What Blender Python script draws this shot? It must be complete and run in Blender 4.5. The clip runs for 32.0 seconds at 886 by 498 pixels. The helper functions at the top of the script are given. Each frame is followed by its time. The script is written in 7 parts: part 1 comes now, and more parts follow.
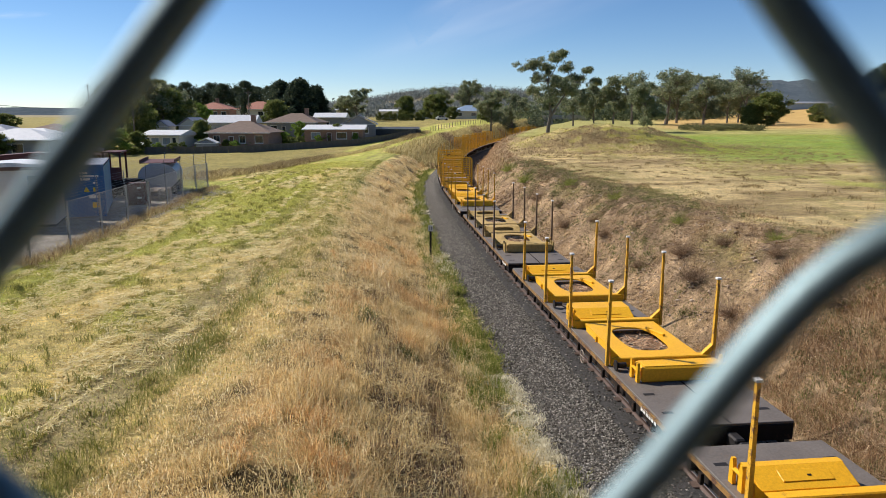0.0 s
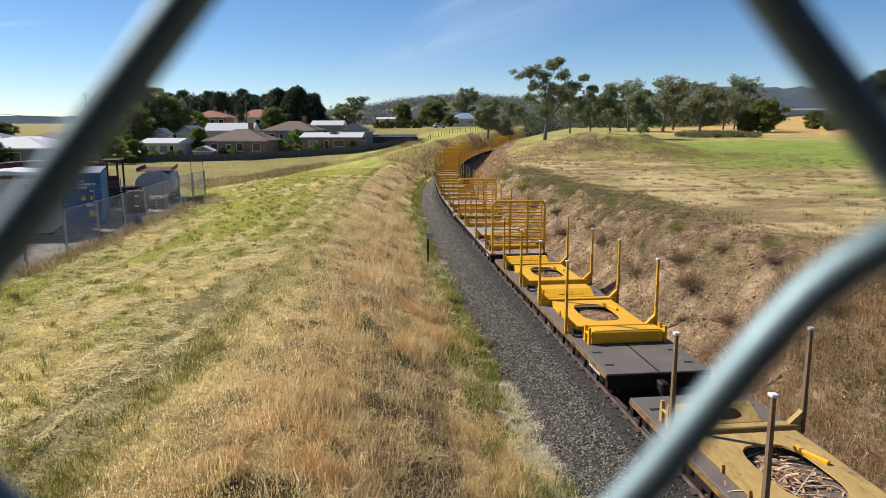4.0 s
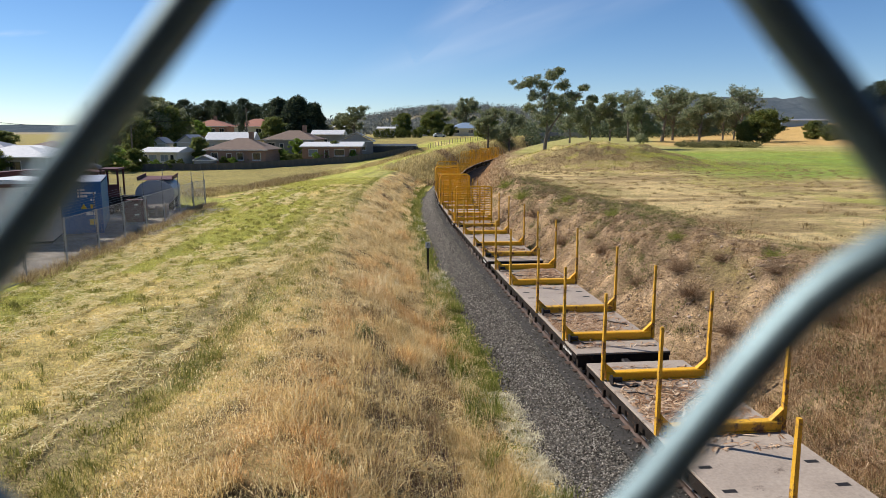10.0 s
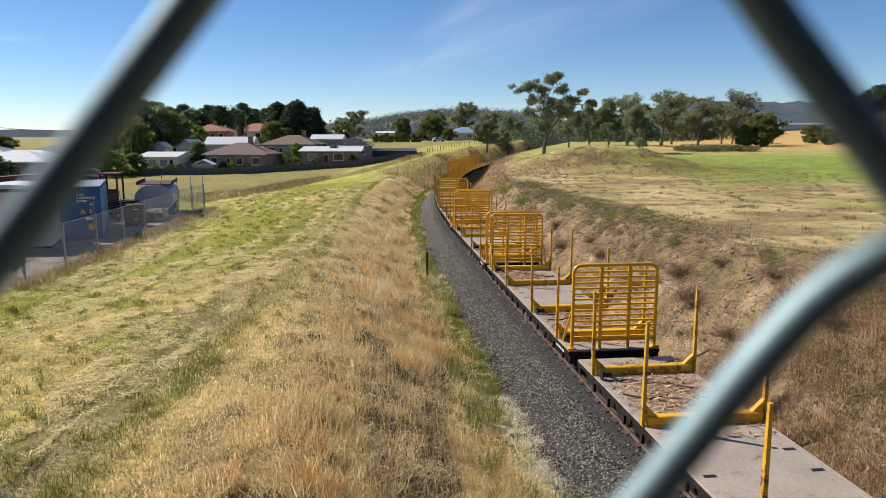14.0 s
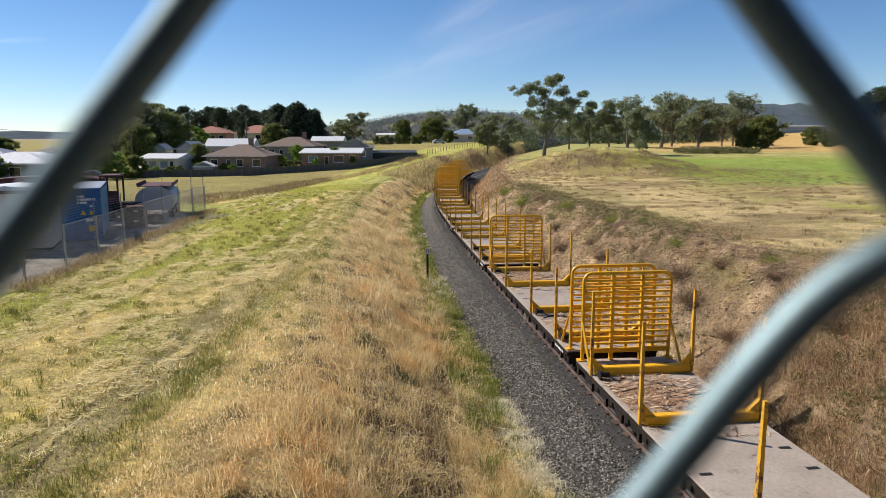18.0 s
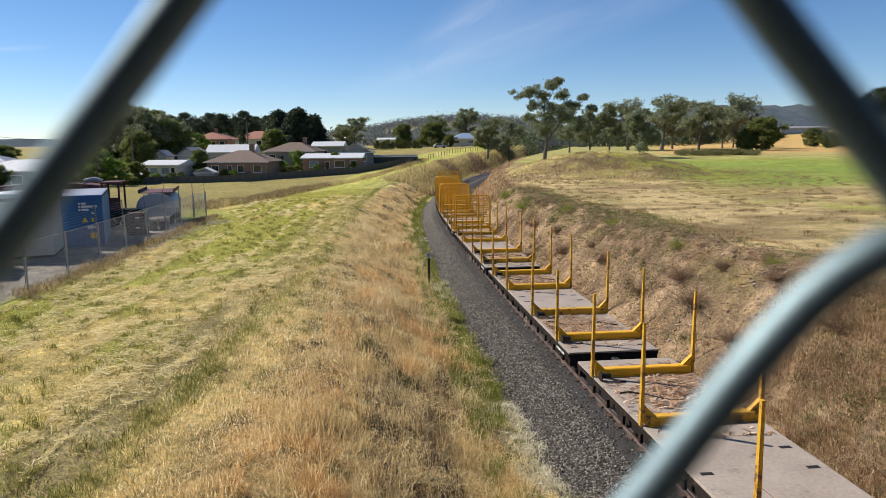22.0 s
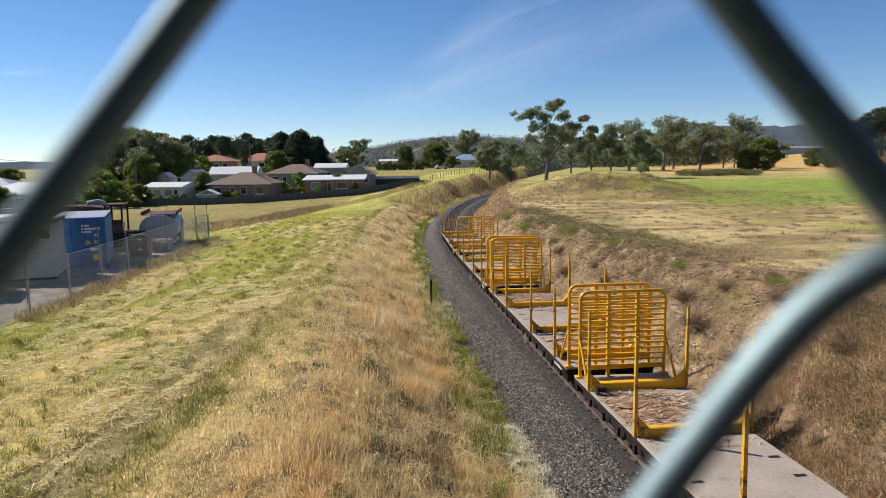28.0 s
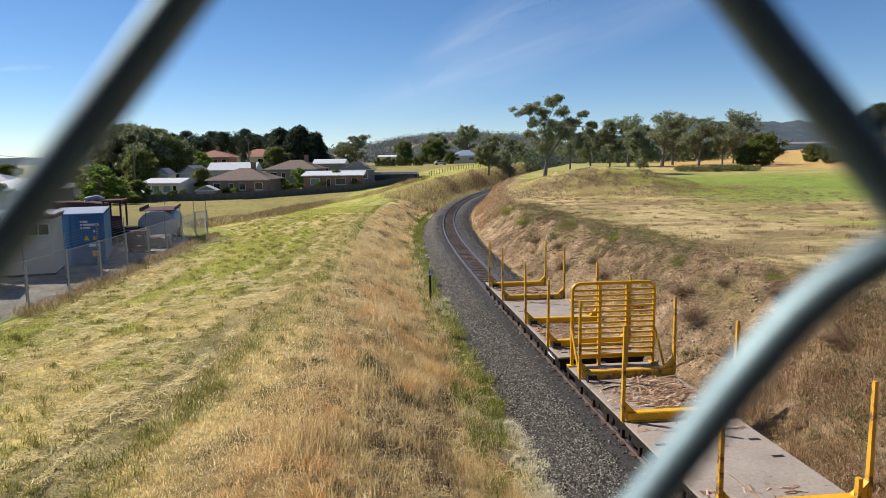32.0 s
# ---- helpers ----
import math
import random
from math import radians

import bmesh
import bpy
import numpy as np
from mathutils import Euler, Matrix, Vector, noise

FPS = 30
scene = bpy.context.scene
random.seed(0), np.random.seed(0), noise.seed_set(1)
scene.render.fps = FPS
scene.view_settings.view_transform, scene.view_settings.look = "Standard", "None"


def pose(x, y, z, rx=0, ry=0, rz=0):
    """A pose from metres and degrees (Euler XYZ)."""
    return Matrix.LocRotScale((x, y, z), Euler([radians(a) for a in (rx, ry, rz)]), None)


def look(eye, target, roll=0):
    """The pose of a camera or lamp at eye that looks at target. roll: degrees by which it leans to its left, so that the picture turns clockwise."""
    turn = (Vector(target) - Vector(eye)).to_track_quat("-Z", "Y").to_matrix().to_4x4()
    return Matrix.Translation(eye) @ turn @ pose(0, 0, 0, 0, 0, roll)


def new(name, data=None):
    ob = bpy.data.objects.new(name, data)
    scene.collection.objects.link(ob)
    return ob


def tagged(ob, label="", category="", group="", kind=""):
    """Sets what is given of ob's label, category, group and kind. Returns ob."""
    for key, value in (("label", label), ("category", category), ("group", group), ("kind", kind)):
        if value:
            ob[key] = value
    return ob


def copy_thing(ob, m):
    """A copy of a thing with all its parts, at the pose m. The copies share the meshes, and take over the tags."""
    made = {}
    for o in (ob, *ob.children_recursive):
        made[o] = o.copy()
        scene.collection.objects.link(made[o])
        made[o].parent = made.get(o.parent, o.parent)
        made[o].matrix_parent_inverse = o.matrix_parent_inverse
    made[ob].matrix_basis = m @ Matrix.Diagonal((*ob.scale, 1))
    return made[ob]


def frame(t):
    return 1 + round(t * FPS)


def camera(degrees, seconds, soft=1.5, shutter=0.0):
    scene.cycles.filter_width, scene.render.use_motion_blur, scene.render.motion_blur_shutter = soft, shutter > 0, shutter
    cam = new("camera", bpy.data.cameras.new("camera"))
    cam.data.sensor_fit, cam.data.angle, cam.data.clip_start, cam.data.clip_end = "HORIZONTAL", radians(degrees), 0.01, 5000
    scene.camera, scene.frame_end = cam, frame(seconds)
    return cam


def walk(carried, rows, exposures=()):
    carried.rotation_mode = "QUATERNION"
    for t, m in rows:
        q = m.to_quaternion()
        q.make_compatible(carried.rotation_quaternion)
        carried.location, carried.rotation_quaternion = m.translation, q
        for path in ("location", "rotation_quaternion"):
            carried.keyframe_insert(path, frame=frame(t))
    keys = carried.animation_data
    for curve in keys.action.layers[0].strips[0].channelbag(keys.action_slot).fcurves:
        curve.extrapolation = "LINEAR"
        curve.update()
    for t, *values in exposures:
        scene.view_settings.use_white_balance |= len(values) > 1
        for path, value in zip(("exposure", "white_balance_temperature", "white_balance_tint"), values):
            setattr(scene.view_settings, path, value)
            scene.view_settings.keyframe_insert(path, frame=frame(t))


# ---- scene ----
# ---------- camera: a phone held to a chain-link fence on an overbridge ----------
cam = camera(64.2, 32.0, 0.8, 0.0)
cam.data.dof.use_dof = True
cam.data.dof.focus_distance = 45.0
cam.data.dof.aperture_fstop = 16.0

PATH = [  # seconds, place in metres, tilt down, lean, turn in degrees
    (0, -0.00000, -0.00000, 6.50000, 10.732, -0.047, -0.274),
    (1, -0.00000, 0.00001, 6.49996, 10.635, -0.097, -0.255),
    (2, -0.00000, 0.00002, 6.49991, 10.448, -0.054, -0.191),
    (3, -0.00001, 0.00003, 6.49987, 10.225, 0.008, -0.107),
    (3.5, -0.00001, 0.00003, 6.49985, 10.163, 0.052, -0.077),
    (5.5, -0.00001, 0.00005, 6.49976, 10.101, 0.106, -0.090),
    (6, -0.00001, 0.00006, 6.49974, 10.038, 0.117, -0.099),
    (7, -0.00001, 0.00007, 6.49970, 9.873, 0.109, -0.073),
    (8, -0.00001, 0.00008, 6.49965, 9.797, 0.098, -0.055),
    (9, -0.00001, 0.00009, 6.49961, 9.651, 0.020, -0.064),
    (10, 0.00003, 0.00011, 6.49961, 9.384, -0.037, -0.058),
    (11, 0.00006, 0.00013, 6.49962, 9.182, -0.040, -0.051),
    (12, 0.00010, 0.00015, 6.49962, 9.025, -0.006, -0.002),
    (13, 0.00013, 0.00017, 6.49963, 8.956, 0.000, -0.000),
    (14, 0.00017, 0.00019, 6.49963, 9.036, 0.027, -0.000),
    (14.5, 0.00019, 0.00020, 6.49963, 9.123, 0.019, 0.000),
    (16.5, 0.00026, 0.00024, 6.49964, 9.096, 0.001, -0.055),
    (17, 0.00028, 0.00025, 6.49964, 9.027, 0.004, -0.064),
    (18, 0.00031, 0.00027, 6.49965, 8.886, 0.003, -0.023),
    (19, 0.00043, 0.00034, 6.49948, 8.797, 0.107, -0.023),
    (20, 0.00055, 0.00040, 6.49931, 8.781, 0.185, -0.057),
    (21, 0.00067, 0.00047, 6.49914, 8.707, 0.299, -0.099),
    (21.5, 0.00073, 0.00050, 6.49906, 8.658, 0.369, -0.122),
    (22, 0.00079, 0.00053, 6.49897, 8.551, 0.484, -0.139),
    (22.5, 0.00085, 0.00057, 6.49889, 8.327, 0.649, -0.125),
    (23, 0.00091, 0.00060, 6.49880, 7.979, 0.795, -0.126),
    (23.5, 0.00097, 0.00063, 6.49872, 7.520, 0.870, -0.105),
    (24, 0.00103, 0.00067, 6.49864, 7.124, 0.808, -0.103),
    (24.5, 0.00109, 0.00062, 6.49866, 6.855, 0.675, -0.119),
    (25, 0.00114, 0.00057, 6.49868, 6.755, 0.538, -0.149),
    (25.5, 0.00120, 0.00052, 6.49870, 6.724, 0.520, -0.182),
    (27.5, 0.00144, 0.00033, 6.49879, 6.852, 0.662, -0.276),
    (28, 0.00149, 0.00028, 6.49881, 6.854, 0.691, -0.294),
    (29, 0.00152, 0.00040, 6.49872, 6.907, 0.702, -0.324),
    (30, 0.00155, 0.00052, 6.49862, 6.987, 0.727, -0.342),
    (31, 0.00158, 0.00063, 6.49852, 6.974, 0.701, -0.386),
    (31.5, 0.00159, 0.00069, 6.49847, 7.022, 0.704, -0.366),
    (32, 0.00160, 0.00075, 6.49842, 7.190, 0.703, -0.218),
]


def aim(x, y, z, tilt, lean, turn):
    return pose(x, y, z, 90 - tilt, 0, -turn) @ pose(0, 0, 0, 0, 0, -lean)


walk(cam, [(t, aim(*row)) for t, *row in PATH], [(0.0, 0.39, 6320, 14), (32.0, 0.39, 6320, 14)])

# ---------- light ----------
SUN_AZ, SUN_EL = radians(-64.5), radians(41.5)   # azimuth from +y towards +x
sun_way = Vector((math.sin(SUN_AZ) * math.cos(SUN_EL), math.cos(SUN_AZ) * math.cos(SUN_EL), math.sin(SUN_EL)))
sun = new("sun", bpy.data.lights.new("sun", "SUN"))
sun.data.energy, sun.data.angle, sun.data.color = 5.0, radians(0.53), (1.0, 0.94, 0.85)
sun.matrix_world = look(sun_way * 100, (0, 0, 0))
world = bpy.data.worlds.new("sky")
scene.world = world
world.use_nodes = True
wn = world.node_tree.nodes
sky = wn.new("ShaderNodeTexSky")
sky.sky_type, sky.sun_disc = "NISHITA", False
sky.sun_elevation, sky.sun_rotation = SUN_EL, SUN_AZ
sky.air_density, sky.dust_density, sky.ozone_density, sky.altitude = 1.0, 0.0, 2.5, 2600
wn["Background"].inputs["Strength"].default_value = 0.082
deep = wn.new("ShaderNodeHueSaturation")
deep.inputs["Saturation"].default_value = 1.18
world.node_tree.links.new(sky.outputs[0], deep.inputs["Color"])
world.node_tree.links.new(deep.outputs[0], wn["Background"].inputs["Color"])


# ---------- mesh helpers ----------
class Geo:
    """Collects simple solids into one mesh."""

    def __init__(self):
        self.v, self.f = [], []

    def add(self, verts, faces):
        n = len(self.v)
        self.v += [tuple(p) for p in verts]
        self.f += [tuple(i + n for i in q) for q in faces]
        return self

    def box(self, x0, x1, y0, y1, z0, z1, m=None, c=0.0):
        """A box, with its four upright or all edges chamfered by c."""
        if c > 0:
            xs, ys, zs = (x0, x1), (y0, y1), (z0, z1)
            pts, idx = [], {}
            for i in (0, 1):
                for j in (0, 1):
                    for k in (0, 1):
                        sx, sy, sz = (1, -1)[i], (1, -1)[j], (1, -1)[k]
                        for a in range(3):
                            p = [xs[i] + sx * c, ys[j] + sy * c, zs[k] + sz * c]
                            p[a] = (xs[i], ys[j], zs[k])[a]
                            idx[i, j, k, a] = len(pts)
                            pts.append(p)
            fs = []
            for a in range(3):
                b, d = [(1, 2), (0, 2), (0, 1)][a]
                for s in (0, 1):
                    ring = []
                    for q, r in ((0, 0), (1, 0), (1, 1), (0, 1)):
                        key = [0, 0, 0]
                        key[a], key[b], key[d] = s, q, r
                        ring.append(idx[(*key, a)])
                    fs.append(ring)
                for q in (0, 1):
                    for r in (0, 1):
                        k0, k1 = [0, 0, 0], [0, 0, 0]
                        k0[a], k1[a] = 0, 1
                        k0[b] = k1[b] = q
                        k0[d] = k1[d] = r
                        fs.append([idx[(*k0, b)], idx[(*k1, b)], idx[(*k1, d)], idx[(*k0, d)]])
            for i in (0, 1):
                for j in (0, 1):
                    for k in (0, 1):
                        fs.append([idx[i, j, k, a] for a in range(3)])
            pts = [Vector(p) for p in pts]
        else:
            pts = [Vector((x, y, z)) for x in (x0, x1) for y in (y0, y1) for z in (z0, z1)]
            fs = [(0, 1, 3, 2), (4, 6, 7, 5), (0, 4, 5, 1), (2, 3, 7, 6), (0, 2, 6, 4), (1, 5, 7, 3)]
        if m is not None:
            pts = [m @ p for p in pts]
        return self.add(pts, fs)

    def tube(self, path, radii, n=8, closed=False):
        path = [Vector(p) for p in path]
        if not isinstance(radii, (list, tuple)):
            radii = [radii] * len(path)
        rings, last = [], None
        for i, p in enumerate(path):
            a, b = path[max(0, i - 1)], path[min(len(path) - 1, i + 1)]
            if closed:
                a, b = path[i - 1], path[(i + 1) % len(path)]
            d = (b - a).normalized()
            u = last if last is not None else (Vector((0, 0, 1)) if abs(d.z) < 0.9 else Vector((1, 0, 0)))
            u = (u - d * u.dot(d)).normalized()
            last, w = u, d.cross(u)
            rings.append([p + (u * math.cos(k * math.tau / n) + w * math.sin(k * math.tau / n)) * radii[i] for k in range(n)])
        fs = []
        m = len(rings)
        for i in range(m if closed else m - 1):
            for k in range(n):
                j = (i + 1) % m
                fs.append((i * n + k, i * n + (k + 1) % n, j * n + (k + 1) % n, j * n + k))
        if not closed:
            fs += [tuple(range(n))[::-1], tuple((m - 1) * n + k for k in range(n))]
        return self.add([p for r in rings for p in r], fs)

    def prism(self, outline, a, b, axis="y", m=None):
        """A closed outline in the plane across axis, drawn out from a to b."""
        def place(p, q):
            return Vector({"x": (q, p[0], p[1]), "y": (p[0], q, p[1]), "z": (p[0], p[1], q)}[axis])
        n = len(outline)
        pts = [place(p, a) for p in outline] + [place(p, b) for p in outline]
        if m is not None:
            pts = [m @ p for p in pts]
        return self.add(pts, [tuple(range(n))[::-1], tuple(range(n, 2 * n))] + [(i, (i + 1) % n, n + (i + 1) % n, n + i) for i in range(n)])

    def mesh(self, name, material, smooth=None):
        me = bpy.data.meshes.new(name)
        me.from_pydata(self.v, [], self.f)
        bm = bmesh.new()
        bm.from_mesh(me)
        bmesh.ops.recalc_face_normals(bm, faces=bm.faces)
        if smooth:
            for f in bm.faces:
                f.smooth = True
            for e in bm.edges:
                e.smooth = e.calc_face_angle(3.0) < smooth
        bm.to_mesh(me)
        bm.free()
        me.materials.append(material)
        return me


def thing(name, label, category, m=None, group="", kind=""):
    ob = new(name)
    ob.empty_display_size = 0.2
    if m is not None:
        ob.matrix_world = m
    return tagged(ob, label, category, group, kind)


def part(name, geo, material, parent, label="", m=None, smooth=0.6):
    ob = new(name, geo.mesh(name, material, smooth) if isinstance(geo, Geo) else geo)
    ob.parent = parent
    if m is not None:
        ob.matrix_local = m
    return tagged(ob, label)


def solo(name, geo, material, label, category, m=None, group="", kind="", smooth=0.6):
    ob = new(name, geo.mesh(name, material, smooth) if isinstance(geo, Geo) else geo)
    if m is not None:
        ob.matrix_world = m
    return tagged(ob, label, category, group, kind)


def fast_mesh(name, verts, faces, material, smooth=False, colours=None):
    """A large mesh from arrays: verts (n, 3), faces (m, k)."""
    verts, faces = np.asarray(verts, np.float32), np.asarray(faces, np.int32)
    me = bpy.data.meshes.new(name)
    me.vertices.add(len(verts))
    me.vertices.foreach_set("co", verts.ravel())
    me.loops.add(faces.size)
    me.loops.foreach_set("vertex_index", faces.ravel())
    me.polygons.add(len(faces))
    me.polygons.foreach_set("loop_start", np.arange(0, faces.size, faces.shape[1], dtype=np.int32))
    if smooth:
        me.polygons.foreach_set("use_smooth", np.ones(len(faces), bool))
    me.update(calc_edges=True)
    if colours is not None:
        layer = me.color_attributes.new("soil", "FLOAT_COLOR", "POINT")
        layer.data.foreach_set("color", np.c_[colours, np.ones(len(colours))].astype(np.float32).ravel())
    me.materials.append(material)
    return me


def value_noise(x, y, seed=0):
    """Smooth noise in 0..1 on arrays."""
    xi, yi = np.floor(x).astype(np.int64), np.floor(y).astype(np.int64)
    fx, fy = x - xi, y - yi
    fx, fy = fx * fx * (3 - 2 * fx), fy * fy * (3 - 2 * fy)

    def h(a, b):
        n = (a * 374761393 + b * 668265263 + seed * 974634777) & 0x7FFFFFFF
        n = ((n ^ (n >> 13)) * 1274126177) & 0x7FFFFFFF
        return ((n ^ (n >> 16)) & 0xFFFF) / 65535.0
    return (h(xi, yi) * (1 - fx) + h(xi + 1, yi) * fx) * (1 - fy) + (h(xi, yi + 1) * (1 - fx) + h(xi + 1, yi + 1) * fx) * fy


def fbm(x, y, seed=0, octaves=3):
    return sum(value_noise(x * 2 ** k, y * 2 ** k, seed + k) * 0.5 ** k for k in range(octaves)) / sum(0.5 ** k for k in range(octaves))


def sstep(a, b, x):
    t = np.clip((x - a) / (b - a), 0, 1)
    return t * t * (3 - 2 * t)


# ---------- materials ----------
def nodes_of(name, rough=0.8, metal=0.0, spec=0.5):
    m = bpy.data.materials.new(name)
    m.use_nodes = True
    b = m.node_tree.nodes["Principled BSDF"]
    b.inputs["Roughness"].default_value, b.inputs["Metallic"].default_value = rough, metal
    b.inputs["Specular IOR Level"].default_value = spec
    return m, m.node_tree.nodes, m.node_tree.links, b


def ramp(nodes, links, source, stops):
    r = nodes.new("ShaderNodeValToRGB")
    links.new(source, r.inputs["Fac"])
    while len(r.color_ramp.elements) < len(stops):
        r.color_ramp.elements.new(0.5)
    for e, (p, c) in zip(r.color_ramp.elements, stops):
        e.position, e.color = p, (*c, 1)
    return r.outputs["Color"]


def noise_node(nodes, links, scale, detail=4, rough=0.6, stretch=None, coord="Object"):
    tc = nodes.new("ShaderNodeTexCoord")
    n = nodes.new("ShaderNodeTexNoise")
    n.inputs["Scale"].default_value, n.inputs["Detail"].default_value, n.inputs["Roughness"].default_value = scale, detail, rough
    out = tc.outputs[coord]
    if stretch:
        mp = nodes.new("ShaderNodeMapping")
        mp.inputs["Scale"].default_value = stretch
        links.new(out, mp.inputs["Vector"])
        out = mp.outputs["Vector"]
    links.new(out, n.inputs["Vector"])
    return n.outputs["Fac"]


def mixed(nodes, links, fac, a, b, mode="MIX"):
    x = nodes.new("ShaderNodeMix")
    x.data_type, x.blend_type = "RGBA", mode
    for sock, val in ((x.inputs["Factor"], fac), (x.inputs[6], a), (x.inputs[7], b)):
        if isinstance(val, (int, float)):
            sock.default_value = val
        elif isinstance(val, tuple):
            sock.default_value = (*val, 1)
        else:
            links.new(val, sock)
    return x.outputs[2]


def bumped(nodes, links, bsdf, height, strength=0.4, distance=0.02):
    bp = nodes.new("ShaderNodeBump")
    bp.inputs["Strength"].default_value, bp.inputs["Distance"].default_value = strength, distance
    links.new(height, bp.inputs["Height"])
    links.new(bp.outputs["Normal"], bsdf.inputs["Normal"])


def surface(name, dark, light, rough=0.8, metal=0.0, scale=6.0, fine=60.0, bump=0.2, depth=0.01, wear=None, wear_at=0.62, stretch=None, spec=0.4, random_tint=0.0):
    """A surface that varies between two colours at two scales, with patches of wear."""
    m, n, l, b = nodes_of(name, rough, metal, spec)
    big = noise_node(n, l, scale, 5, 0.6, stretch)
    small = noise_node(n, l, fine, 4, 0.7, stretch)
    col = ramp(n, l, big, [(0.3, dark), (0.7, light)])
    col = mixed(n, l, 0.35, col, ramp(n, l, small, [(0.3, tuple(c * 0.6 for c in dark)), (0.7, tuple(min(1, c * 1.25) for c in light))]))
    if wear:
        w = noise_node(n, l, scale * 1.7, 8, 0.75, stretch)
        mask = ramp(n, l, w, [(wear_at - 0.03, (0, 0, 0)), (wear_at + 0.05, (1, 1, 1))])
        col = mixed(n, l, mask, col, wear)
    if random_tint:
        oi = n.new("ShaderNodeObjectInfo")
        tint = ramp(n, l, oi.outputs["Random"], [(0, (1 - random_tint,) * 3), (1, (1 + random_tint,) * 3)])
        col = mixed(n, l, 1.0, col, tint, "MULTIPLY")
    l.new(col, b.inputs["Base Color"])
    bumped(n, l, b, small, bump, depth)
    return m


def blades(name, stops, rough=0.75, through_light=0.25, gloss=0.12):
    """Leaves and stalks, each of its own shade, that let some light through."""
    m, n, l, b = nodes_of(name, rough, 0, gloss)
    g = n.new("ShaderNodeNewGeometry")
    col = ramp(n, l, g.outputs["Random Per Island"], stops)
    l.new(col, b.inputs["Base Color"])
    tr = n.new("ShaderNodeBsdfTranslucent")
    l.new(col, tr.inputs["Color"])
    mx = n.new("ShaderNodeMixShader")
    mx.inputs["Fac"].default_value = through_light
    l.new(b.outputs[0], mx.inputs[1])
    l.new(tr.outputs[0], mx.inputs[2])
    l.new(mx.outputs[0], n["Material Output"].inputs["Surface"])
    return m


def soil_material():
    m, n, l, b = nodes_of("soil_and_turf", 0.95, 0, 0.15)
    at = n.new("ShaderNodeAttribute")
    at.attribute_name = "soil"
    fine = noise_node(n, l, 9.0, 6, 0.72)
    tiny = noise_node(n, l, 55.0, 4, 0.75)
    mid = noise_node(n, l, 1.5, 5, 0.7)
    col = mixed(n, l, 1.0, at.outputs["Color"], ramp(n, l, mid, [(0.3, (0.66, 0.65, 0.62)), (0.5, (1.0, 1.0, 1.0)), (0.7, (1.36, 1.33, 1.26))]), "MULTIPLY")
    col = mixed(n, l, 1.0, col, ramp(n, l, fine, [(0.28, (0.52, 0.50, 0.46)), (0.5, (1.06, 1.06, 1.05)), (0.72, (1.6, 1.55, 1.4))]), "MULTIPLY")
    col = mixed(n, l, 1.0, col, ramp(n, l, tiny, [(0.3, (0.62, 0.62, 0.6)), (0.7, (1.35, 1.33, 1.28))]), "MULTIPLY")
    l.new(col, b.inputs["Base Color"])
    bumped(n, l, b, tiny, 0.9, 0.07)
    return m


M_SOIL = soil_material()
M_YELLOW = surface("yellow_paint", (0.74, 0.36, 0.010), (0.82, 0.44, 0.014), 0.42, 0, 1.5, 22, 0.08, 0.004, (0.30, 0.13, 0.03), 0.66)
M_YELLOW_WORN = surface("worn_yellow_paint", (0.56, 0.30, 0.02), (0.72, 0.40, 0.03), 0.6, 0, 2.5, 30, 0.15, 0.004, (0.16, 0.08, 0.04), 0.55)
M_OCHRE = surface("faded_ochre_paint", (0.34, 0.225, 0.065), (0.48, 0.33, 0.12), 0.75, 0, 1.2, 9, 0.15, 0.004, (0.17, 0.11, 0.055), 0.60, (1.0, 0.35, 1.0), 0.3)
M_BROWN_STAKE = surface("rusty_brown_uprights", (0.13, 0.085, 0.05), (0.22, 0.15, 0.085), 0.7, 0, 2.5, 30, 0.15, 0.004, (0.34, 0.22, 0.06), 0.6)
M_DECK = surface("weathered_steel_deck", (0.28, 0.23, 0.18), (0.40, 0.335, 0.265), 0.62, 0, 1.1, 14, 0.12, 0.004, (0.12, 0.085, 0.06), 0.62)
M_DECK_DARK = surface("dark_steel_deck", (0.105, 0.09, 0.075), (0.175, 0.15, 0.125), 0.6, 0, 1.4, 18, 0.15, 0.004, (0.15, 0.10, 0.06), 0.64)
M_SILL = surface("very_dark_steel", (0.012, 0.010, 0.008), (0.030, 0.023, 0.019), 0.9, 0, 3, 40, 0.2, 0.004, (0.07, 0.04, 0.025), 0.6, None, 0.15)
M_SILL_YELLOW = surface("rusty_yellow_edge", (0.20, 0.11, 0.03), (0.30, 0.17, 0.05), 0.7, 0, 3, 40, 0.2, 0.004, (0.10, 0.05, 0.03), 0.52)
M_BLACK = surface("black_iron", (0.010, 0.009, 0.008), (0.028, 0.024, 0.022), 0.65, 0.2, 5, 50, 0.2, 0.004)
M_WHITE = surface("chalky_white_paint", (0.62, 0.62, 0.58), (0.78, 0.77, 0.73), 0.6, 0, 6, 60, 0.05, 0.002)
M_BARK = blades("bark_and_sticks", [(0, (0.14, 0.075, 0.04)), (0.35, (0.38, 0.22, 0.12)), (0.75, (0.58, 0.39, 0.23)), (1, (0.76, 0.60, 0.42))], 0.85, 0.0)
M_RAIL = surface("rail_steel", (0.055, 0.036, 0.028), (0.10, 0.066, 0.05), 0.55, 0.5, 3, 30, 0.1, 0.002)
M_RAIL_TOP = surface("polished_rail_head", (0.42, 0.42, 0.43), (0.55, 0.55, 0.56), 0.25, 0.9, 2, 30, 0.02, 0.001)
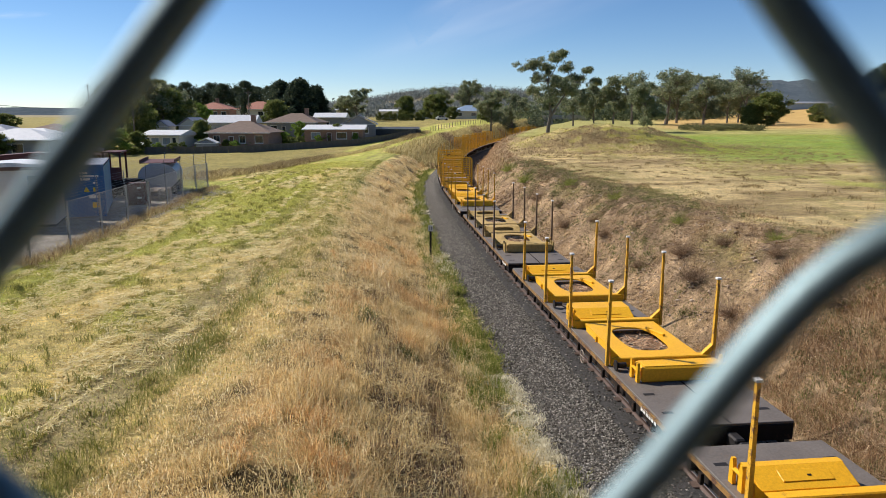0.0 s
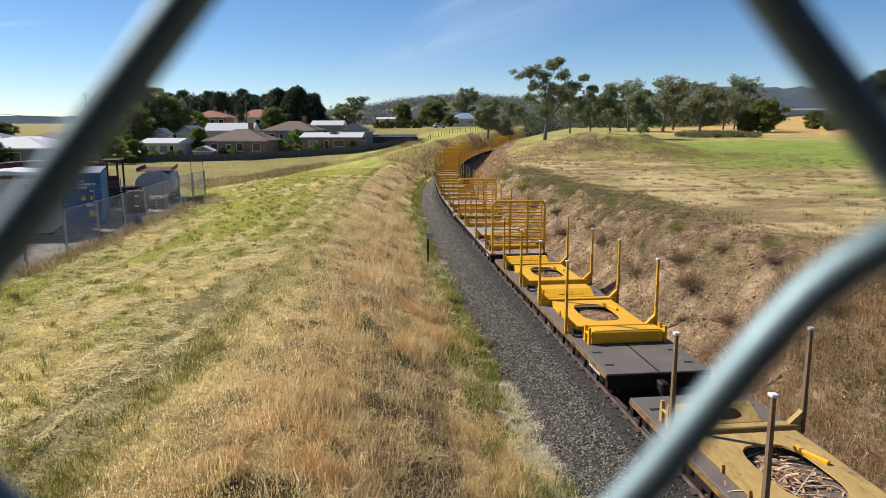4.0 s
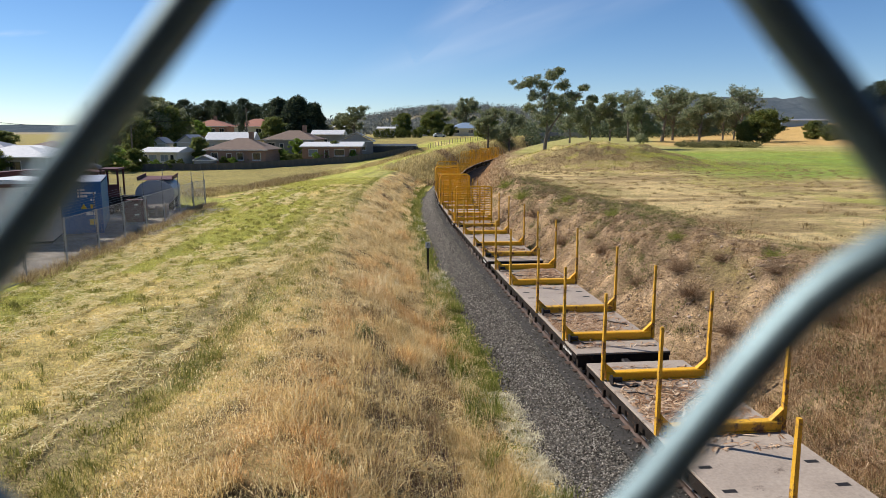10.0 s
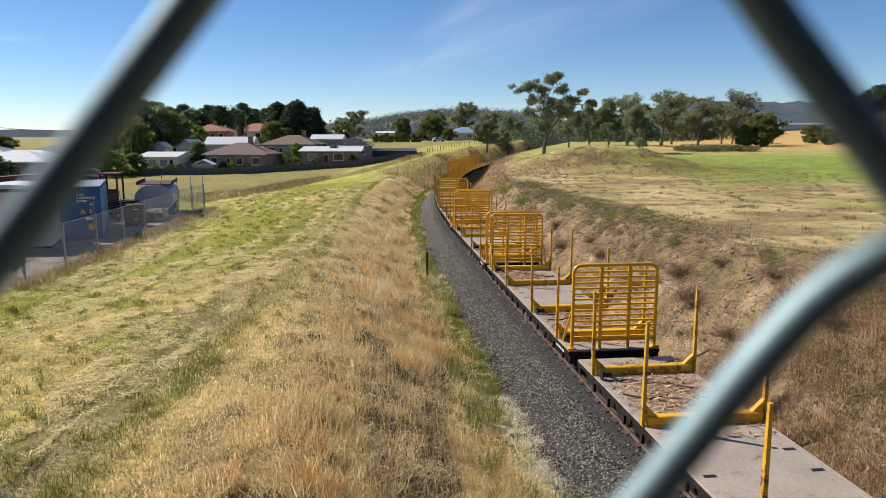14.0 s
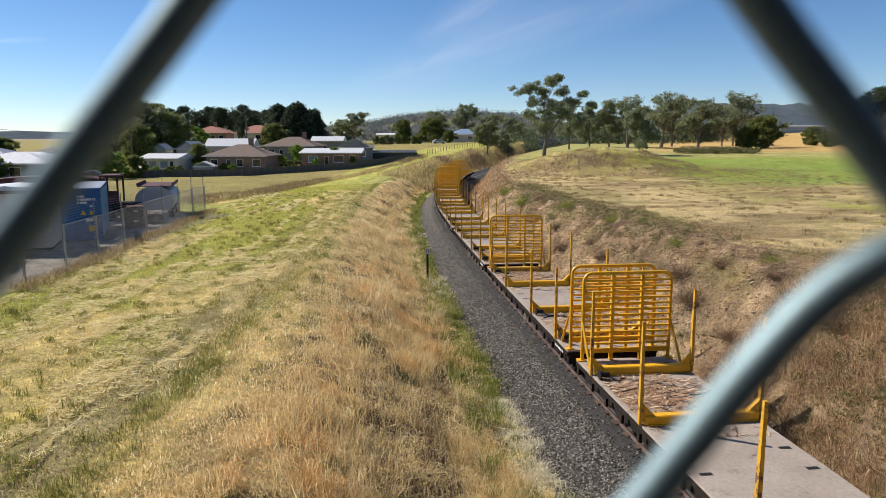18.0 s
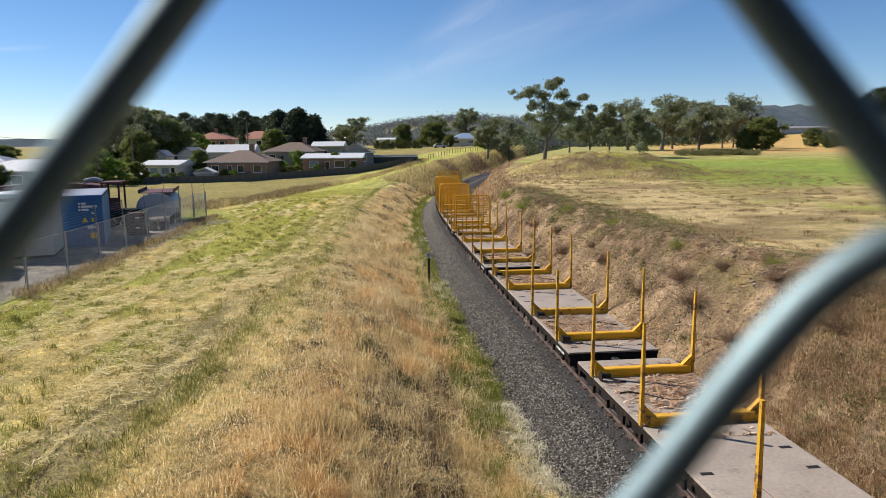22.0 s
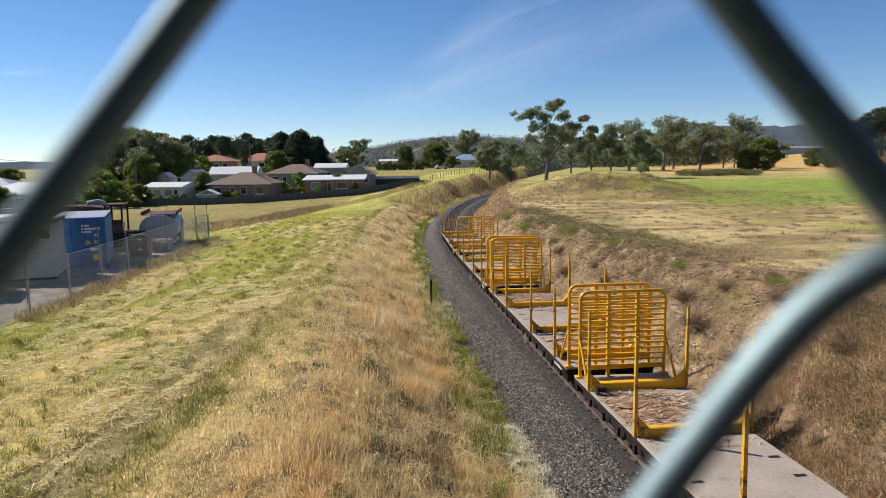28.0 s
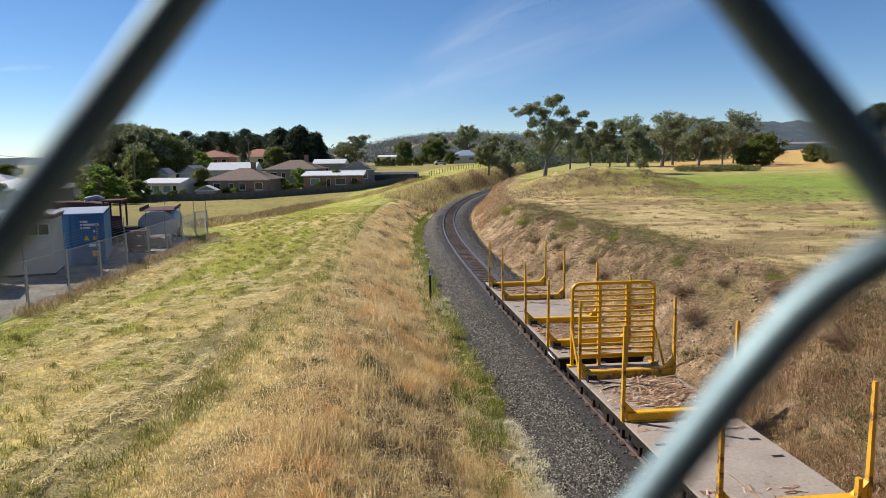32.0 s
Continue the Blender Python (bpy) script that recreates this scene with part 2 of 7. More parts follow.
M_SLEEPER = surface("dark_timber_sleeper", (0.06, 0.04, 0.03), (0.12, 0.08, 0.06), 0.9, 0, 4, 40, 0.3, 0.006, None, 0.6, (1, 8, 1), 0.3, 0.25)
M_STONE = blades("crushed_stone", [(0, (0.042, 0.037, 0.030)), (0.5, (0.120, 0.109, 0.092)), (0.85, (0.21, 0.193, 0.165)), (1, (0.37, 0.345, 0.30))], 0.9, 0.0)
M_BALLAST = surface("ballast_bed", (0.035, 0.033, 0.030), (0.10, 0.094, 0.086), 0.95, 0, 14, 45, 1.0, 0.05)
M_WIRE = surface("galvanised_wire", (0.185, 0.25, 0.26), (0.23, 0.305, 0.315), 0.6, 0.92, 200, 900, 0.03, 0.0002, None, 0.6, None, 0.5)
M_ASPHALT = surface("worn_asphalt", (0.035, 0.035, 0.034), (0.06, 0.059, 0.057), 0.9, 0, 1.5, 60, 0.4, 0.006)
M_SHADE_WALL = surface("shade_wall_dark", (0.022, 0.020, 0.018), (0.045, 0.040, 0.036), 0.9, 0, 2, 30, 0.3, 0.006, None, 0.6, (1, 1, 0.2), 0.2)
M_CONCRETE = surface("plain_concrete", (0.28, 0.27, 0.25), (0.40, 0.39, 0.36), 0.9, 0, 2, 30, 0.3, 0.008)
# ---------- the line: a long right-hand curve in a cutting; rail tops at z = 0 ----------
_HEAD_Y = np.array([-200, 0, 12, 24, 40, 54, 68, 82, 98, 118, 142, 170, 210, 300, 5000], float)
_HEAD_K = np.array([-.125, -.122, -.118, -.112, -.095, -.068, -.02, .03, .08, .14, .20, .235, .25, .25, .25])
_YS = np.arange(-200, 1200.01, 0.5)
_XS = np.concatenate([[0], np.cumsum(np.interp(_YS[:-1] + 0.25, _HEAD_Y, _HEAD_K)) * 0.5])
_XS += 4.78 - np.interp(15.5, _YS, _XS)


def track_x(y):
    y = np.asarray(y, float)
    return np.where(y > 1200, _XS[-1] + (y - 1200) * 0.25, np.interp(y, _YS, _XS))


_ARC = np.concatenate([[0], np.cumsum(np.hypot(np.diff(_XS), 0.5))])
_ARC -= np.interp(12.0, _YS, _ARC) - 12.0


def on_track(s):
    y = float(np.interp(s, _ARC, _YS))
    return Vector((float(track_x(y)), y, 0.0))


def crest_left(y):
    return np.interp(y, [-60, 0, 20, 40, 70, 100, 150, 200, 300, 500, 5000], [1.9, 1.8, 1.75, 1.65, 1.4, 1.4, 2.5, 3.8, 5.0, 5.4, 5.4])


def low_left(y):
    return np.interp(y, [-60, 0, 50, 80, 115, 130, 150, 190, 250, 500, 5000], [1.9, 1.8, 1.6, 0.8, 0.3, 0.9, 2.3, 4.2, 5.0, 5.4, 5.4])


def crest_right(y):
    return np.interp(y, [-60, 0, 30, 60, 90, 130, 200, 300, 500, 5000], [2.9, 2.8, 2.6, 2.0, 1.7, 2.8, 4.0, 4.8, 5.2, 5.2])


def ground_z(x, y):
    """Height of the ground at x, y (arrays)."""
    x, y = np.asarray(x, float), np.asarray(y, float)
    u = x - track_x(y)
    a = np.abs(u)
    rough = (fbm(x * 0.22, y * 0.22, 3) - 0.5)
    lumps = (fbm(x * 1.1, y * 1.1, 9) - 0.5)
    # left side: bank, shoulder, then down to the yard and paddock
    wl = np.interp(y, [0, 25, 60, 90, 140, 200], [6.2, 6.0, 5.0, 4.5, 5, 7])
    zl = crest_left(y) + (low_left(y) - crest_left(y)) * sstep(9, 21, a) + 0.25 * rough * sstep(4, 9, a) + 0.12 * (fbm(x * 1.3, y * 0.9, 15, 3) - 0.5) * sstep(8, 10, a)
    left = -0.62 + (zl + 0.62) * sstep(2.9, 2.9 + wl, a) + 0.28 * lumps * sstep(3.4, 5, a) * (1 - sstep(7, 10, a))
    # right side: steep stony bank, field with a mound
    wr = np.interp(y, [0, 20, 40, 70, 110, 160, 220], [4.2, 4.2, 3.8, 3.8, 3.2, 5, 7])
    zr = crest_right(y) + 0.35 * rough * sstep(6, 12, a)
    mound = np.exp(-(((x - 23.5) / 11.5) ** 2 + ((y - 104) / 12.0) ** 2) ** 1.6)
    zr = zr + mound * (2.5 + 1.9 * (fbm(x * 0.42, y * 0.3, 13, 4) - 0.5))
    zr = zr + 0.5 * sstep(25, 60, a) * (1 - sstep(60, 140, y))
    zr = zr + 6.0 * sstep(70, 190, x) * sstep(170, 320, y)
    right = -0.62 + (zr + 0.62) * sstep(2.75, 2.75 + wr, a) ** 0.9 + (0.62 * lumps + 0.30 * (fbm(x * 2.3, y * 2.3, 10, 2) - 0.5)) * sstep(3.2, 4.4, a) * (1 - sstep(6.4, 9, a))
    z = np.where(u < 0, left, right)
    far = sstep(420, 900, y)
    z = z + far * 29 * np.exp(-((x - 25) / 150.0) ** 2 - ((y - 950) / 260.0) ** 2) * (0.8 + 0.4 * fbm(x * 0.012, y * 0.012, 5))
    return z


def gz(x, y):
    return float(ground_z(np.array([x]), np.array([y]))[0])


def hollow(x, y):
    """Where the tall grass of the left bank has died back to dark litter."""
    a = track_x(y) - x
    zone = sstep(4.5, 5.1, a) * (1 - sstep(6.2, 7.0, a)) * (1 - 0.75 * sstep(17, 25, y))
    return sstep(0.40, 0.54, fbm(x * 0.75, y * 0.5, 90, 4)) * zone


def lane(x, y):
    """Metres across the mown field from the line of sight of the wheel tracks, which bend with the railway."""
    return -x + (track_x(np.maximum(y, 36)) - track_x(36.0)) + 0.35 * (fbm(y * 0.09, y * 0 + 3, 19) - 0.5)


def bank_edge(y):
    """How far from the line the tall grass of the left bank reaches."""
    return np.interp(y, [8, 11, 14, 19, 36, 60, 100], [10.0, 9.3, 8.5, 7.6, 7.3, 6.9, 6.6])


def soil_colours(x, y):
    u = x - track_x(y)
    a = np.abs(u)
    dry = np.array([0.37, 0.27, 0.105])
    straw = np.array([0.72, 0.57, 0.22])
    green = np.array([0.24, 0.285, 0.05])
    olive = np.array([0.38, 0.335, 0.115])
    brown = np.array([0.34, 0.24, 0.14])
    dirt = np.array([0.52, 0.375, 0.23])
    gold = np.array([0.52, 0.34, 0.12])

    def mix(c, d, w):
        return c + (d - c) * np.clip(w, 0, 1)[:, None]
    one = np.ones((len(x), 1))
    n1, n2, n3 = fbm(x * 0.16, y * 0.10, 21), fbm(x * 0.55, y * 0.3, 22), fbm(x * 1.9, y * 1.1, 23, 4)
    # mown field: a dull vehicle track between a grassy ridge and a row of cut straw, greener towards the yard and the bend
    v = lane(x, y)
    swath = fbm(v * 0.8, y * 0.05, 31, 3)
    c = mix(one * np.array([0.46, 0.37, 0.13]), one * np.array([0.70, 0.56, 0.23]), sstep(0.38, 0.60, n3 * 0.55 + swath * 0.45))
    lush = sstep(0.47, 0.57, n1 * 0.35 + n2 * 0.65 + 0.05 * sstep(8.5, 10, v) + 0.10 * sstep(28, 48, y))
    c = mix(c, one * np.array([0.35, 0.37, 0.07]) * (0.65 + 0.7 * n3[:, None]), lush * 0.85)
    band = sstep(5.2, 5.6, v) * (1 - sstep(6.5, 7.1, v)) * (1 - 0.6 * sstep(24, 36, y))
    c = mix(c, mix(one * np.array([0.28, 0.235, 0.11]), one * np.array([0.46, 0.385, 0.20]), sstep(0.4, 0.62, n3)), band * 0.9)
    c = mix(c, one * np.array([0.48, 0.375, 0.165]) * (0.4 + 1.2 * sstep(0.3, 0.7, n3)[:, None]), (1 - sstep(4.7, 5.1, v)) * 0.85)
    c = mix(c, one * np.array([0.19, 0.21, 0.055]), np.exp(-((v - 5.22) / 0.26) ** 2) * sstep(0.32, 0.5, n2) * 0.9)
    c = mix(c, one * np.array([0.19, 0.165, 0.09]), np.exp(-((v - 7.55 - 0.5 * (n1 - 0.5)) / 0.35) ** 2) * sstep(0.45, 0.6, n2) * 0.7)
    left_c = c
    # the right field: dry in front, greener behind
    r = mix(one * np.array([0.32, 0.235, 0.115]), one * np.array([0.58, 0.45, 0.225]), sstep(0.36, 0.64, fbm(x * 0.16, y * 0.30, 25, 5)))
    r = mix(r, one * olive * 0.72, sstep(0.48, 0.62, n3 * 0.4 + n1 * 0.6) * 0.55)
    md = np.exp(-(((x - 23.5) / 11.5) ** 2 + ((y - 104) / 12.0) ** 2) ** 1.6)
    r = mix(r, one * np.array([0.36, 0.30, 0.13]) * (0.3 + 1.3 * sstep(0.3, 0.7, n3)[:, None]), md * 0.85)
    r = mix(r, one * straw * 0.75, md * sstep(101, 108, y) * sstep(0.4, 0.6, n2) * 0.8)
    # the mound's front, turned from the sun, has its shade painted darker
    r = mix(r, one * np.array([0.17, 0.14, 0.07]), md * (1 - sstep(98, 103, y)) * sstep(0.42, 0.58, n3) * 0.8)
    r = mix(r, one * np.array([0.21, 0.31, 0.045]) * (0.5 + 0.9 * n3[:, None]), sstep(62, 78, y + 9 * (n2 - 0.5)) * sstep(24, 34, x) * 0.85 * (1 - sstep(128, 145, y)))
    r = mix(r, one * np.array([0.36, 0.40, 0.06]), sstep(24, 32, y) * sstep(17, 24, x) * sstep(0.50, 0.60, n1 * 0.5 + n2 * 0.5) * 0.6 * (1 - sstep(40, 60, y)))
    r = mix(r, mix(one * np.array([0.34, 0.33, 0.11]), one * gold, sstep(0.27, 0.32, x / np.maximum(y, 1))), sstep(150, 185, y) * 0.85)
    r = mix(r, one * green * 1.1, sstep(118, 135, y) * (1 - sstep(150, 180, y)) * 0.5)
    c = np.where((u < 0)[:, None], left_c, r)
    # banks
    bank_l = (u < 0) * sstep(2.6, 3.4, a) * (1 - sstep(-0.4, 0.5, a - bank_edge(y) + 1.4 * (n2 - 0.5)))
    # the soil's dark patches paint in the shade between the clumps of grass
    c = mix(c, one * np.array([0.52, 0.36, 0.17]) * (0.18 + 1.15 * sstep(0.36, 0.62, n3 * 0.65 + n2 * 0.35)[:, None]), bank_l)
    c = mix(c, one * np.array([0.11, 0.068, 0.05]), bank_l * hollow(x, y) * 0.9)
    c = mix(c, one * green * 0.7, (u < 0) * sstep(2.5, 2.8, a) * (1 - sstep(3.5, 4.3, a)) * sstep(0.25, 0.5, n2) * 0.85)
    bank_r = (u >= 0) * sstep(2.4, 3.0, a) * (1 - sstep(6.0, 8.4, a + 2.0 * (n2 - 0.5)))
    stony = mix(mix(one * dirt, one * brown, sstep(0.38, 0.55, n3)), one * np.array([0.12, 0.085, 0.06]), sstep(0.54, 0.68, fbm(x * 1.4, y * 1.4, 28, 3)) * 0.55)
    c = mix(c, stony, bank_r)
    c = mix(c, one * olive * 0.6, bank_r * sstep(4.6, 6.2, a) * sstep(0.46, 0.58, n2) * 0.8)
    # the bed under the stones
    c = mix(c, one * np.array([0.07, 0.068, 0.066]), 1 - sstep(2.3, 2.7, a))
    # yard gravel beyond the fence
    yard = (x < -13.9) * (x > -75) * sstep(-10, 0, y) * (1 - sstep(45, 46.5, y))
    c = mix(c, one * np.array([0.33, 0.30, 0.26]) * (0.75 + 0.5 * n3[:, None]), yard)
    # lower paddock
    pad = sstep(-19, -23, u) * sstep(46, 52, y)
    c = mix(c, one * np.array([0.265, 0.215, 0.08]) * (0.6 + 0.8 * n2[:, None]), pad * 0.85)
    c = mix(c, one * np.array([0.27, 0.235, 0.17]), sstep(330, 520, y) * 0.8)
    return np.clip(c, 0.01, 0.9)


def grid_lines(*runs):
    out = [np.arange(a, b, step) for a, b, step in runs]
    return np.concatenate(out + [[runs[-1][1]]])


gy = grid_lines((-120, 2, 4), (2, 40, 0.28), (40, 100, 0.7), (100, 300, 2.5), (300, 1000, 25), (1000, 4400, 200))
gu = grid_lines((-3000, -400, 130), (-400, -60, 10), (-60, -22, 1.2), (-22, -9, 0.35), (-9, 9, 0.22), (9, 24, 0.35), (24, 70, 1.2), (70, 400, 11), (400, 3000, 130))
GU, GY = np.meshgrid(gu, gy)
GX = GU + track_x(GY)
GZ = ground_z(GX.ravel(), GY.ravel())
_nu = len(gu)
_ij = (np.arange(len(gy) - 1)[:, None] * _nu + np.arange(_nu - 1)[None]).ravel()
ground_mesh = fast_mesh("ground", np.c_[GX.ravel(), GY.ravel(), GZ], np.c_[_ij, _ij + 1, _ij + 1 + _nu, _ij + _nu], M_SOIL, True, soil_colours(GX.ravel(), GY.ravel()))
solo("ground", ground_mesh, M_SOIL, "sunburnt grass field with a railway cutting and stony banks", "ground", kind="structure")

# ---------- ballast, sleepers, rails ----------
rng = np.random.default_rng(7)


def along(y0, y1, step, section):
    """A strip that follows the line: section is a row of (u, z)."""
    ys = np.arange(y0, y1 + 1e-6, step)
    xs = track_x(ys)
    us, zs = np.array([p[0] for p in section]), np.array([p[1] for p in section])
    V = np.stack([xs[:, None] + us[None], ys[:, None] + 0 * us[None], 0 * xs[:, None] + zs[None]], -1).reshape(-1, 3)
    n = len(us)
    ij = (np.arange(len(ys) - 1)[:, None] * n + np.arange(n - 1)[None]).ravel()
    return V, np.c_[ij, ij + 1, ij + 1 + n, ij + n]


V, Fq = along(-60, 330, 0.5, [(-2.55, -0.66), (-2.3, -0.52), (-1.75, -0.20), (-1.55, -0.11), (-1.1, -0.088), (-0.76, -0.10), (-0.7, -0.14), (0, -0.14), (0.7, -0.14), (0.76, -0.10), (1.1, -0.088), (1.55, -0.11), (1.75, -0.20), (2.3, -0.52), (2.55, -0.66)])
solo("ballast", fast_mesh("ballast", V, Fq, M_BALLAST, True), M_BALLAST, "grey crushed-stone ballast bed under the rails", "ballast", kind="structure")

# loose stones on the bed, each its own little solid, denser where the line is nearest
OCT = np.array([(1, 0, 0), (-1, 0, 0), (0, 1, 0), (0, -1, 0), (0, 0, 1), (0, 0, -1)], float)
OCT_F = np.array([(0, 2, 4), (2, 1, 4), (1, 3, 4), (3, 0, 4), (2, 0, 5), (1, 2, 5), (3, 1, 5), (0, 3, 5)])


def scatter_solids(P, size, squash=0.7):
    n = len(P)
    s = size * rng.uniform(0.55, 1.3, (n, 6, 1))
    a = rng.uniform(0, math.tau, n)
    base = OCT[None] * s * np.array([1, 1, squash])
    ca, sa = np.cos(a)[:, None], np.sin(a)[:, None]
    tilt = rng.uniform(-0.7, 0.7, (n, 1))
    bx, by, bz = base[..., 0], base[..., 1], base[..., 2]
    bx, bz = bx * np.cos(tilt) - bz * np.sin(tilt), bx * np.sin(tilt) + bz * np.cos(tilt)
    V = np.stack([bx * ca - by * sa, bx * sa + by * ca, bz], -1) + P[:, None]
    Fi = OCT_F[None] + (np.arange(n) * 6)[:, None, None]
    return V.reshape(-1, 3), Fi.reshape(-1, 3)


n = 66000
yy = 9 + 76 * rng.random(n) ** 1.9
uu = np.where(rng.random(n) < 0.85, rng.uniform(-2.75, -1.2, n), rng.uniform(-1.2, 2.6, n))
zz = np.interp(np.abs(uu), [0, 0.7, 0.78, 1.1, 1.55, 1.75, 2.3, 2.75], [-0.13, -0.13, -0.095, -0.08, -0.10, -0.19, -0.51, -0.62])
V, Fq = scatter_solids(np.c_[track_x(yy) + uu, yy, zz], np.full((n, 1, 1), 0.025) * (1 + 0.021 * yy[:, None, None]))
solo("ballast_stones", fast_mesh("ballast_stones", V, Fq, M_STONE), M_STONE, "loose grey crushed stones on the railway bed", "ballast", kind="stuff")

for side in (-1, 1):
    c = side * 0.568
    ob = thing("rail", "brown steel rail with a polished running surface", "rail", kind="structure", group="rails of the line")
    V, Fq = along(-60, 330, 0.5, [(c - 0.065, -0.13), (c - 0.06, -0.115), (c - 0.012, -0.10), (c - 0.012, -0.04), (c - 0.034, -0.03), (c - 0.034, -0.005), (c + 0.034, -0.005), (c + 0.034, -0.03), (c + 0.012, -0.04), (c + 0.012, -0.10), (c + 0.06, -0.115), (c + 0.065, -0.13)])
    part("rail_web", fast_mesh("rail_web", V, Fq, M_RAIL), M_RAIL, ob)
    V, Fq = along(-60, 330, 0.5, [(c - 0.03, -0.004), (c - 0.026, 0.0), (c + 0.026, 0.0), (c + 0.03, -0.004)])
    part("rail_head", fast_mesh("rail_head", V, Fq, M_RAIL_TOP), M_RAIL_TOP, ob, "polished running surface")

sleepers = thing("sleepers", "dark timber sleepers half buried in the ballast", "sleeper", kind="structure")
me = Geo().box(-1.06, 1.06, -0.115, 0.115, -0.25, -0.105, None, 0.012).mesh("sleeper", M_SLEEPER)
s = 8.0
for i in range(180):
    p, q = on_track(s), on_track(s + 0.3)
    ob = new("sleeper", me)
    ob.parent = sleepers
    ob.matrix_local = Matrix.Translation(p) @ Matrix.Rotation(math.atan2(-(q.x - p.x), q.y - p.y) + random.uniform(-0.015, 0.015), 4, "Z")
    s += 0.66


# ---------- bridge on which the camera stands, and its chain-link fence ----------
DECK = 4.9
g = Geo().box(-40, 60, -7.0, 0.14, DECK - 0.75, DECK)
bridge = thing("road_bridge", "plain concrete road bridge across the railway cutting", "bridge", kind="structure")
part("bridge_deck", g, M_CONCRETE, bridge)
# unseen surface, added dark so that little light bounces up to the wires
part("roadway", Geo().box(-40, 60, -6.9, -0.02, DECK + 0.001, DECK + 0.05), M_ASPHALT, bridge, "dark worn asphalt")
part("abutment", Geo().box(-2.6, -1.2, -6.8, -0.6, -1.2, DECK - 0.76), M_CONCRETE, bridge)
part("abutment", Geo().box(12.0, 13.4, -6.8, -0.6, -1.2, DECK - 0.76), M_CONCRETE, bridge)

# an unseen wall, added to block light that would reach the wires from behind
solo("shade_wall", Geo().box(-12, 20, -2.0, -1.75, DECK + 0.051, DECK + 4.4), M_SHADE_WALL, "unseen dark wall added to keep light from behind off the fence wires", "wall", kind="structure")

FENCE_Y = 0.055
wire_fence = thing("chain_link_fence", "dull galvanised chain-link wire fence on the bridge", "fence")
_L, _R = Vector((-0.04584, 0, 6.47815)), Vector((0.03901, 0, 6.49163))
_T, _B = Vector((0.00287, 0, 6.53663)), Vector((-0.01043, 0, 6.44109))
AX, AZ = _R - _L, _T - _B            # one mesh across and one up


NODES = {(0, 0): _L, (1, 1): _T, (1, -1): _B, (2, 0): _R}      # the opening in front of the lens, slightly pulled out of shape


def fence_node(col, row):
    return NODES.get((col, row), _L + AX * (0.5 * col) + AZ * (0.5 * row))


def fence_wire(k):
    """One wire that runs up in a zigzag; k = 0 bounds the opening on its left side."""
    odd = k % 2
    knots = []
    for i in range(-33, 12):
        knots.append(fence_node(k + i % 2, i + odd))
    pts = []
    for i in range(len(knots) - 1):
        p, q = knots[i], knots[i + 1]
        rising = q.x > p.x
        depth = 0.0013 * (1 if rising else -1)
        for t in (0.02, 0.08, 0.2, 0.35, 0.5, 0.58, 0.66, 0.74, 0.8, 0.85, 0.9, 0.95, 0.98):
            w = p.lerp(q, t)
            if rising and odd:
                w = w + Vector((-0.737, 0, 0.676)) * (0.001 * float(np.interp(t, [0, .45, .54, .61, .72, .81, .86, .90, .95, 1], [0, -.6, -.4, .3, 1.6, 2.3, 2.5, 2.35, 1.8, 0])))
            elif rising:
                w = w + Vector((0.7, 0, -0.7)) * (0.00045 * math.sin(math.pi * t))
            elif odd:
                w = w + Vector((-0.83, 0, -0.56)) * (0.0012 * math.sin(math.pi * t))
            soft = 1.0 - min(1.0, min(t, 1 - t) / 0.12)
            pts.append(Vector((w.x, FENCE_Y + depth * (1 - soft), w.z)))
    return Geo().tube(pts, 0.0018, 9)


for k in range(-4, 6):
    part("wire", fence_wire(k), M_WIRE, wire_fence, smooth=1.2)
# ---------- the train of log wagons ----------
DZ = 1.0          # top of the decks over the rails
HALF = 1.22


def bogie_parts(wagon, y):
    b = part("bogie", Geo().box(-0.86, -0.76, y - 1.05, y + 1.05, 0.34, 0.52).box(0.76, 0.86, y - 1.05, y + 1.05, 0.34, 0.52)
             .box(-0.8, 0.8, y - 0.22, y + 0.22, 0.36, 0.6, None, 0.03)
             .box(-0.9, -0.74, y - 0.28, y + 0.28, 0.26, 0.62, None, 0.03).box(0.74, 0.9, y - 0.28, y + 0.28, 0.26, 0.62, None, 0.03), M_BLACK, wagon)
    for w in (-0.85, 0.85):
        g = Geo().tube([(-0.95, y + w, 0.42), (0.95, y + w, 0.42)], 0.07, 8)
        for s in (-1, 1):
            g.tube([(s * 0.50, y + w, 0.42), (s * 0.535, y + w, 0.42)], 0.46, 20)
            g.tube([(s * 0.535, y + w, 0.42), (s * 0.63, y + w, 0.42)], 0.42, 20)
            g.box(s * 0.82 - 0.09, s * 0.82 + 0.09, y + w - 0.14, y + w + 0.14, 0.32, 0.54, None, 0.02)
        part("wheelset", g, M_BLACK, b)


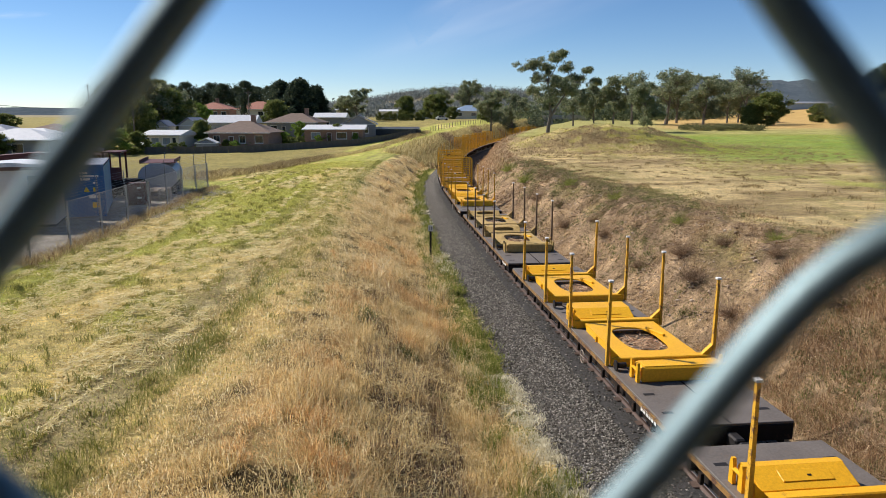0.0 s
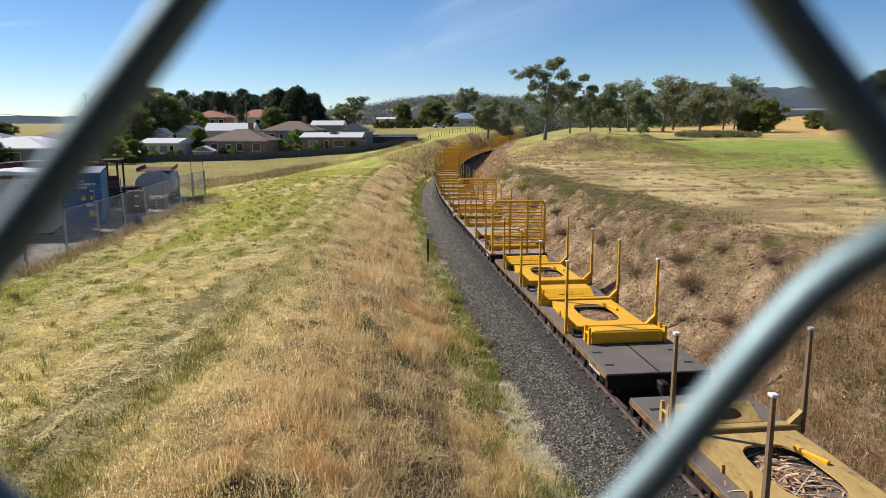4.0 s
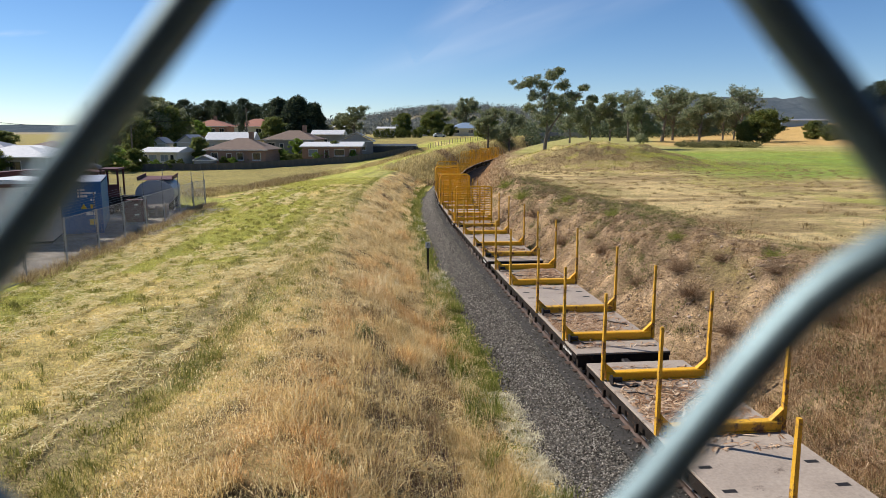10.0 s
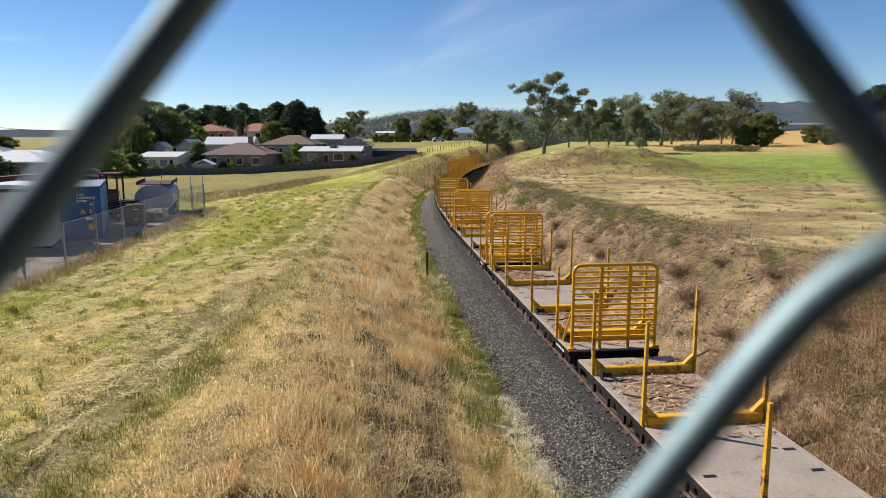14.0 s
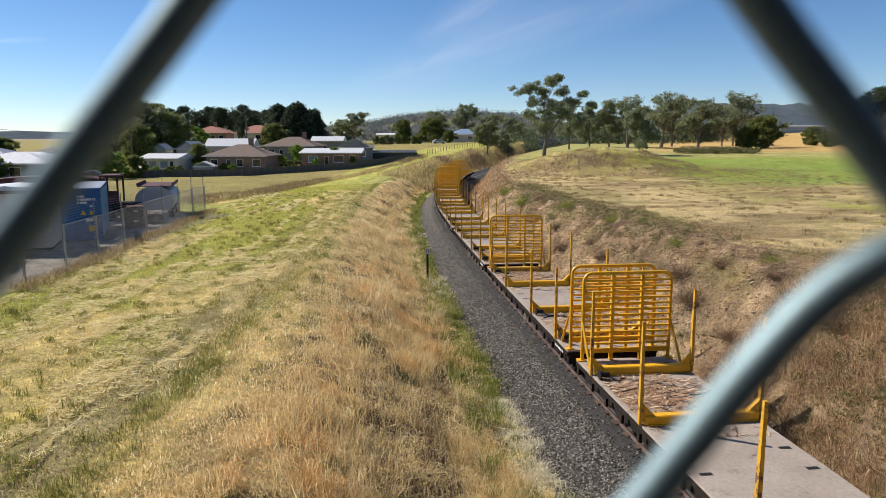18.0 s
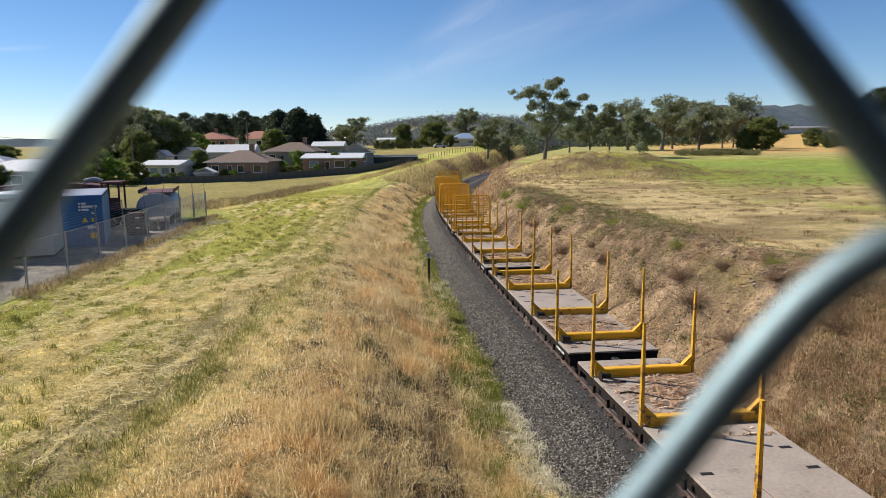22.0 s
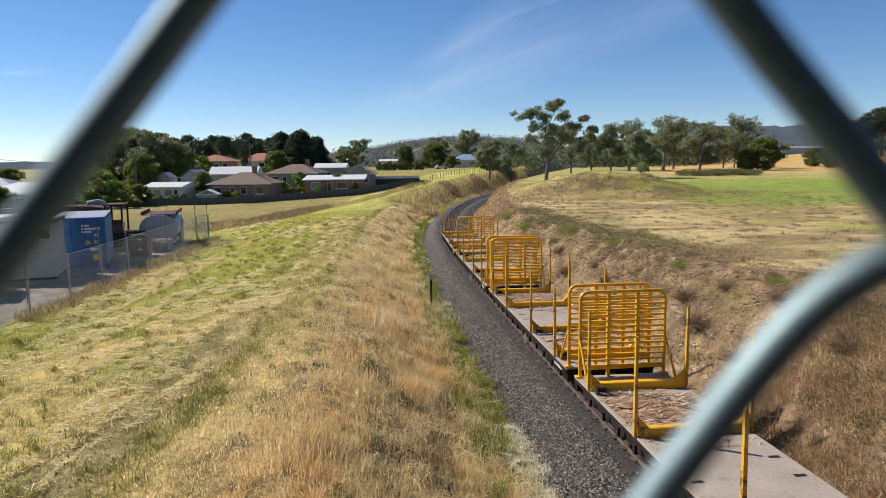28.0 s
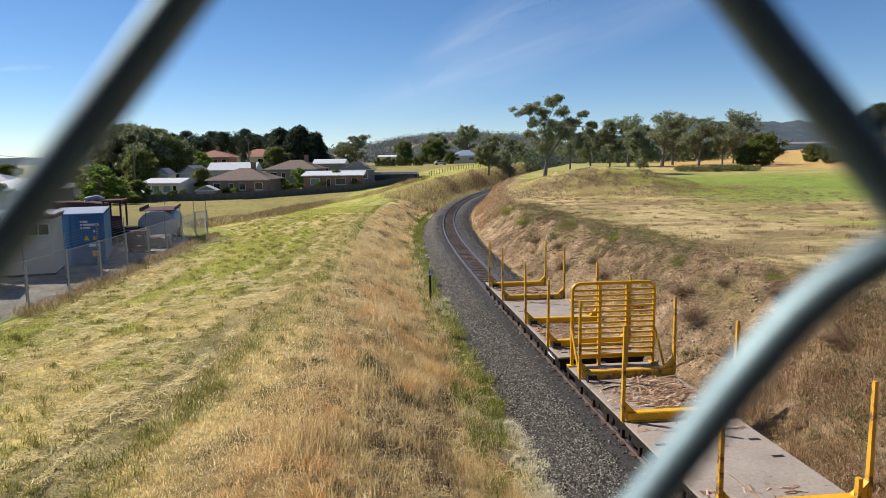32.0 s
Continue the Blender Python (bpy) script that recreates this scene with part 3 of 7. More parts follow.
def bolster(wagon, y, paint, tall=2.0, caps=False, lean=0.0, stakes=None):
    """A cross beam with a tapered upright at either end."""
    beam = Geo().box(-HALF + 0.05, HALF - 0.05, y - 0.10, y + 0.10, DZ + 0.012, DZ + 0.20, None, 0.02)
    beam.box(-HALF + 0.10, HALF - 0.10, y - 0.14, y + 0.14, DZ + 0.012, DZ + 0.035)
    for s in (-1, 1):
        beam.prism([(s * 0.95, DZ + 0.19), (s * 1.17, DZ + 0.19), (s * 1.19, DZ + 0.43), (s * 1.15, DZ + 0.38)], y - 0.055, y + 0.055, "y")
    ob = part("bolster", beam, paint, wagon)
    for s in (-1, 1):
        x = s * (HALF + 0.015)
        g = Geo()
        pts, w0, w1 = [], (0.035, 0.044), (0.026, 0.031)
        for z, (a, b) in ((DZ + 0.0, w0), (DZ + 0.55, w0), (DZ + tall, w1)):
            dx = lean * (z - DZ)
            pts += [(x + dx - a, y - b, z), (x + dx + a, y - b, z), (x + dx + a, y + b, z), (x + dx - a, y + b, z)]
        g.add(pts, [(0, 1, 5, 4), (1, 2, 6, 5), (2, 3, 7, 6), (3, 0, 4, 7), (4, 5, 9, 8), (5, 6, 10, 9), (6, 7, 11, 10), (7, 4, 8, 11), (0, 3, 2, 1), (8, 9, 10, 11)])
        part("stanchion", g, stakes if stakes and stakes is not M_YELLOW else M_YELLOW_WORN if paint is M_YELLOW else paint, ob)
        if caps:
            part("cap", Geo().box(x + lean * tall - 0.052, x + lean * tall + 0.052, y - 0.056, y + 0.056, DZ + tall - 0.035, DZ + tall + 0.012, None, 0.008), M_WHITE, ob, "white-painted cap")
    return ob


def ratchet(wagon, y):
    """The strap winch beside a bolster."""
    part("winch", Geo().tube([(-HALF + 0.12, y - 0.34, DZ + 0.12), (-HALF + 0.30, y - 0.34, DZ + 0.12)], 0.06, 10)
         .tube([(-HALF + 0.06, y - 0.34, DZ + 0.12), (-HALF + 0.09, y - 0.34, DZ + 0.12)], 0.115, 12)
         .tube([(-HALF + 0.22, y - 0.34, DZ + 0.12), (-HALF + 0.42, y - 0.55, DZ + 0.03), (-HALF + 0.62, y - 0.48, DZ + 0.02)], 0.02, 5), M_BLACK, wagon, "black strap winch")


def rounded_loop(w, h, r, z0, y, n=5):
    pts = [(-w, y, z0)]
    for k in range(n + 1):
        a = math.pi - k * math.pi / 2 / n
        pts.append((-w + r + r * math.cos(a), y, z0 + h - r + r * math.sin(a)))
    for k in range(n + 1):
        a = math.pi / 2 - k * math.pi / 2 / n
        pts.append((w - r + r * math.cos(a), y, z0 + h - r + r * math.sin(a)))
    return pts + [(w, y, z0)]


def end_gate(wagon, y, inward, tall=2.22):
    """A slatted bulkhead at a wagon's end; inward is +1 when the load lies towards +y."""
    w = 1.12
    g = part("end_gate", Geo().tube(rounded_loop(w, tall, 0.2, DZ, y), 0.048, 8), M_YELLOW, wagon)
    for x in (-0.38, 0.38):
        part("gate_post", Geo().box(x - 0.04, x + 0.04, y - 0.045, y + 0.045, DZ + 0.02, DZ + tall - 0.03), M_YELLOW, g)
    for k in range(13):
        z = DZ + 0.30 + k * (tall - 0.42) / 12.4
        part("gate_slat", Geo().box(-w + 0.02, w - 0.02, y + inward * 0.03 - 0.03, y + inward * 0.03 + 0.03, z - 0.026, z + 0.026, None, 0.008), M_YELLOW, g)
    part("bottom_rail", Geo().box(-w, w, y - 0.05, y + 0.05, DZ + 0.20, DZ + 0.29, None, 0.01), M_YELLOW, g)
    for s in (-1, 1):
        part("brace", Geo().tube([(s * 1.14, y + inward * 0.02, DZ + 1.0), (s * 1.15, y + inward * 0.72, DZ + 0.03)], 0.032, 6), M_YELLOW, g)
        part("foot", Geo().box(s * 1.14 - 0.10, s * 1.14 + 0.10, y - 0.09, y + 0.11, DZ + 0.001, DZ + 0.035), M_YELLOW, g)


def litter(seed, bays, n=1500, spread=1.0):
    """Bark, splinters and sticks between the bolsters, each a thin bent strip."""
    r = np.random.default_rng(seed)
    V, Fi = [], []
    for y0, y1 in bays:
        cx, cy = r.uniform(-0.4, 0.4), (y0 + y1) / 2
        for i in range(n):
            far_out = r.random() < 0.25
            x = np.clip(r.normal(cx * spread, (0.55 if not far_out else 0.9) * spread), -1.1, 1.1)
            y = np.clip(r.normal(cy, (y1 - y0) * (0.22 if not far_out else 0.5)), y0 - 0.8 * (spread == 1), y1 + 0.8 * (spread == 1))
            ln, wd = r.uniform(0.04, 0.17) * (6 if r.random() < 0.014 else 1), r.uniform(0.004, 0.022)
            a, z = r.uniform(0, math.pi), DZ + 0.006 + r.uniform(0, 0.05) * (1 - min(1, abs(x - cx)))
            d, e = np.array([math.cos(a), math.sin(a), r.uniform(-0.12, 0.12)]), np.array([-math.sin(a), math.cos(a), 0.2])
            p = np.array([x, y, z])
            p[0] = np.clip(p[0], -1.15 + ln, 1.15 - ln)
            k = len(V)
            up = np.array([0, 0, 0.012])
            V += [p - d * ln - e * wd, p - d * ln + e * wd, p + e * wd + up, p - e * wd + up, p + d * ln + e * wd, p + d * ln - e * wd]
            Fi += [(k, k + 1, k + 2, k + 3), (k + 3, k + 2, k + 4, k + 5)]
    return fast_mesh("bark_litter", np.array(V), np.array(Fi), M_BARK)


LITTER = [litter(100 + i, [(1.3, 4.1), (8.3, 11.1)]) for i in range(5)]
B_LEN, B_PITCH, B_BOL = 12.35, 13.05, (1.2, 4.15, 8.2, 11.15)
A_LEN, A_BOL = 13.55, (3.2, 6.1, 8.7, 11.6)


def under_frame(w, length, deck_paint, sill_paint):
    deck = part("deck", Geo().box(-HALF, HALF, 0.02, length - 0.02, DZ - 0.05, DZ, None, 0.008), deck_paint, w)
    for s in (-1, 1):
        part("edge_rail", Geo().box(min(s * (HALF - 0.05), s * (HALF + 0.016)), max(s * (HALF - 0.05), s * (HALF + 0.016)), 0.03, length - 0.03, DZ - 0.13, DZ - 0.052), sill_paint, w)
        part("side_sill", Geo().box(min(s * (HALF - 0.24), s * (HALF - 0.16)), max(s * (HALF - 0.24), s * (HALF - 0.16)), 0.03, length - 0.03, DZ - 0.44, DZ - 0.052), M_SILL, w)
        k = 0.7
        pocket = Geo().box(-0.03, 0.03, -0.05, 0.05, -0.19, 0.0).mesh("stake_pocket", M_SILL)
        while k < length - 0.4:
            part("stake_pocket", pocket, M_SILL, w, "", pose(s * (HALF - 0.03), k, DZ - 0.21))
            k += 0.95
    part("centre_sill", Geo().box(-0.28, 0.28, 0.1, length - 0.1, DZ - 0.48, DZ - 0.05), M_SILL, w)
    for y in (0.0, length - 0.16):
        part("headstock", Geo().box(-HALF + 0.02, HALF - 0.02, y, y + 0.16, DZ - 0.36, DZ - 0.051, None, 0.01), M_SILL, w)
    for y, d in ((0.0, -1), (length, 1)):
        part("coupler", Geo().box(-0.10, 0.10, min(y, y + d * 0.34), max(y, y + d * 0.34), 0.62, 0.86, None, 0.03)
             .tube([(0.3, y, 0.7), (0.32, y + d * 0.18, 0.5), (0.2, y + d * 0.34, 0.46)], 0.025, 6), M_BLACK, w)
    for y in (2.3, length - 2.3):
        bogie_parts(w, y)
    # hand brake wheel and a few plates along the side
    ring = [(-HALF - 0.04, 4.9 + 0.16 * math.cos(a), 0.62 + 0.16 * math.sin(a)) for a in [i * math.tau / 14 for i in range(14)]]
    part("brake_wheel", Geo().tube(ring, 0.010, 5, True).box(-HALF - 0.045, -HALF - 0.033, 4.75, 5.05, 0.614, 0.626).box(-HALF - 0.045, -HALF - 0.033, 4.894, 4.906, 0.47, 0.77), M_DECK, w, "dull grey hand-brake wheel")
    g = Geo()
    for i in range(6):
        g.box(-HALF - 0.016, -HALF - 0.0135, 0.45 + i * 0.13, 0.54 + i * 0.13, DZ - 0.19, DZ - 0.09)
    part("stencil_bars", g, M_WHITE, w, "white stencilled marks")
    return deck


SLOT = Geo().box(-0.11, 0.11, -0.05, 0.05, 0.0005, 0.0035).mesh("lashing_slot", M_BLACK)


def deck_holes(w, ys):
    for y in ys:
        for x in (-0.95, 0.95):
            part("lashing_slot", SLOT, M_BLACK, w, "", pose(x, y, DZ))


def flat_wagon(near, far, i):
    w = thing("log_wagon", ("grey flat log wagon with yellow uprights and slatted end gates" if near or far else "grey flat log wagon with yellow uprights and bark litter"), "wagon", group="wagons of the train")
    under_frame(w, B_LEN, M_DECK, M_SILL)
    deck_holes(w, (0.5, 6.1, 6.9, 11.8))
    for k, y in enumerate(B_BOL):
        bolster(w, y, M_YELLOW_WORN if (i + k) % 3 == 0 else M_YELLOW, 2.0 + 0.03 * ((i * 3 + k) % 3), False, 0.006 * ((i * 5 + k) % 3 - 1))
        if k in (1, 3):
            ratchet(w, y)
    ratchet(w, B_BOL[0] + 0.1)
    for y in (B_BOL[1] - 0.7 - 0.2 * (i % 3), B_BOL[3] - 0.9 - 0.15 * (i % 4)):
        pts = [(-1.0 + 2.0 * q / 9, y + 0.22 * math.sin(q * 0.9 + i) - 0.05 * q, DZ + 0.02 + 0.01 * (q % 2)) for q in range(10)]
        part("strap", Geo().tube(pts, 0.018, 5), M_BLACK, w, "dark strap lying across the deck")
    tagged(part("bark_litter", LITTER[i % 5], M_BARK, w), "brown bark and splinters", kind="stuff")
    if near:
        end_gate(w, 0.14, 1)
    if far:
        end_gate(w, B_LEN - 0.14, -1)
    return w


def oval_plate(y0, y1, half, z0, z1, n=28, at=0.5, wide=0.55, deep=0.36, power=0.62, rise=0.0, shift=0.0):
    """A raised plate with an oval opening; rise lifts its far edge."""
    g = Geo()
    cy, iy = (y0 + y1) / 2, y0 + (y1 - y0) * at
    outer, inner = [], []
    for k in range(n):
        a = (k + 0.5) * math.tau / n
        c, s = math.cos(a), math.sin(a)
        m = 1 / max(abs(c), abs(s))
        outer.append((shift + half * c * m, cy + (y1 - y0) / 2 * s * m))
        inner.append((shift + wide * half * math.copysign(abs(c) ** power, c), iy + deep * (y1 - y0) * math.copysign(abs(s) ** power, s)))
    v = [(*p, z + rise * (p[1] - y0) / (y1 - y0)) for z in (z1, z0) for ring in (outer, inner) for p in ring]
    f = []
    for k in range(n):
        j = (k + 1) % n
        f += [(k, j, n + j, n + k), (k, 2 * n + k, 2 * n + j, j), (n + k, n + j, 3 * n + j, 3 * n + k), (2 * n + k, 3 * n + k, 3 * n + j, 2 * n + j)]
    return g.add(v, f)


def lugs(x, y0, y1, paint, parent):
    """Two upright hinge plates at the end of a beam, with the pin between them."""
    for y in (y0, y1):
        part("hinge_plate", Geo().prism([(y - 0.06, DZ + 0.004), (y + 0.06, DZ + 0.004), (y + 0.05, DZ + 0.34), (y + 0.02, DZ + 0.42), (y - 0.03, DZ + 0.42), (y - 0.05, DZ + 0.34)], x - 0.03, x + 0.03, "x"), paint, parent)
    part("hinge_pin", Geo().tube([(x, y0 - 0.02, DZ + 0.25), (x, y1 + 0.02, DZ + 0.25)], 0.035, 8), paint, parent)


def leaning_box(w, y, paint, holed, depth=0.5):
    """A hollow box behind a bolster whose front plate leans back from the bolster's top."""
    x0, x1 = -1.0, 0.56
    top = y + 0.10 + 0.42
    rear = [(top, DZ + 0.004), (top + depth - 0.3, DZ + 0.004), (top + depth - 0.3, DZ + 0.30), (top + depth - 0.36, DZ + 0.37), (top, DZ + 0.37)]
    box = part("box_beam", Geo().prism(rear, x0, x1, "x"), paint, w)
    if holed:
        part("front_plate", oval_plate(y + 0.11, top - 0.004, (x1 - x0) / 2 - 0.02, DZ + 0.17, DZ + 0.20, 28, 0.52, 0.62, 0.34, 0.7, 0.17, (x0 + x1) / 2), paint, box, "leaning plate with an oval opening")
    else:
        c = (x0 + x1) / 2
        part("front_plate", Geo().prism([(y + 0.11, DZ + 0.17), (top - 0.004, DZ + 0.33), (top - 0.004, DZ + 0.37), (y + 0.11, DZ + 0.205)], x0 + 0.02, x1 - 0.02, "x"), paint, box)
        m = Matrix.Translation((c + 0.1, y + 0.33, DZ + 0.297)) @ Matrix.Rotation(math.atan2(0.165, 0.41), 4, "X")
        part("cover_plate", Geo().box(-0.45, 0.35, -0.11, 0.10, 0.0, 0.012, m, 0.004), paint, box)
        part("keyhole", Geo().box(-0.03, 0.03, -0.03, 0.0, 0.013, 0.018, m), M_BLACK, box)
    for x in (x0, x1):
        part("end_plate", Geo().prism([(y + 0.11, DZ + 0.004), (top, DZ + 0.004), (top, DZ + 0.35), (y + 0.11, DZ + 0.19)], x - 0.012 if x > 0 else x, x if x > 0 else x + 0.012, "x"), paint, box)
    lugs(x0 - 0.07, top - 0.05, top + 0.22, paint, box)
    return box


def cradle_wagon(i, paint, deck, edge, label, stakes):
    """A wagon with folded cradles: box beams and raised frames between the uprights."""
    w = thing("cradle_wagon", label, "wagon", group="wagons of the train")
    under_frame(w, A_LEN, deck, edge)
    deck_holes(w, (0.6, 1.5, 7.5, 12.9))
    part("plate_joint", Geo().box(-0.02, 0.02, 0.05, A_BOL[0] - 0.9, DZ + 0.0005, DZ + 0.004), M_SILL, w)
    for k, y in enumerate(A_BOL):
        bolster(w, y, paint, 1.95 + 0.04 * ((i + k) % 2), True, 0.006 * ((i + k) % 3 - 1), stakes)
    for y0, y1 in ((A_BOL[0] + 0.11, A_BOL[1] - 0.30), (A_BOL[2] + 0.11, A_BOL[3] - 0.30)):
        tray = part("cradle_tray", oval_plate(y0, y1, 0.92, DZ + 0.15, DZ + 0.19, 28, 0.46, 0.56, 0.36), paint, w, "raised plate with an oval opening")
        for s in (-1, 1):
            part("tray_side", Geo().prism([(y0, DZ + 0.004), (y1 - 0.1, DZ + 0.004), (y1, DZ + 0.149), (y0, DZ + 0.149)], s * 0.89 - 0.02, s * 0.89 + 0.02, "x"), paint, tray)
            for f in (0.3, 0.62):
                part("side_rib", Geo().box(s * 0.935 - 0.02, s * 0.935 + 0.02, y0 + f * (y1 - y0) - 0.02, y0 + f * (y1 - y0) + 0.02, DZ + 0.004, DZ + 0.14), paint, tray)
        part("tray_lever", Geo().tube([(0.48, y1 - 0.75, DZ + 0.215), (0.66, y1 - 1.25, DZ + 0.215)], 0.045, 6).box(0.42, 0.54, y1 - 0.82, y1 - 0.66, DZ + 0.192, DZ + 0.27, None, 0.02), M_YELLOW, tray, "bright yellow lever")
    leaning_box(w, A_BOL[3], paint, stakes is not paint)
    leaning_box(w, A_BOL[1], paint, stakes is not paint, 0.95)
    y = A_BOL[0] - 0.86
    box = part("box_beam", Geo().box(-0.86, 0.98, y - 0.24, y + 0.22, DZ + 0.004, DZ + 0.33, None, 0.03), paint, w)
    part("beam_lid", Geo().box(-0.80, 0.92, y - 0.20, y + 0.18, DZ + 0.332, DZ + 0.35, None, 0.006), paint, box)
    for x in (-0.93, 1.05):
        lugs(x, y - 0.17, y + 0.15, paint, box)
    for y in (A_BOL[0] + 0.02, A_BOL[2] - 0.35, A_BOL[3] + 0.1):
        ratchet(w, y)
    tagged(part("bark_litter", litter(300 + i, [(A_BOL[0] + 0.6, A_BOL[1] - 0.6), (A_BOL[2] + 0.6, A_BOL[3] - 0.6)], 420, 0.55), M_BARK, w), "brown bark and sticks", kind="stuff")
    return w


TRAIN = []      # wagons with their length and the distance from the last wagon's near end
YEL = "dark-decked wagon with bright yellow folded cradles and uprights"
OCHRE = "dark-decked wagon with grimy ochre folded cradles and brown uprights"
for j, (paint, label, stakes, offset) in enumerate([(M_YELLOW, YEL, M_YELLOW, -14.63), (M_OCHRE, OCHRE, M_BROWN_STAKE, -29.5), (M_YELLOW, YEL, M_YELLOW, -43.8), (M_YELLOW, YEL, M_YELLOW, -58.1)]):
    TRAIN.append((cradle_wagon(j, paint, M_DECK_DARK, M_SILL_YELLOW, label, stakes), A_LEN, -13 * B_PITCH + offset))
GATED = {0, 4, 5, 6, 10, 11, 12}
for i in range(14):
    both = i in GATED
    TRAIN.append((flat_wagon(both, both, i), B_LEN, -(13 - i) * B_PITCH))


# the train does not roll quite evenly: metres it lags behind a steady pace
SLACK_T = (0, 2, 5.5, 7, 8.5, 10, 11.5, 13, 14.5, 16.5, 18, 19.5, 21, 22.5, 24, 28, 32)
SLACK = (0.12, 0.06, 0.0, 0.04, 0.16, 0.36, 0.57, 0.71, 0.74, 0.65, 0.54, 0.45, 0.33, 0.19, 0.08, 0.03, 0.06)


def near_end(t):
    """Where the last wagon's near end is along the line at t seconds."""
    r = 32.0 - t
    return 19.25 + 6.37 * r + 0.0022 * r * r + float(np.interp(t, SLACK_T, SLACK))


def ride(length, offset):
    rows = []
    for k in range(0, 65):
        t = k * 0.5
        s = near_end(t) + offset
        p, q = on_track(s + 1.5), on_track(s + length - 1.5)
        d = (q - p).normalized()
        rows.append((t, Matrix.Translation(p - d * 1.5) @ Matrix.Rotation(math.atan2(-d.x, d.y), 4, "Z")))
    return rows
# ---------- plants ----------
M_OATS = blades("dry_oat_grass", [(0, (0.42, 0.28, 0.11)), (0.35, (0.70, 0.53, 0.24)), (0.75, (0.90, 0.71, 0.36)), (1, (0.95, 0.85, 0.54))], 0.8, 0.62)
M_RUST_GRASS = blades("rust_brown_grass", [(0, (0.42, 0.23, 0.085)), (0.4, (0.70, 0.44, 0.18)), (0.8, (0.90, 0.64, 0.30)), (1, (0.96, 0.82, 0.50))], 0.8, 0.62)
M_PALE_OATS = blades("bleached_oat_grass", [(0, (0.62, 0.45, 0.20)), (0.5, (0.86, 0.69, 0.37)), (1, (0.95, 0.87, 0.60))], 0.8, 0.6)
M_SEED = blades("pale_seed_heads", [(0, (0.64, 0.46, 0.19)), (0.5, (0.86, 0.68, 0.34)), (1, (0.93, 0.82, 0.50))], 0.7, 0.4)
M_BLEACHED = blades("bleached_weeds", [(0, (0.50, 0.44, 0.28)), (0.5, (0.74, 0.68, 0.48)), (1, (0.92, 0.88, 0.72))], 0.75, 0.4)
M_STRAW = blades("cut_straw", [(0, (0.62, 0.50, 0.22)), (0.5, (0.86, 0.74, 0.38)), (1, (0.95, 0.88, 0.58))], 0.8, 0.45)
M_RIDGE_GRASS = blades("rank_grass", [(0, (0.13, 0.14, 0.03)), (0.5, (0.27, 0.26, 0.06)), (1, (0.48, 0.40, 0.13))], 0.75, 0.45)
M_KHAKI = blades("khaki_dead_grass", [(0, (0.15, 0.105, 0.045)), (0.5, (0.36, 0.265, 0.12)), (1, (0.60, 0.47, 0.25))], 0.85, 0.25)
M_VERGE = blades("rank_verge_grass", [(0, (0.10, 0.14, 0.025)), (0.5, (0.20, 0.24, 0.045)), (0.85, (0.36, 0.35, 0.09)), (1, (0.62, 0.52, 0.22))], 0.75, 0.45)
M_GREY_GRASS = blades("grey_dead_grass", [(0, (0.14, 0.09, 0.05)), (0.5, (0.37, 0.255, 0.135)), (1, (0.60, 0.47, 0.27))], 0.85, 0.25)
M_GREEN_GRASS = blades("green_grass", [(0, (0.15, 0.19, 0.03)), (0.5, (0.27, 0.31, 0.055)), (1, (0.46, 0.45, 0.12))], 0.7, 0.45)
M_YGRASS = blades("sunlit_yellow_green_grass", [(0, (0.30, 0.31, 0.055)), (0.5, (0.50, 0.47, 0.10)), (1, (0.77, 0.66, 0.24))], 0.75, 0.5)
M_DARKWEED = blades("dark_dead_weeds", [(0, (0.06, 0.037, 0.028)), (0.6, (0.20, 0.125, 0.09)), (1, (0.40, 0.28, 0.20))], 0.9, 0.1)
M_DULL = blades("flattened_olive_straw", [(0, (0.33, 0.26, 0.10)), (0.5, (0.56, 0.45, 0.19)), (1, (0.78, 0.65, 0.34))], 0.8, 0.4)
M_HAY = blades("mown_hay", [(0, (0.54, 0.42, 0.14)), (0.5, (0.82, 0.67, 0.26)), (1, (0.94, 0.84, 0.47))], 0.8, 0.45)
M_GUM = blades("gum_leaves", [(0, (0.11, 0.15, 0.08)), (0.5, (0.22, 0.25, 0.13)), (0.85, (0.33, 0.34, 0.20)), (1, (0.45, 0.41, 0.27))], 0.5, 0.45)
M_PINE = blades("dark_pine_needles", [(0, (0.026, 0.042, 0.028)), (0.6, (0.062, 0.085, 0.05)), (1, (0.115, 0.135, 0.07))], 0.6, 0.35)
M_LEAF = blades("bright_green_leaves", [(0, (0.10, 0.17, 0.025)), (0.6, (0.20, 0.30, 0.05)), (1, (0.36, 0.44, 0.10))], 0.5, 0.5)
M_BUSH = blades("dark_bush_leaves", [(0, (0.085, 0.115, 0.03)), (0.6, (0.17, 0.20, 0.055)), (1, (0.28, 0.28, 0.09))], 0.55, 0.45)
M_TWIG = blades("dry_brown_twigs", [(0, (0.12, 0.075, 0.04)), (0.5, (0.29, 0.195, 0.115)), (1, (0.50, 0.37, 0.24))], 0.9, 0.0)
# leaves of the far hillside, greyed and paled to paint the distance haze
M_FARWOOD = blades("haze_tinted_gum_leaves", [(0, (0.13, 0.15, 0.14)), (0.6, (0.20, 0.22, 0.20)), (1, (0.31, 0.31, 0.28))], 0.8, 0.3)
M_SCRUB = blades("dark_scrub_leaves", [(0, (0.055, 0.075, 0.04)), (0.6, (0.11, 0.135, 0.07)), (1, (0.19, 0.205, 0.11))], 0.6, 0.35)
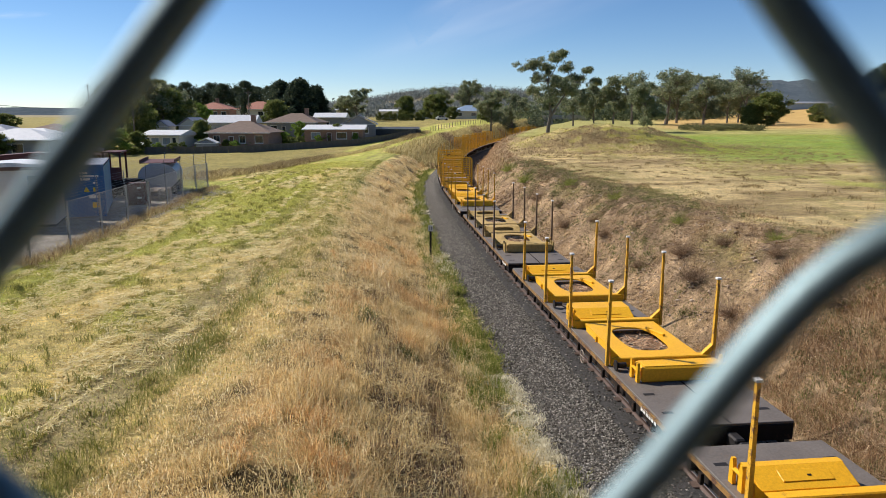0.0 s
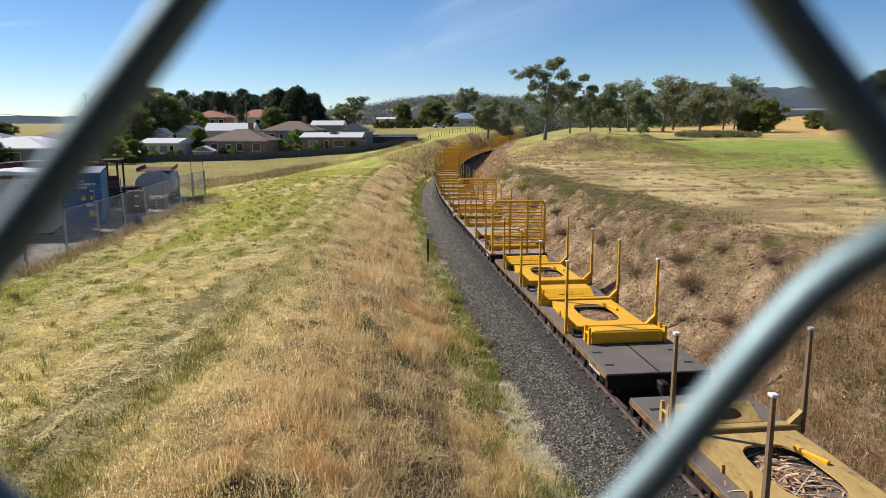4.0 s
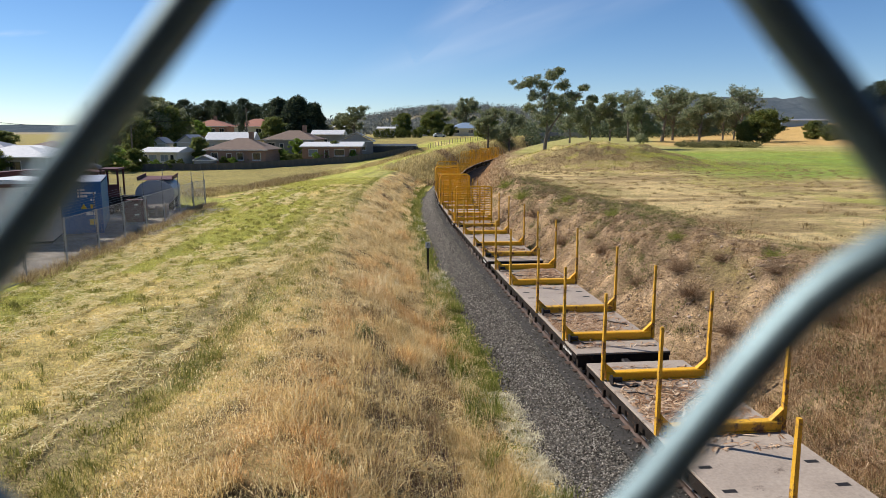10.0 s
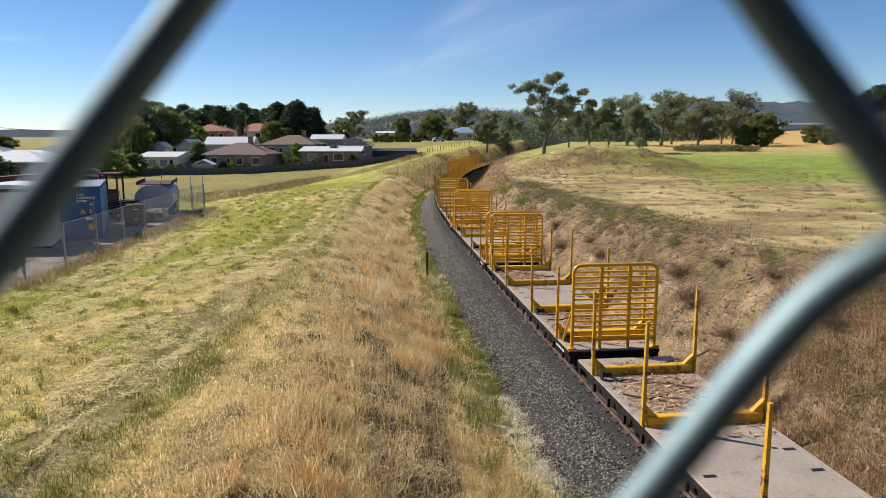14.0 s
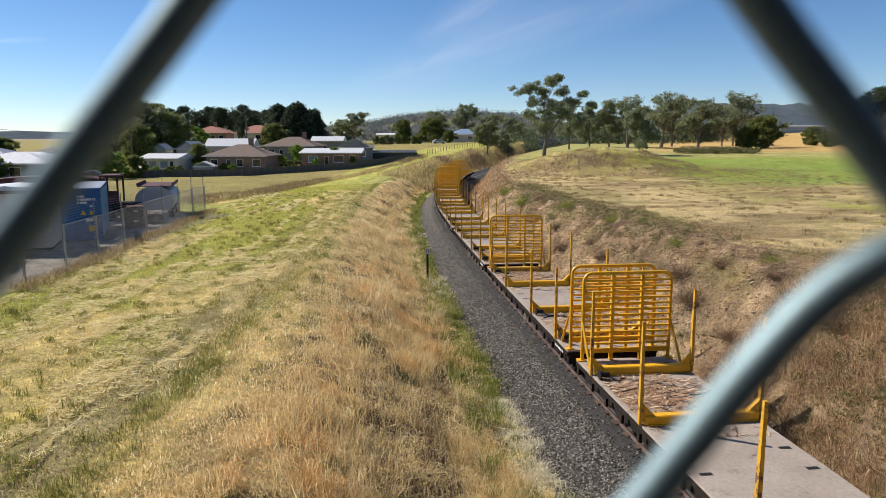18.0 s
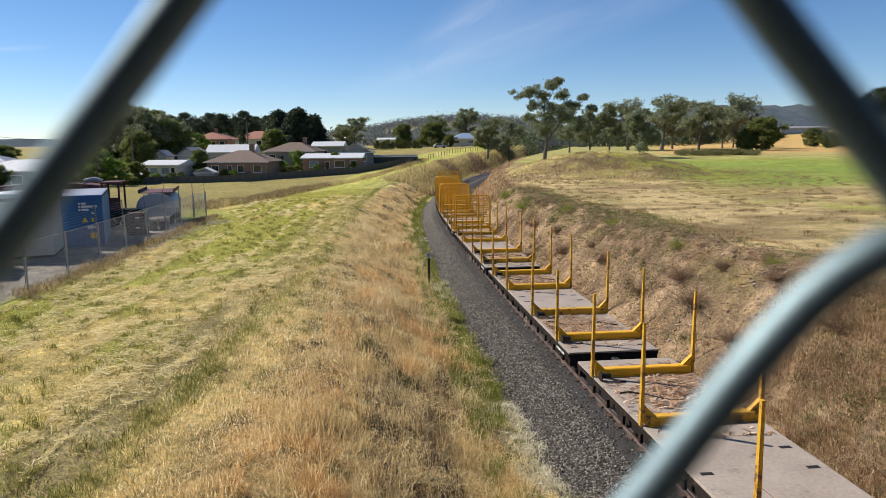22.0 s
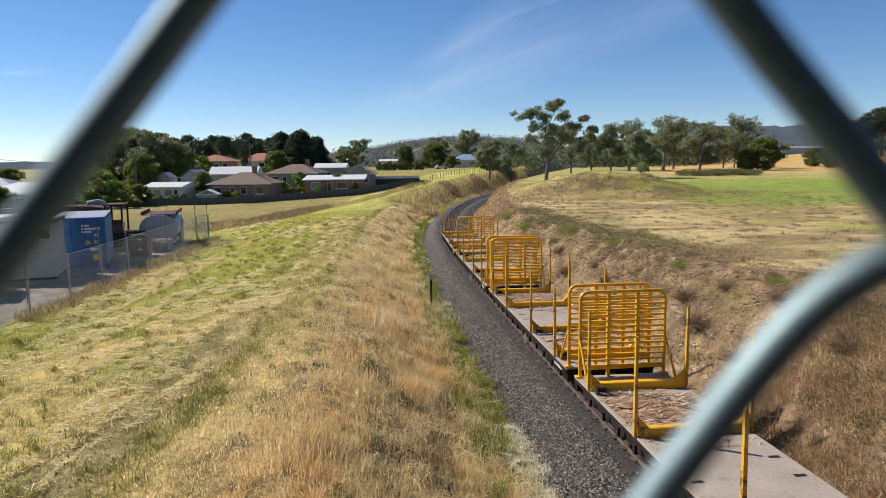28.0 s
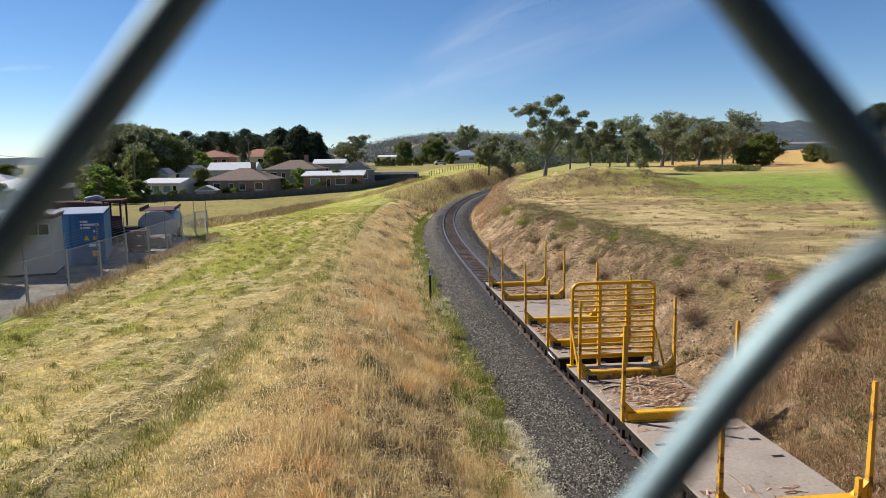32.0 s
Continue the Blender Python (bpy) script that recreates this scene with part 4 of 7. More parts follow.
M_OLIVE = blades("olive_scrub_leaves", [(0, (0.09, 0.095, 0.035)), (0.6, (0.18, 0.175, 0.07)), (1, (0.31, 0.28, 0.13))], 0.7, 0.35)
M_TRUNK = surface("grey_bark", (0.09, 0.075, 0.06), (0.20, 0.17, 0.14), 0.9, 0, 2, 14, 0.5, 0.03, (0.06, 0.045, 0.035), 0.6, (1, 1, 0.3))
M_BRUSH = blades("dry_tan_brush", [(0, (0.15, 0.085, 0.045)), (0.4, (0.40, 0.25, 0.13)), (0.8, (0.64, 0.45, 0.25)), (1, (0.82, 0.66, 0.42))], 0.85, 0.3)
M_RUBBLE = blades("broken_brown_rock", [(0, (0.16, 0.11, 0.075)), (0.5, (0.36, 0.27, 0.19)), (1, (0.60, 0.49, 0.38))], 0.9, 0.0)

grng = np.random.default_rng(11)


def tufts(P, height, width, lean=0.45):
    """Bent blades that stand at P (n, 3): two triangles each."""
    r = grng
    n = len(P)
    h = height * r.uniform(0.5, 1.25, n)
    a, b = r.uniform(0, math.tau, n), r.uniform(0, math.tau, n)
    w = width * r.uniform(0.7, 1.3, n)
    side = np.c_[np.cos(a), np.sin(a), np.zeros(n)] * w[:, None] * 0.5
    bend = np.abs(r.normal(0, lean, n)) + 0.05
    d = np.c_[np.cos(b), np.sin(b), np.zeros(n)] * (h * bend)[:, None]
    up = np.c_[np.zeros(n), np.zeros(n), h]
    mid, tip = P + up * 0.5 + d * 0.32, P + up * np.clip(1 - 0.25 * bend, 0.4, 1)[:, None] + d
    P = P - np.array([0, 0, 0.03])
    V = np.stack([P, mid - side, mid + side, tip], 1).reshape(-1, 3)
    k = (np.arange(n) * 4)[:, None, None]
    F_ = np.array([(0, 2, 1), (1, 2, 3)])[None] + k
    return V, F_.reshape(-1, 3)


def lying(P, length, width):
    """Cut stalks that lie nearly flat at P (n, 3)."""
    n = len(P)
    a = grng.uniform(0, math.tau, n)
    L = length * grng.uniform(0.5, 1.4, n)
    w = width * grng.uniform(0.6, 1.3, n)
    d = np.c_[np.cos(a), np.sin(a), grng.normal(0.05, 0.16, n)] * L[:, None] * 0.5
    s = np.c_[-np.sin(a), np.cos(a), grng.normal(0, 0.45, n)] * w[:, None] * 0.5
    Q = P + np.array([0, 0, 0.03]) * grng.uniform(0.2, 1.4, (n, 1))
    V = np.stack([Q - d - s, Q + d - s * 0.6, Q + d + s * 0.6, Q - d + s], 1).reshape(-1, 3)
    return V, (np.arange(n) * 4)[:, None] + np.arange(4)[None]


def lying_stuff(name, x, y, length, width, material, label, lift=0.0):
    V, F_ = lying(np.c_[x, y, ground_z(x, y) + lift], length, width)
    return solo(name, fast_mesh(name, V, F_, material), material, label, "grass", kind="stuff")


def leaf_cloud(clusters, per, size, seed, droop=0.3):
    """Many small leaves gathered round cluster centres (x, y, z, rx, rz)."""
    g = np.random.default_rng(seed)
    C = np.repeat(np.array(clusters, float), per, axis=0)
    n = len(C)
    d = np.clip(g.normal(0, 0.62, (n, 3)), -1.5, 1.5)
    P = C[:, :3] + d * np.c_[C[:, 3], C[:, 3], C[:, 4]]
    a = g.normal(0, 1, (n, 3))
    a[:, 2] -= droop * 2
    a /= np.linalg.norm(a, axis=1)[:, None]
    b = np.cross(a, g.normal(0, 1, (n, 3)))
    b /= np.linalg.norm(b, axis=1)[:, None]
    s = size * g.uniform(0.6, 1.4, n)[:, None]
    V = np.stack([P - a * s * 1.2, P + b * s * 0.8, P + a * s * 1.2], 1).reshape(-1, 3)
    return V, (np.arange(n) * 3)[:, None] + np.arange(3)[None]


def strip_points(n, u0, u1, y0, y1, near=1.7, clumps=0.0, cl_size=0.25):
    """Random places in a stretch of the cutting, denser where it is near."""
    y = y0 + (y1 - y0) * grng.random(n) ** near
    u = grng.uniform(u0, u1, n)
    if clumps > 0:
        m = max(1, int(n * clumps))
        idx = grng.integers(0, m, n)
        y = y[idx] + grng.normal(0, cl_size, n)
        u = u[idx] + grng.normal(0, cl_size, n)
    x = track_x(y) + u
    return x, y, u


def grass_stuff(name, x, y, height, width, material, label, lean=0.45, category="grass"):
    z = ground_z(x, y)
    V, F_ = tufts(np.c_[x, y, z], height, width, lean)
    return solo(name, fast_mesh(name, V, F_, material), material, label, category, kind="stuff")


# tall dry grass on the left bank: three kinds in drifts
x, y, u = strip_points(300000, -10.8, -3.1, 6.0, 95, 2.1, 0.06, 0.12)
a = -u
edge = bank_edge(y) + 1.0 * (fbm(x * 0.35, y * 0.35, 41) - 0.5) * 2
keep = (a < edge) & (a > 3.5 + 0.5 * (fbm(x, y, 50) - 0.5)) & (fbm(x * 0.8, y * 0.6, 48, 3) > 0.35 + 0.14 * (grng.random(len(x)) - 0.5))
keep &= grng.random(len(x)) > 0.6 * hollow(x, y)
x, y, u, a, edge = x[keep], y[keep], u[keep], a[keep], edge[keep]
size = 1 + 0.018 * y
short = 1 - 0.55 * sstep(1.4, 0.2, edge - a) - 0.25 * sstep(7.6, 8.4, a)
hgt = (0.03 + 1.15 * fbm(x * 1.2, y * 1.2, 44, 4) ** 2.1) * short
n_ = len(x)
zone_r = sstep(5.9, 6.6, a) * (1 - sstep(8.0, 8.9, a)) * (1 - sstep(27, 36, y))
zone_d = sstep(4.5, 5.1, a) * (1 - sstep(6.2, 7.0, a)) * (1 - sstep(17, 25, y))
rust = fbm(x * 0.8, y * 0.6, 43, 4) + 0.13 * zone_r + grng.normal(0, 0.025, n_)
grey = fbm(x * 0.9, y * 0.6, 45, 4) - 0.10 + 0.17 * zone_d + grng.normal(0, 0.025, n_)
oats = fbm(x * 0.5, y * 0.4, 53, 4) + 0.08 + 0.16 * sstep(7.2, 8.0, a) * (1 - sstep(15, 19, y)) + 0.08 * sstep(26, 36, y) + grng.normal(0, 0.025, n_)
pale = fbm(x * 0.9, y * 0.7, 57, 4) + 0.06 * sstep(24, 34, y) + 0.05 * sstep(7.2, 8.0, a) + grng.normal(0, 0.025, n_)
kind = np.argmax([rust, grey, oats, pale], axis=0)
for q, (name, mt, label) in enumerate((("rust_grass", M_RUST_GRASS, "rust-brown seeding grass on the cutting's bank"), ("grey_grass", M_GREY_GRASS, "greyish dead weeds among the dry grass"), ("oat_grass", M_OATS, "tall straw-coloured oat grass on the cutting's bank"), ("bleached_oats", M_PALE_OATS, "bleached pale gold oat grass on the cutting's bank"))):
    k = kind == q
    grass_stuff(name, x[k], y[k], hgt[k], 0.0082 * size[k], mt, label, 0.75)
x, y, u = strip_points(90000, -10.4, -3.0, 6.0, 70, 2.2, 0.3, 0.2)
k = fbm(x * 0.5, y * 0.4, 63) > 0.42
grass_stuff("bank_stubble", x[k], y[k], 0.05 + 0.09 * grng.random(k.sum()), 0.012 * (1 + 0.018 * y[k]), M_OATS, "short pale stubble between the tall grass", 1.3)
k = ~k
grass_stuff("bank_dead_leaf", x[k], y[k], 0.05 + 0.09 * grng.random(k.sum()), 0.012 * (1 + 0.018 * y[k]), M_DULL, "grey-brown dead leaf between the tall grass", 1.3)
x, y, u = strip_points(42000, -9.4, -3.2, 6.0, 60, 2.2, 0.12, 0.2)
hd = 0.16 + 0.36 * fbm(x * 0.7, y * 0.7, 44)
V, F_ = leaf_cloud(np.c_[x, y, ground_z(x, y) + hd, np.full((len(x), 2), 0.02)], 1, 0.016, 66, 0.5)
solo("seed_heads", fast_mesh("seed_heads", V, F_, M_SEED), M_SEED, "pale nodding seed heads over the dry grass", "grass", kind="stuff")
x, y, u = strip_points(30000, -4.1, -2.6, 6, 90, 1.8, 0.04, 0.11)
k = fbm(x * 0.6, y * 0.35, 46) > 0.38 + 0.14 * np.abs((-u) - 3.2)
grass_stuff("verge_grass", x[k], y[k], 0.08 + 0.62 * fbm(x[k] * 0.9, y[k] * 0.9, 49) ** 1.3, 0.011 * (1 + 0.018 * y[k]), M_VERGE, "green grass along the foot of the bank beside the ballast", 0.6)
x, y, u = strip_points(34000, -3.3, -2.5, 6, 60, 1.8, 0.02, 0.12)
k = fbm(x * 0.6, y * 0.3, 47, 4) > 0.53
grass_stuff("pale_weeds", x[k], y[k], np.full(k.sum(), 0.15), 0.015 * (1 + 0.02 * y[k]), M_BLEACHED, "bleached flattened weeds at the ballast's edge", 1.2)
# mown field
x, y, u = strip_points(240000, -24, -6.6, 6.5, 80, 1.9, 0.16, 0.12)
k = (x > -13.2 - 0.1 * np.maximum(0, y - 24)) & (-u > bank_edge(y) - 0.5 + 0.9 * (fbm(x * 0.35, y * 0.35, 41) - 0.5))
x, y, u = x[k], y[k], u[k]
v, far_ = lane(x, y), 1 + 0.02 * y
r1, r2 = grng.random(len(x)), grng.normal(0, 1, len(x))
patch = fbm(x * 0.16, y * 0.10, 21) * 0.35 + fbm(x * 0.55, y * 0.3, 22) * 0.65 + 0.05 * sstep(8.5, 10, v) + 0.10 * sstep(28, 48, y)
ridge = (np.abs(v - 5.22 + 0.06 * r2) < 0.26) & (fbm(x * 0.6, y * 0.3, 37) > 0.40)
band = (v > 5.3 + 0.12 * r2) & (v < 6.85 + 0.15 * r2) & (r1 < 1 - 0.6 * sstep(24, 36, y))
side = (v < 4.95 + 0.1 * r2) & ~ridge
green = patch + 0.06 * r2 > 0.535
rows = (("ridge_grass", ridge, 0.09 + 0.17 * fbm(x, y, 38), 0.011, M_RIDGE_GRASS, "rank brownish-green grass left standing along a wheel track", 0.9),
        ("wheel_track_grass", band & ~ridge & (r1 < 0.16), 0.06 + 0 * x, 0.013, M_GREY_GRASS, "brown crushed grass in the wheel tracks", 1.8),
        ("track_regrowth", band & ~ridge & (r1 >= 0.16) & (r1 < 0.40), 0.075 + 0 * x, 0.013, M_GREEN_GRASS, "dull green regrowth in the wheel tracks", 1.0),
        ("flattened_grass", (band & (r1 >= 0.40) | side & (r1 >= 0.62) & (r1 < 0.93)) & ~ridge, 0.07 + 0 * x, 0.013, M_DULL, "flattened grey-brown grass along the wheel tracks", 1.5),
        ("side_oats", side & (r1 < 0.62) & ~ridge, 0.07 + 0.08 * r1, 0.012, M_PALE_OATS, "short golden grass beside the tall grass", 1.2),
        ("side_regrowth", side & (r1 >= 0.93), 0.08 + 0 * x, 0.012, M_GREEN_GRASS, "short green regrowth beside the tall grass", 1.0),
        ("mown_green_grass", ~band & ~side & ~ridge & green, 0.055 + 0.05 * r1, 0.014, M_YGRASS, "short green regrowth on the mown field", 0.8),
        ("mown_hay", ~band & ~side & ~ridge & ~green & (r1 < 0.62), 0.04 + 0.06 * r1, 0.013, M_HAY, "pale cut hay lying on the mown field", 1.6),
        ("mown_stubble", ~band & ~side & ~ridge & ~green & (r1 >= 0.62), 0.05 + 0.04 * r1, 0.013, M_DULL, "brownish stubble on the mown field", 1.2))
for name, k, h_, w_, mt, label, lean in rows:
    grass_stuff(name, x[k], y[k], h_[k], w_ * far_[k], mt, label, lean)
x, y, u = strip_points(210000, -18, -7.4, 6.5, 70, 1.9, 0.05, 0.13)
v = lane(x, y)
row = np.min([np.abs(v - w - 0.7 * (fbm(y * 0.35, y * 0 + w, 42) - 0.5)) / f for w, f in ((6.05, 0.5), (7.1, 1.5), (8.75, 1.5), (10.2, 0.8), (11.6, 0.7), (13.0, 0.6))], axis=0)
wide = 0.85 * np.maximum(0, fbm(x * 0.6, y * 0.5, 34, 4) - 0.42) * 2.4 * (1 - 0.75 * sstep(24, 42, y))
k = (x > -13.2 - 0.1 * np.maximum(0, y - 24)) & ((row < wide * grng.uniform(0.5, 1.2, len(x))) | ((v > 9.5) & (fbm(v * 0.9, y * 0.16, 33, 4) + grng.normal(0, 0.05, len(x)) > 0.60 + 0.10 * sstep(26, 42, y))))
lying_stuff("cut_straw", x[k], y[k], 0.17 * (1 + 0.02 * y[k]), 0.012 * (1 + 0.03 * y[k]), M_STRAW, "pale swathes of cut straw lying on the mown field", 0.015)
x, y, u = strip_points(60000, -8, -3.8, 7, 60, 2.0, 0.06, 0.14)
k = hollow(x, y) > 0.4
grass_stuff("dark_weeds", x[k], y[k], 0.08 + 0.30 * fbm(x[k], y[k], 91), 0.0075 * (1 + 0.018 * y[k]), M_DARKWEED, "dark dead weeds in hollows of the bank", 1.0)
x, y, u = strip_points(4500, -8, -3.2, 7, 60, 2.0, 0.006, 0.14)
grass_stuff("bank_green_tufts", x, y, 0.10 + 0.25 * fbm(x, y, 39), 0.011 * (1 + 0.018 * y), M_BUSH, "dull green tufts among the dry grass of the bank", 0.8)
x, y, u = strip_points(5200, -8, -3.4, 7, 50, 2.0)
grass_stuff("tall_stalks", x, y, 0.55 + 0.35 * fbm(x, y, 40), 0.007 * (1 + 0.018 * y), M_SEED, "long pale stalks above the dry grass", 0.6)
x, y, u = strip_points(13000, -8, -3.0, 6.5, 50, 2.1, 0.05, 0.2)
lying_stuff("fallen_stalks", x, y, 0.30 * (1 + 0.01 * y), 0.009 * (1 + 0.02 * y), M_SEED, "fallen bleached stalks on the bank", 0.08)
# rank tufts that the mower left, and others on the right-hand field
x, y, u = strip_points(36000, -20, -7.6, 6.5, 70, 1.8, 0.03, 0.075)
k = (x > -13.2 - 0.1 * np.maximum(0, y - 24)) & (-u > bank_edge(y) + 0.3)
grass_stuff("field_tufts", x[k], y[k], 0.10 + 0.13 * fbm(x[k] * 2, y[k] * 2, 71), 0.011 * (1 + 0.02 * y[k]), M_RIDGE_GRASS, "scattered brownish-green tufts on the mown field", 0.7)
x, y, u = strip_points(30000, 7.6, 46, 13, 100, 1.2, 0.03, 0.16)
grass_stuff("right_field_tufts", x, y, 0.08 + 0.16 * fbm(x, y, 72), 0.016 * (1 + 0.02 * y), M_KHAKI, "scattered khaki tufts on the field above the bank", 0.8)
# right bank: brown grass and brush
x, y, u = strip_points(100000, 2.9, 9.4, 7, 75, 1.8, 0.03, 0.13)
pick = fbm(x * 0.5, y * 0.5, 51, 3) + grng.normal(0, 0.06, len(x))
for name, lo, hi, mt, label in (("bank_brush", -1, 0.47, M_BRUSH, "tan-brown dry brush on the stony bank"), ("bank_grey_grass", 0.47, 0.60, M_KHAKI, "khaki dead grass on the stony bank"), ("bank_green_weeds", 0.64, 9, M_BUSH, "green weeds on the stony bank")):
    k = (pick >= lo) & (pick < hi)
    grass_stuff(name, x[k], y[k], (0.02 + 0.34 * fbm(x[k] * 0.9, y[k] * 0.9, 52) ** 1.5) * np.interp(y[k], [14, 22], [1.4, 0.8]), 0.009 * (1 + 0.018 * y[k]), mt, label, 1.3)
x, y, u = strip_points(60000, 7.0, 48, 12, 112, 1.2)
k = fbm(x * 0.16, y * 0.30, 25, 4) + grng.normal(0, 0.09, len(x)) > 0.5
grass_stuff("field_grass", x[k], y[k], np.full(k.sum(), 0.07), 0.016 * (1 + 0.02 * y[k]), M_DULL, "short dry grass on the field above the bank", 1.4)
k = ~k & (grng.random(len(x)) < 0.6)
grass_stuff("field_dead_grass", x[k], y[k], np.full(k.sum(), 0.07), 0.016 * (1 + 0.02 * y[k]), M_GREY_GRASS, "flattened brown grass on the field above the bank", 1.4)
x, y = grng.uniform(22, 75, 36000), grng.uniform(58, 135, 36000)
k = (fbm(x * 0.2, y * 0.2, 93) + 0.25 * (fbm(x * 0.9, y * 0.9, 94) - 0.5) > 0.46) & (x - track_x(y) > 9)
grass_stuff("field_green_grass", x[k], y[k], np.full(k.sum(), 0.10), 0.05, M_YGRASS, "yellow-green grass on the far part of the field", 1.0)
x, y = grng.normal(25, 9, 26000), grng.normal(97, 6, 26000)
k = (fbm(x * 0.35, y * 0.35, 95, 4) > 0.47) & (x - track_x(y) > 7)
grass_stuff("mound_weeds", x[k], y[k], 0.12 + 0.3 * fbm(x[k] * 0.5, y[k] * 0.5, 96), 0.05, M_GREY_GRASS, "rough brown weeds on the front of the mound", 0.9)
k = ~k & (x - track_x(y) > 7)
grass_stuff("mound_grass", x[k], y[k], 0.08 + 0.2 * fbm(x[k] * 0.5, y[k] * 0.5, 96), 0.05, M_YGRASS, "tufts of green grass on the mound", 0.9)
# weeds along the edge of the left field
t = grng.random(30000)
wx, wy = np.interp(t, [0, 0.45, 1], [-19.3, -16.6, -4.5]), np.interp(t, [0, 0.45, 1], [56, 88, 158])
wx, wy = wx + grng.normal(0, 0.7, len(t)), wy + grng.normal(0, 0.9, len(t))
k = fbm(wx * 0.3, wy * 0.12, 57) + grng.normal(0, 0.08, len(t)) > 0.5
grass_stuff("edge_weeds", wx[k], wy[k], 0.25 + 0.7 * fbm(wx[k] * 0.5, wy[k] * 0.25, 59), 0.035, M_KHAKI, "tall brownish weeds along the edge of the mown field", 0.9)
grass_stuff("edge_oats", wx[~k], wy[~k], 0.25 + 0.7 * fbm(wx[~k] * 0.5, wy[~k] * 0.25, 59), 0.035, M_DULL, "tall straw-coloured weeds along the edge of the mown field", 0.9)
# weeds at the foot of the yard fence
t = grng.random(9000)
wx, wy = -13.55 - 2.15 * t + grng.normal(0, 0.28, len(t)), 22 + 26 * t
k = grng.random(len(t)) < 0.6
grass_stuff("fence_weeds", wx[k], wy[k], 0.08 + 0.42 * fbm(wx[k] * 0.8, wy[k] * 0.8, 99), 0.016, M_GREY_GRASS, "dry brown weeds at the foot of the yard fence", 0.9)
grass_stuff("fence_grass", wx[~k], wy[~k], 0.06 + 0.38 * fbm(wx[~k] * 0.8, wy[~k] * 0.8, 99), 0.016, M_DULL, "straw-coloured weeds at the foot of the yard fence", 0.9)
# far bank of the line beyond the bend
x, y, u = strip_points(26000, -9, -3, 95, 290, 1.2, 0.1, 0.8)
k = fbm(x * 0.12, y * 0.08, 58) > 0.44
grass_stuff("far_bank_grass", x[k], y[k], np.full(k.sum(), 0.8), 0.09, M_DULL, "tall dry grass on the far bank of the line", 0.5)
k = ~k
grass_stuff("far_bank_weeds", x[k], y[k], np.full(k.sum(), 1.0), 0.12, M_GREY_GRASS, "brown weeds on the far bank of the line", 0.5)
x, y, u = strip_points(14000, 2.9, 7, 70, 150, 1.2, 0.1, 0.5)
grass_stuff("bend_grass", x, y, np.full(len(x), 0.38), 0.04, M_BRUSH, "dry brown grass on the bank inside the bend", 0.9)

# thick brush low on the near part of the right bank, scrub along its top
x, y, u = strip_points(40000, 3.0, 6.8, 8.5, 20, 1.2, 0.02, 0.17)
k = fbm(x * 0.6, y * 0.6, 101) > 0.40
grass_stuff("thick_brush", x[k], y[k], 0.12 + 0.42 * fbm(x[k] * 0.9, y[k] * 0.9, 102), 0.009 * (1 + 0.018 * y[k]), M_BRUSH, "thick tangled brown brush low on the stony bank", 1.1)
x, y, u = strip_points(1350, 4.0, 8.2, 10, 75, 1.3)
k = fbm(x * 0.3, y * 0.25, 103) > 0.43
x, y = x[k], y[k]
r_ = grng.uniform(0.10, 0.34, len(x))
for name, mt, a_, label in (("top_scrub", M_BUSH, 0, "dull green scrub along the top of the stony bank"), ("top_dry_scrub", M_TWIG, 1, "dry brown scrub along the top of the stony bank"), ("top_dark_scrub", M_OLIVE, 2, "dark olive scrub along the top of the stony bank")):
    s_ = slice(a_, None, 3)
    V, F_ = leaf_cloud(np.c_[x[s_], y[s_], ground_z(x[s_], y[s_]) + r_[s_] * 0.5, r_[s_] * 1.5, r_[s_]], 115, 0.028, 104 + a_, 0.0)
    solo(name, fast_mesh(name, V, F_, mt), mt, label, "shrub", kind="stuff")
# rubble on the right bank
x, y, u = strip_points(34000, 3.0, 7.4, 9, 60, 1.6, 0.05, 0.3)
lying_stuff("fallen_twigs", x, y, 0.26 * (1 + 0.008 * y), 0.010 * (1 + 0.018 * y), M_TWIG, "fallen brown twigs and stalks on the stony bank", 0.06)
x, y, u = strip_points(9000, 3.4, 6.8, 12, 60, 1.4, 0.1, 0.5)
k = fbm(x * 0.35, y * 0.35, 61) > 0.45
P = np.c_[x, y, ground_z(x, y) + 0.01][k]
V, F_ = scatter_solids(P, 0.014 + 0.085 * grng.random((len(P), 1, 1)) ** 4.0 * (1 + 0.6 * (grng.random((len(P), 1, 1)) < 0.06)), 0.55)
solo("bank_rubble", fast_mesh("bank_rubble", V, F_, M_RUBBLE), M_RUBBLE, "broken brown rock on the face of the cutting", "rock", kind="stuff")


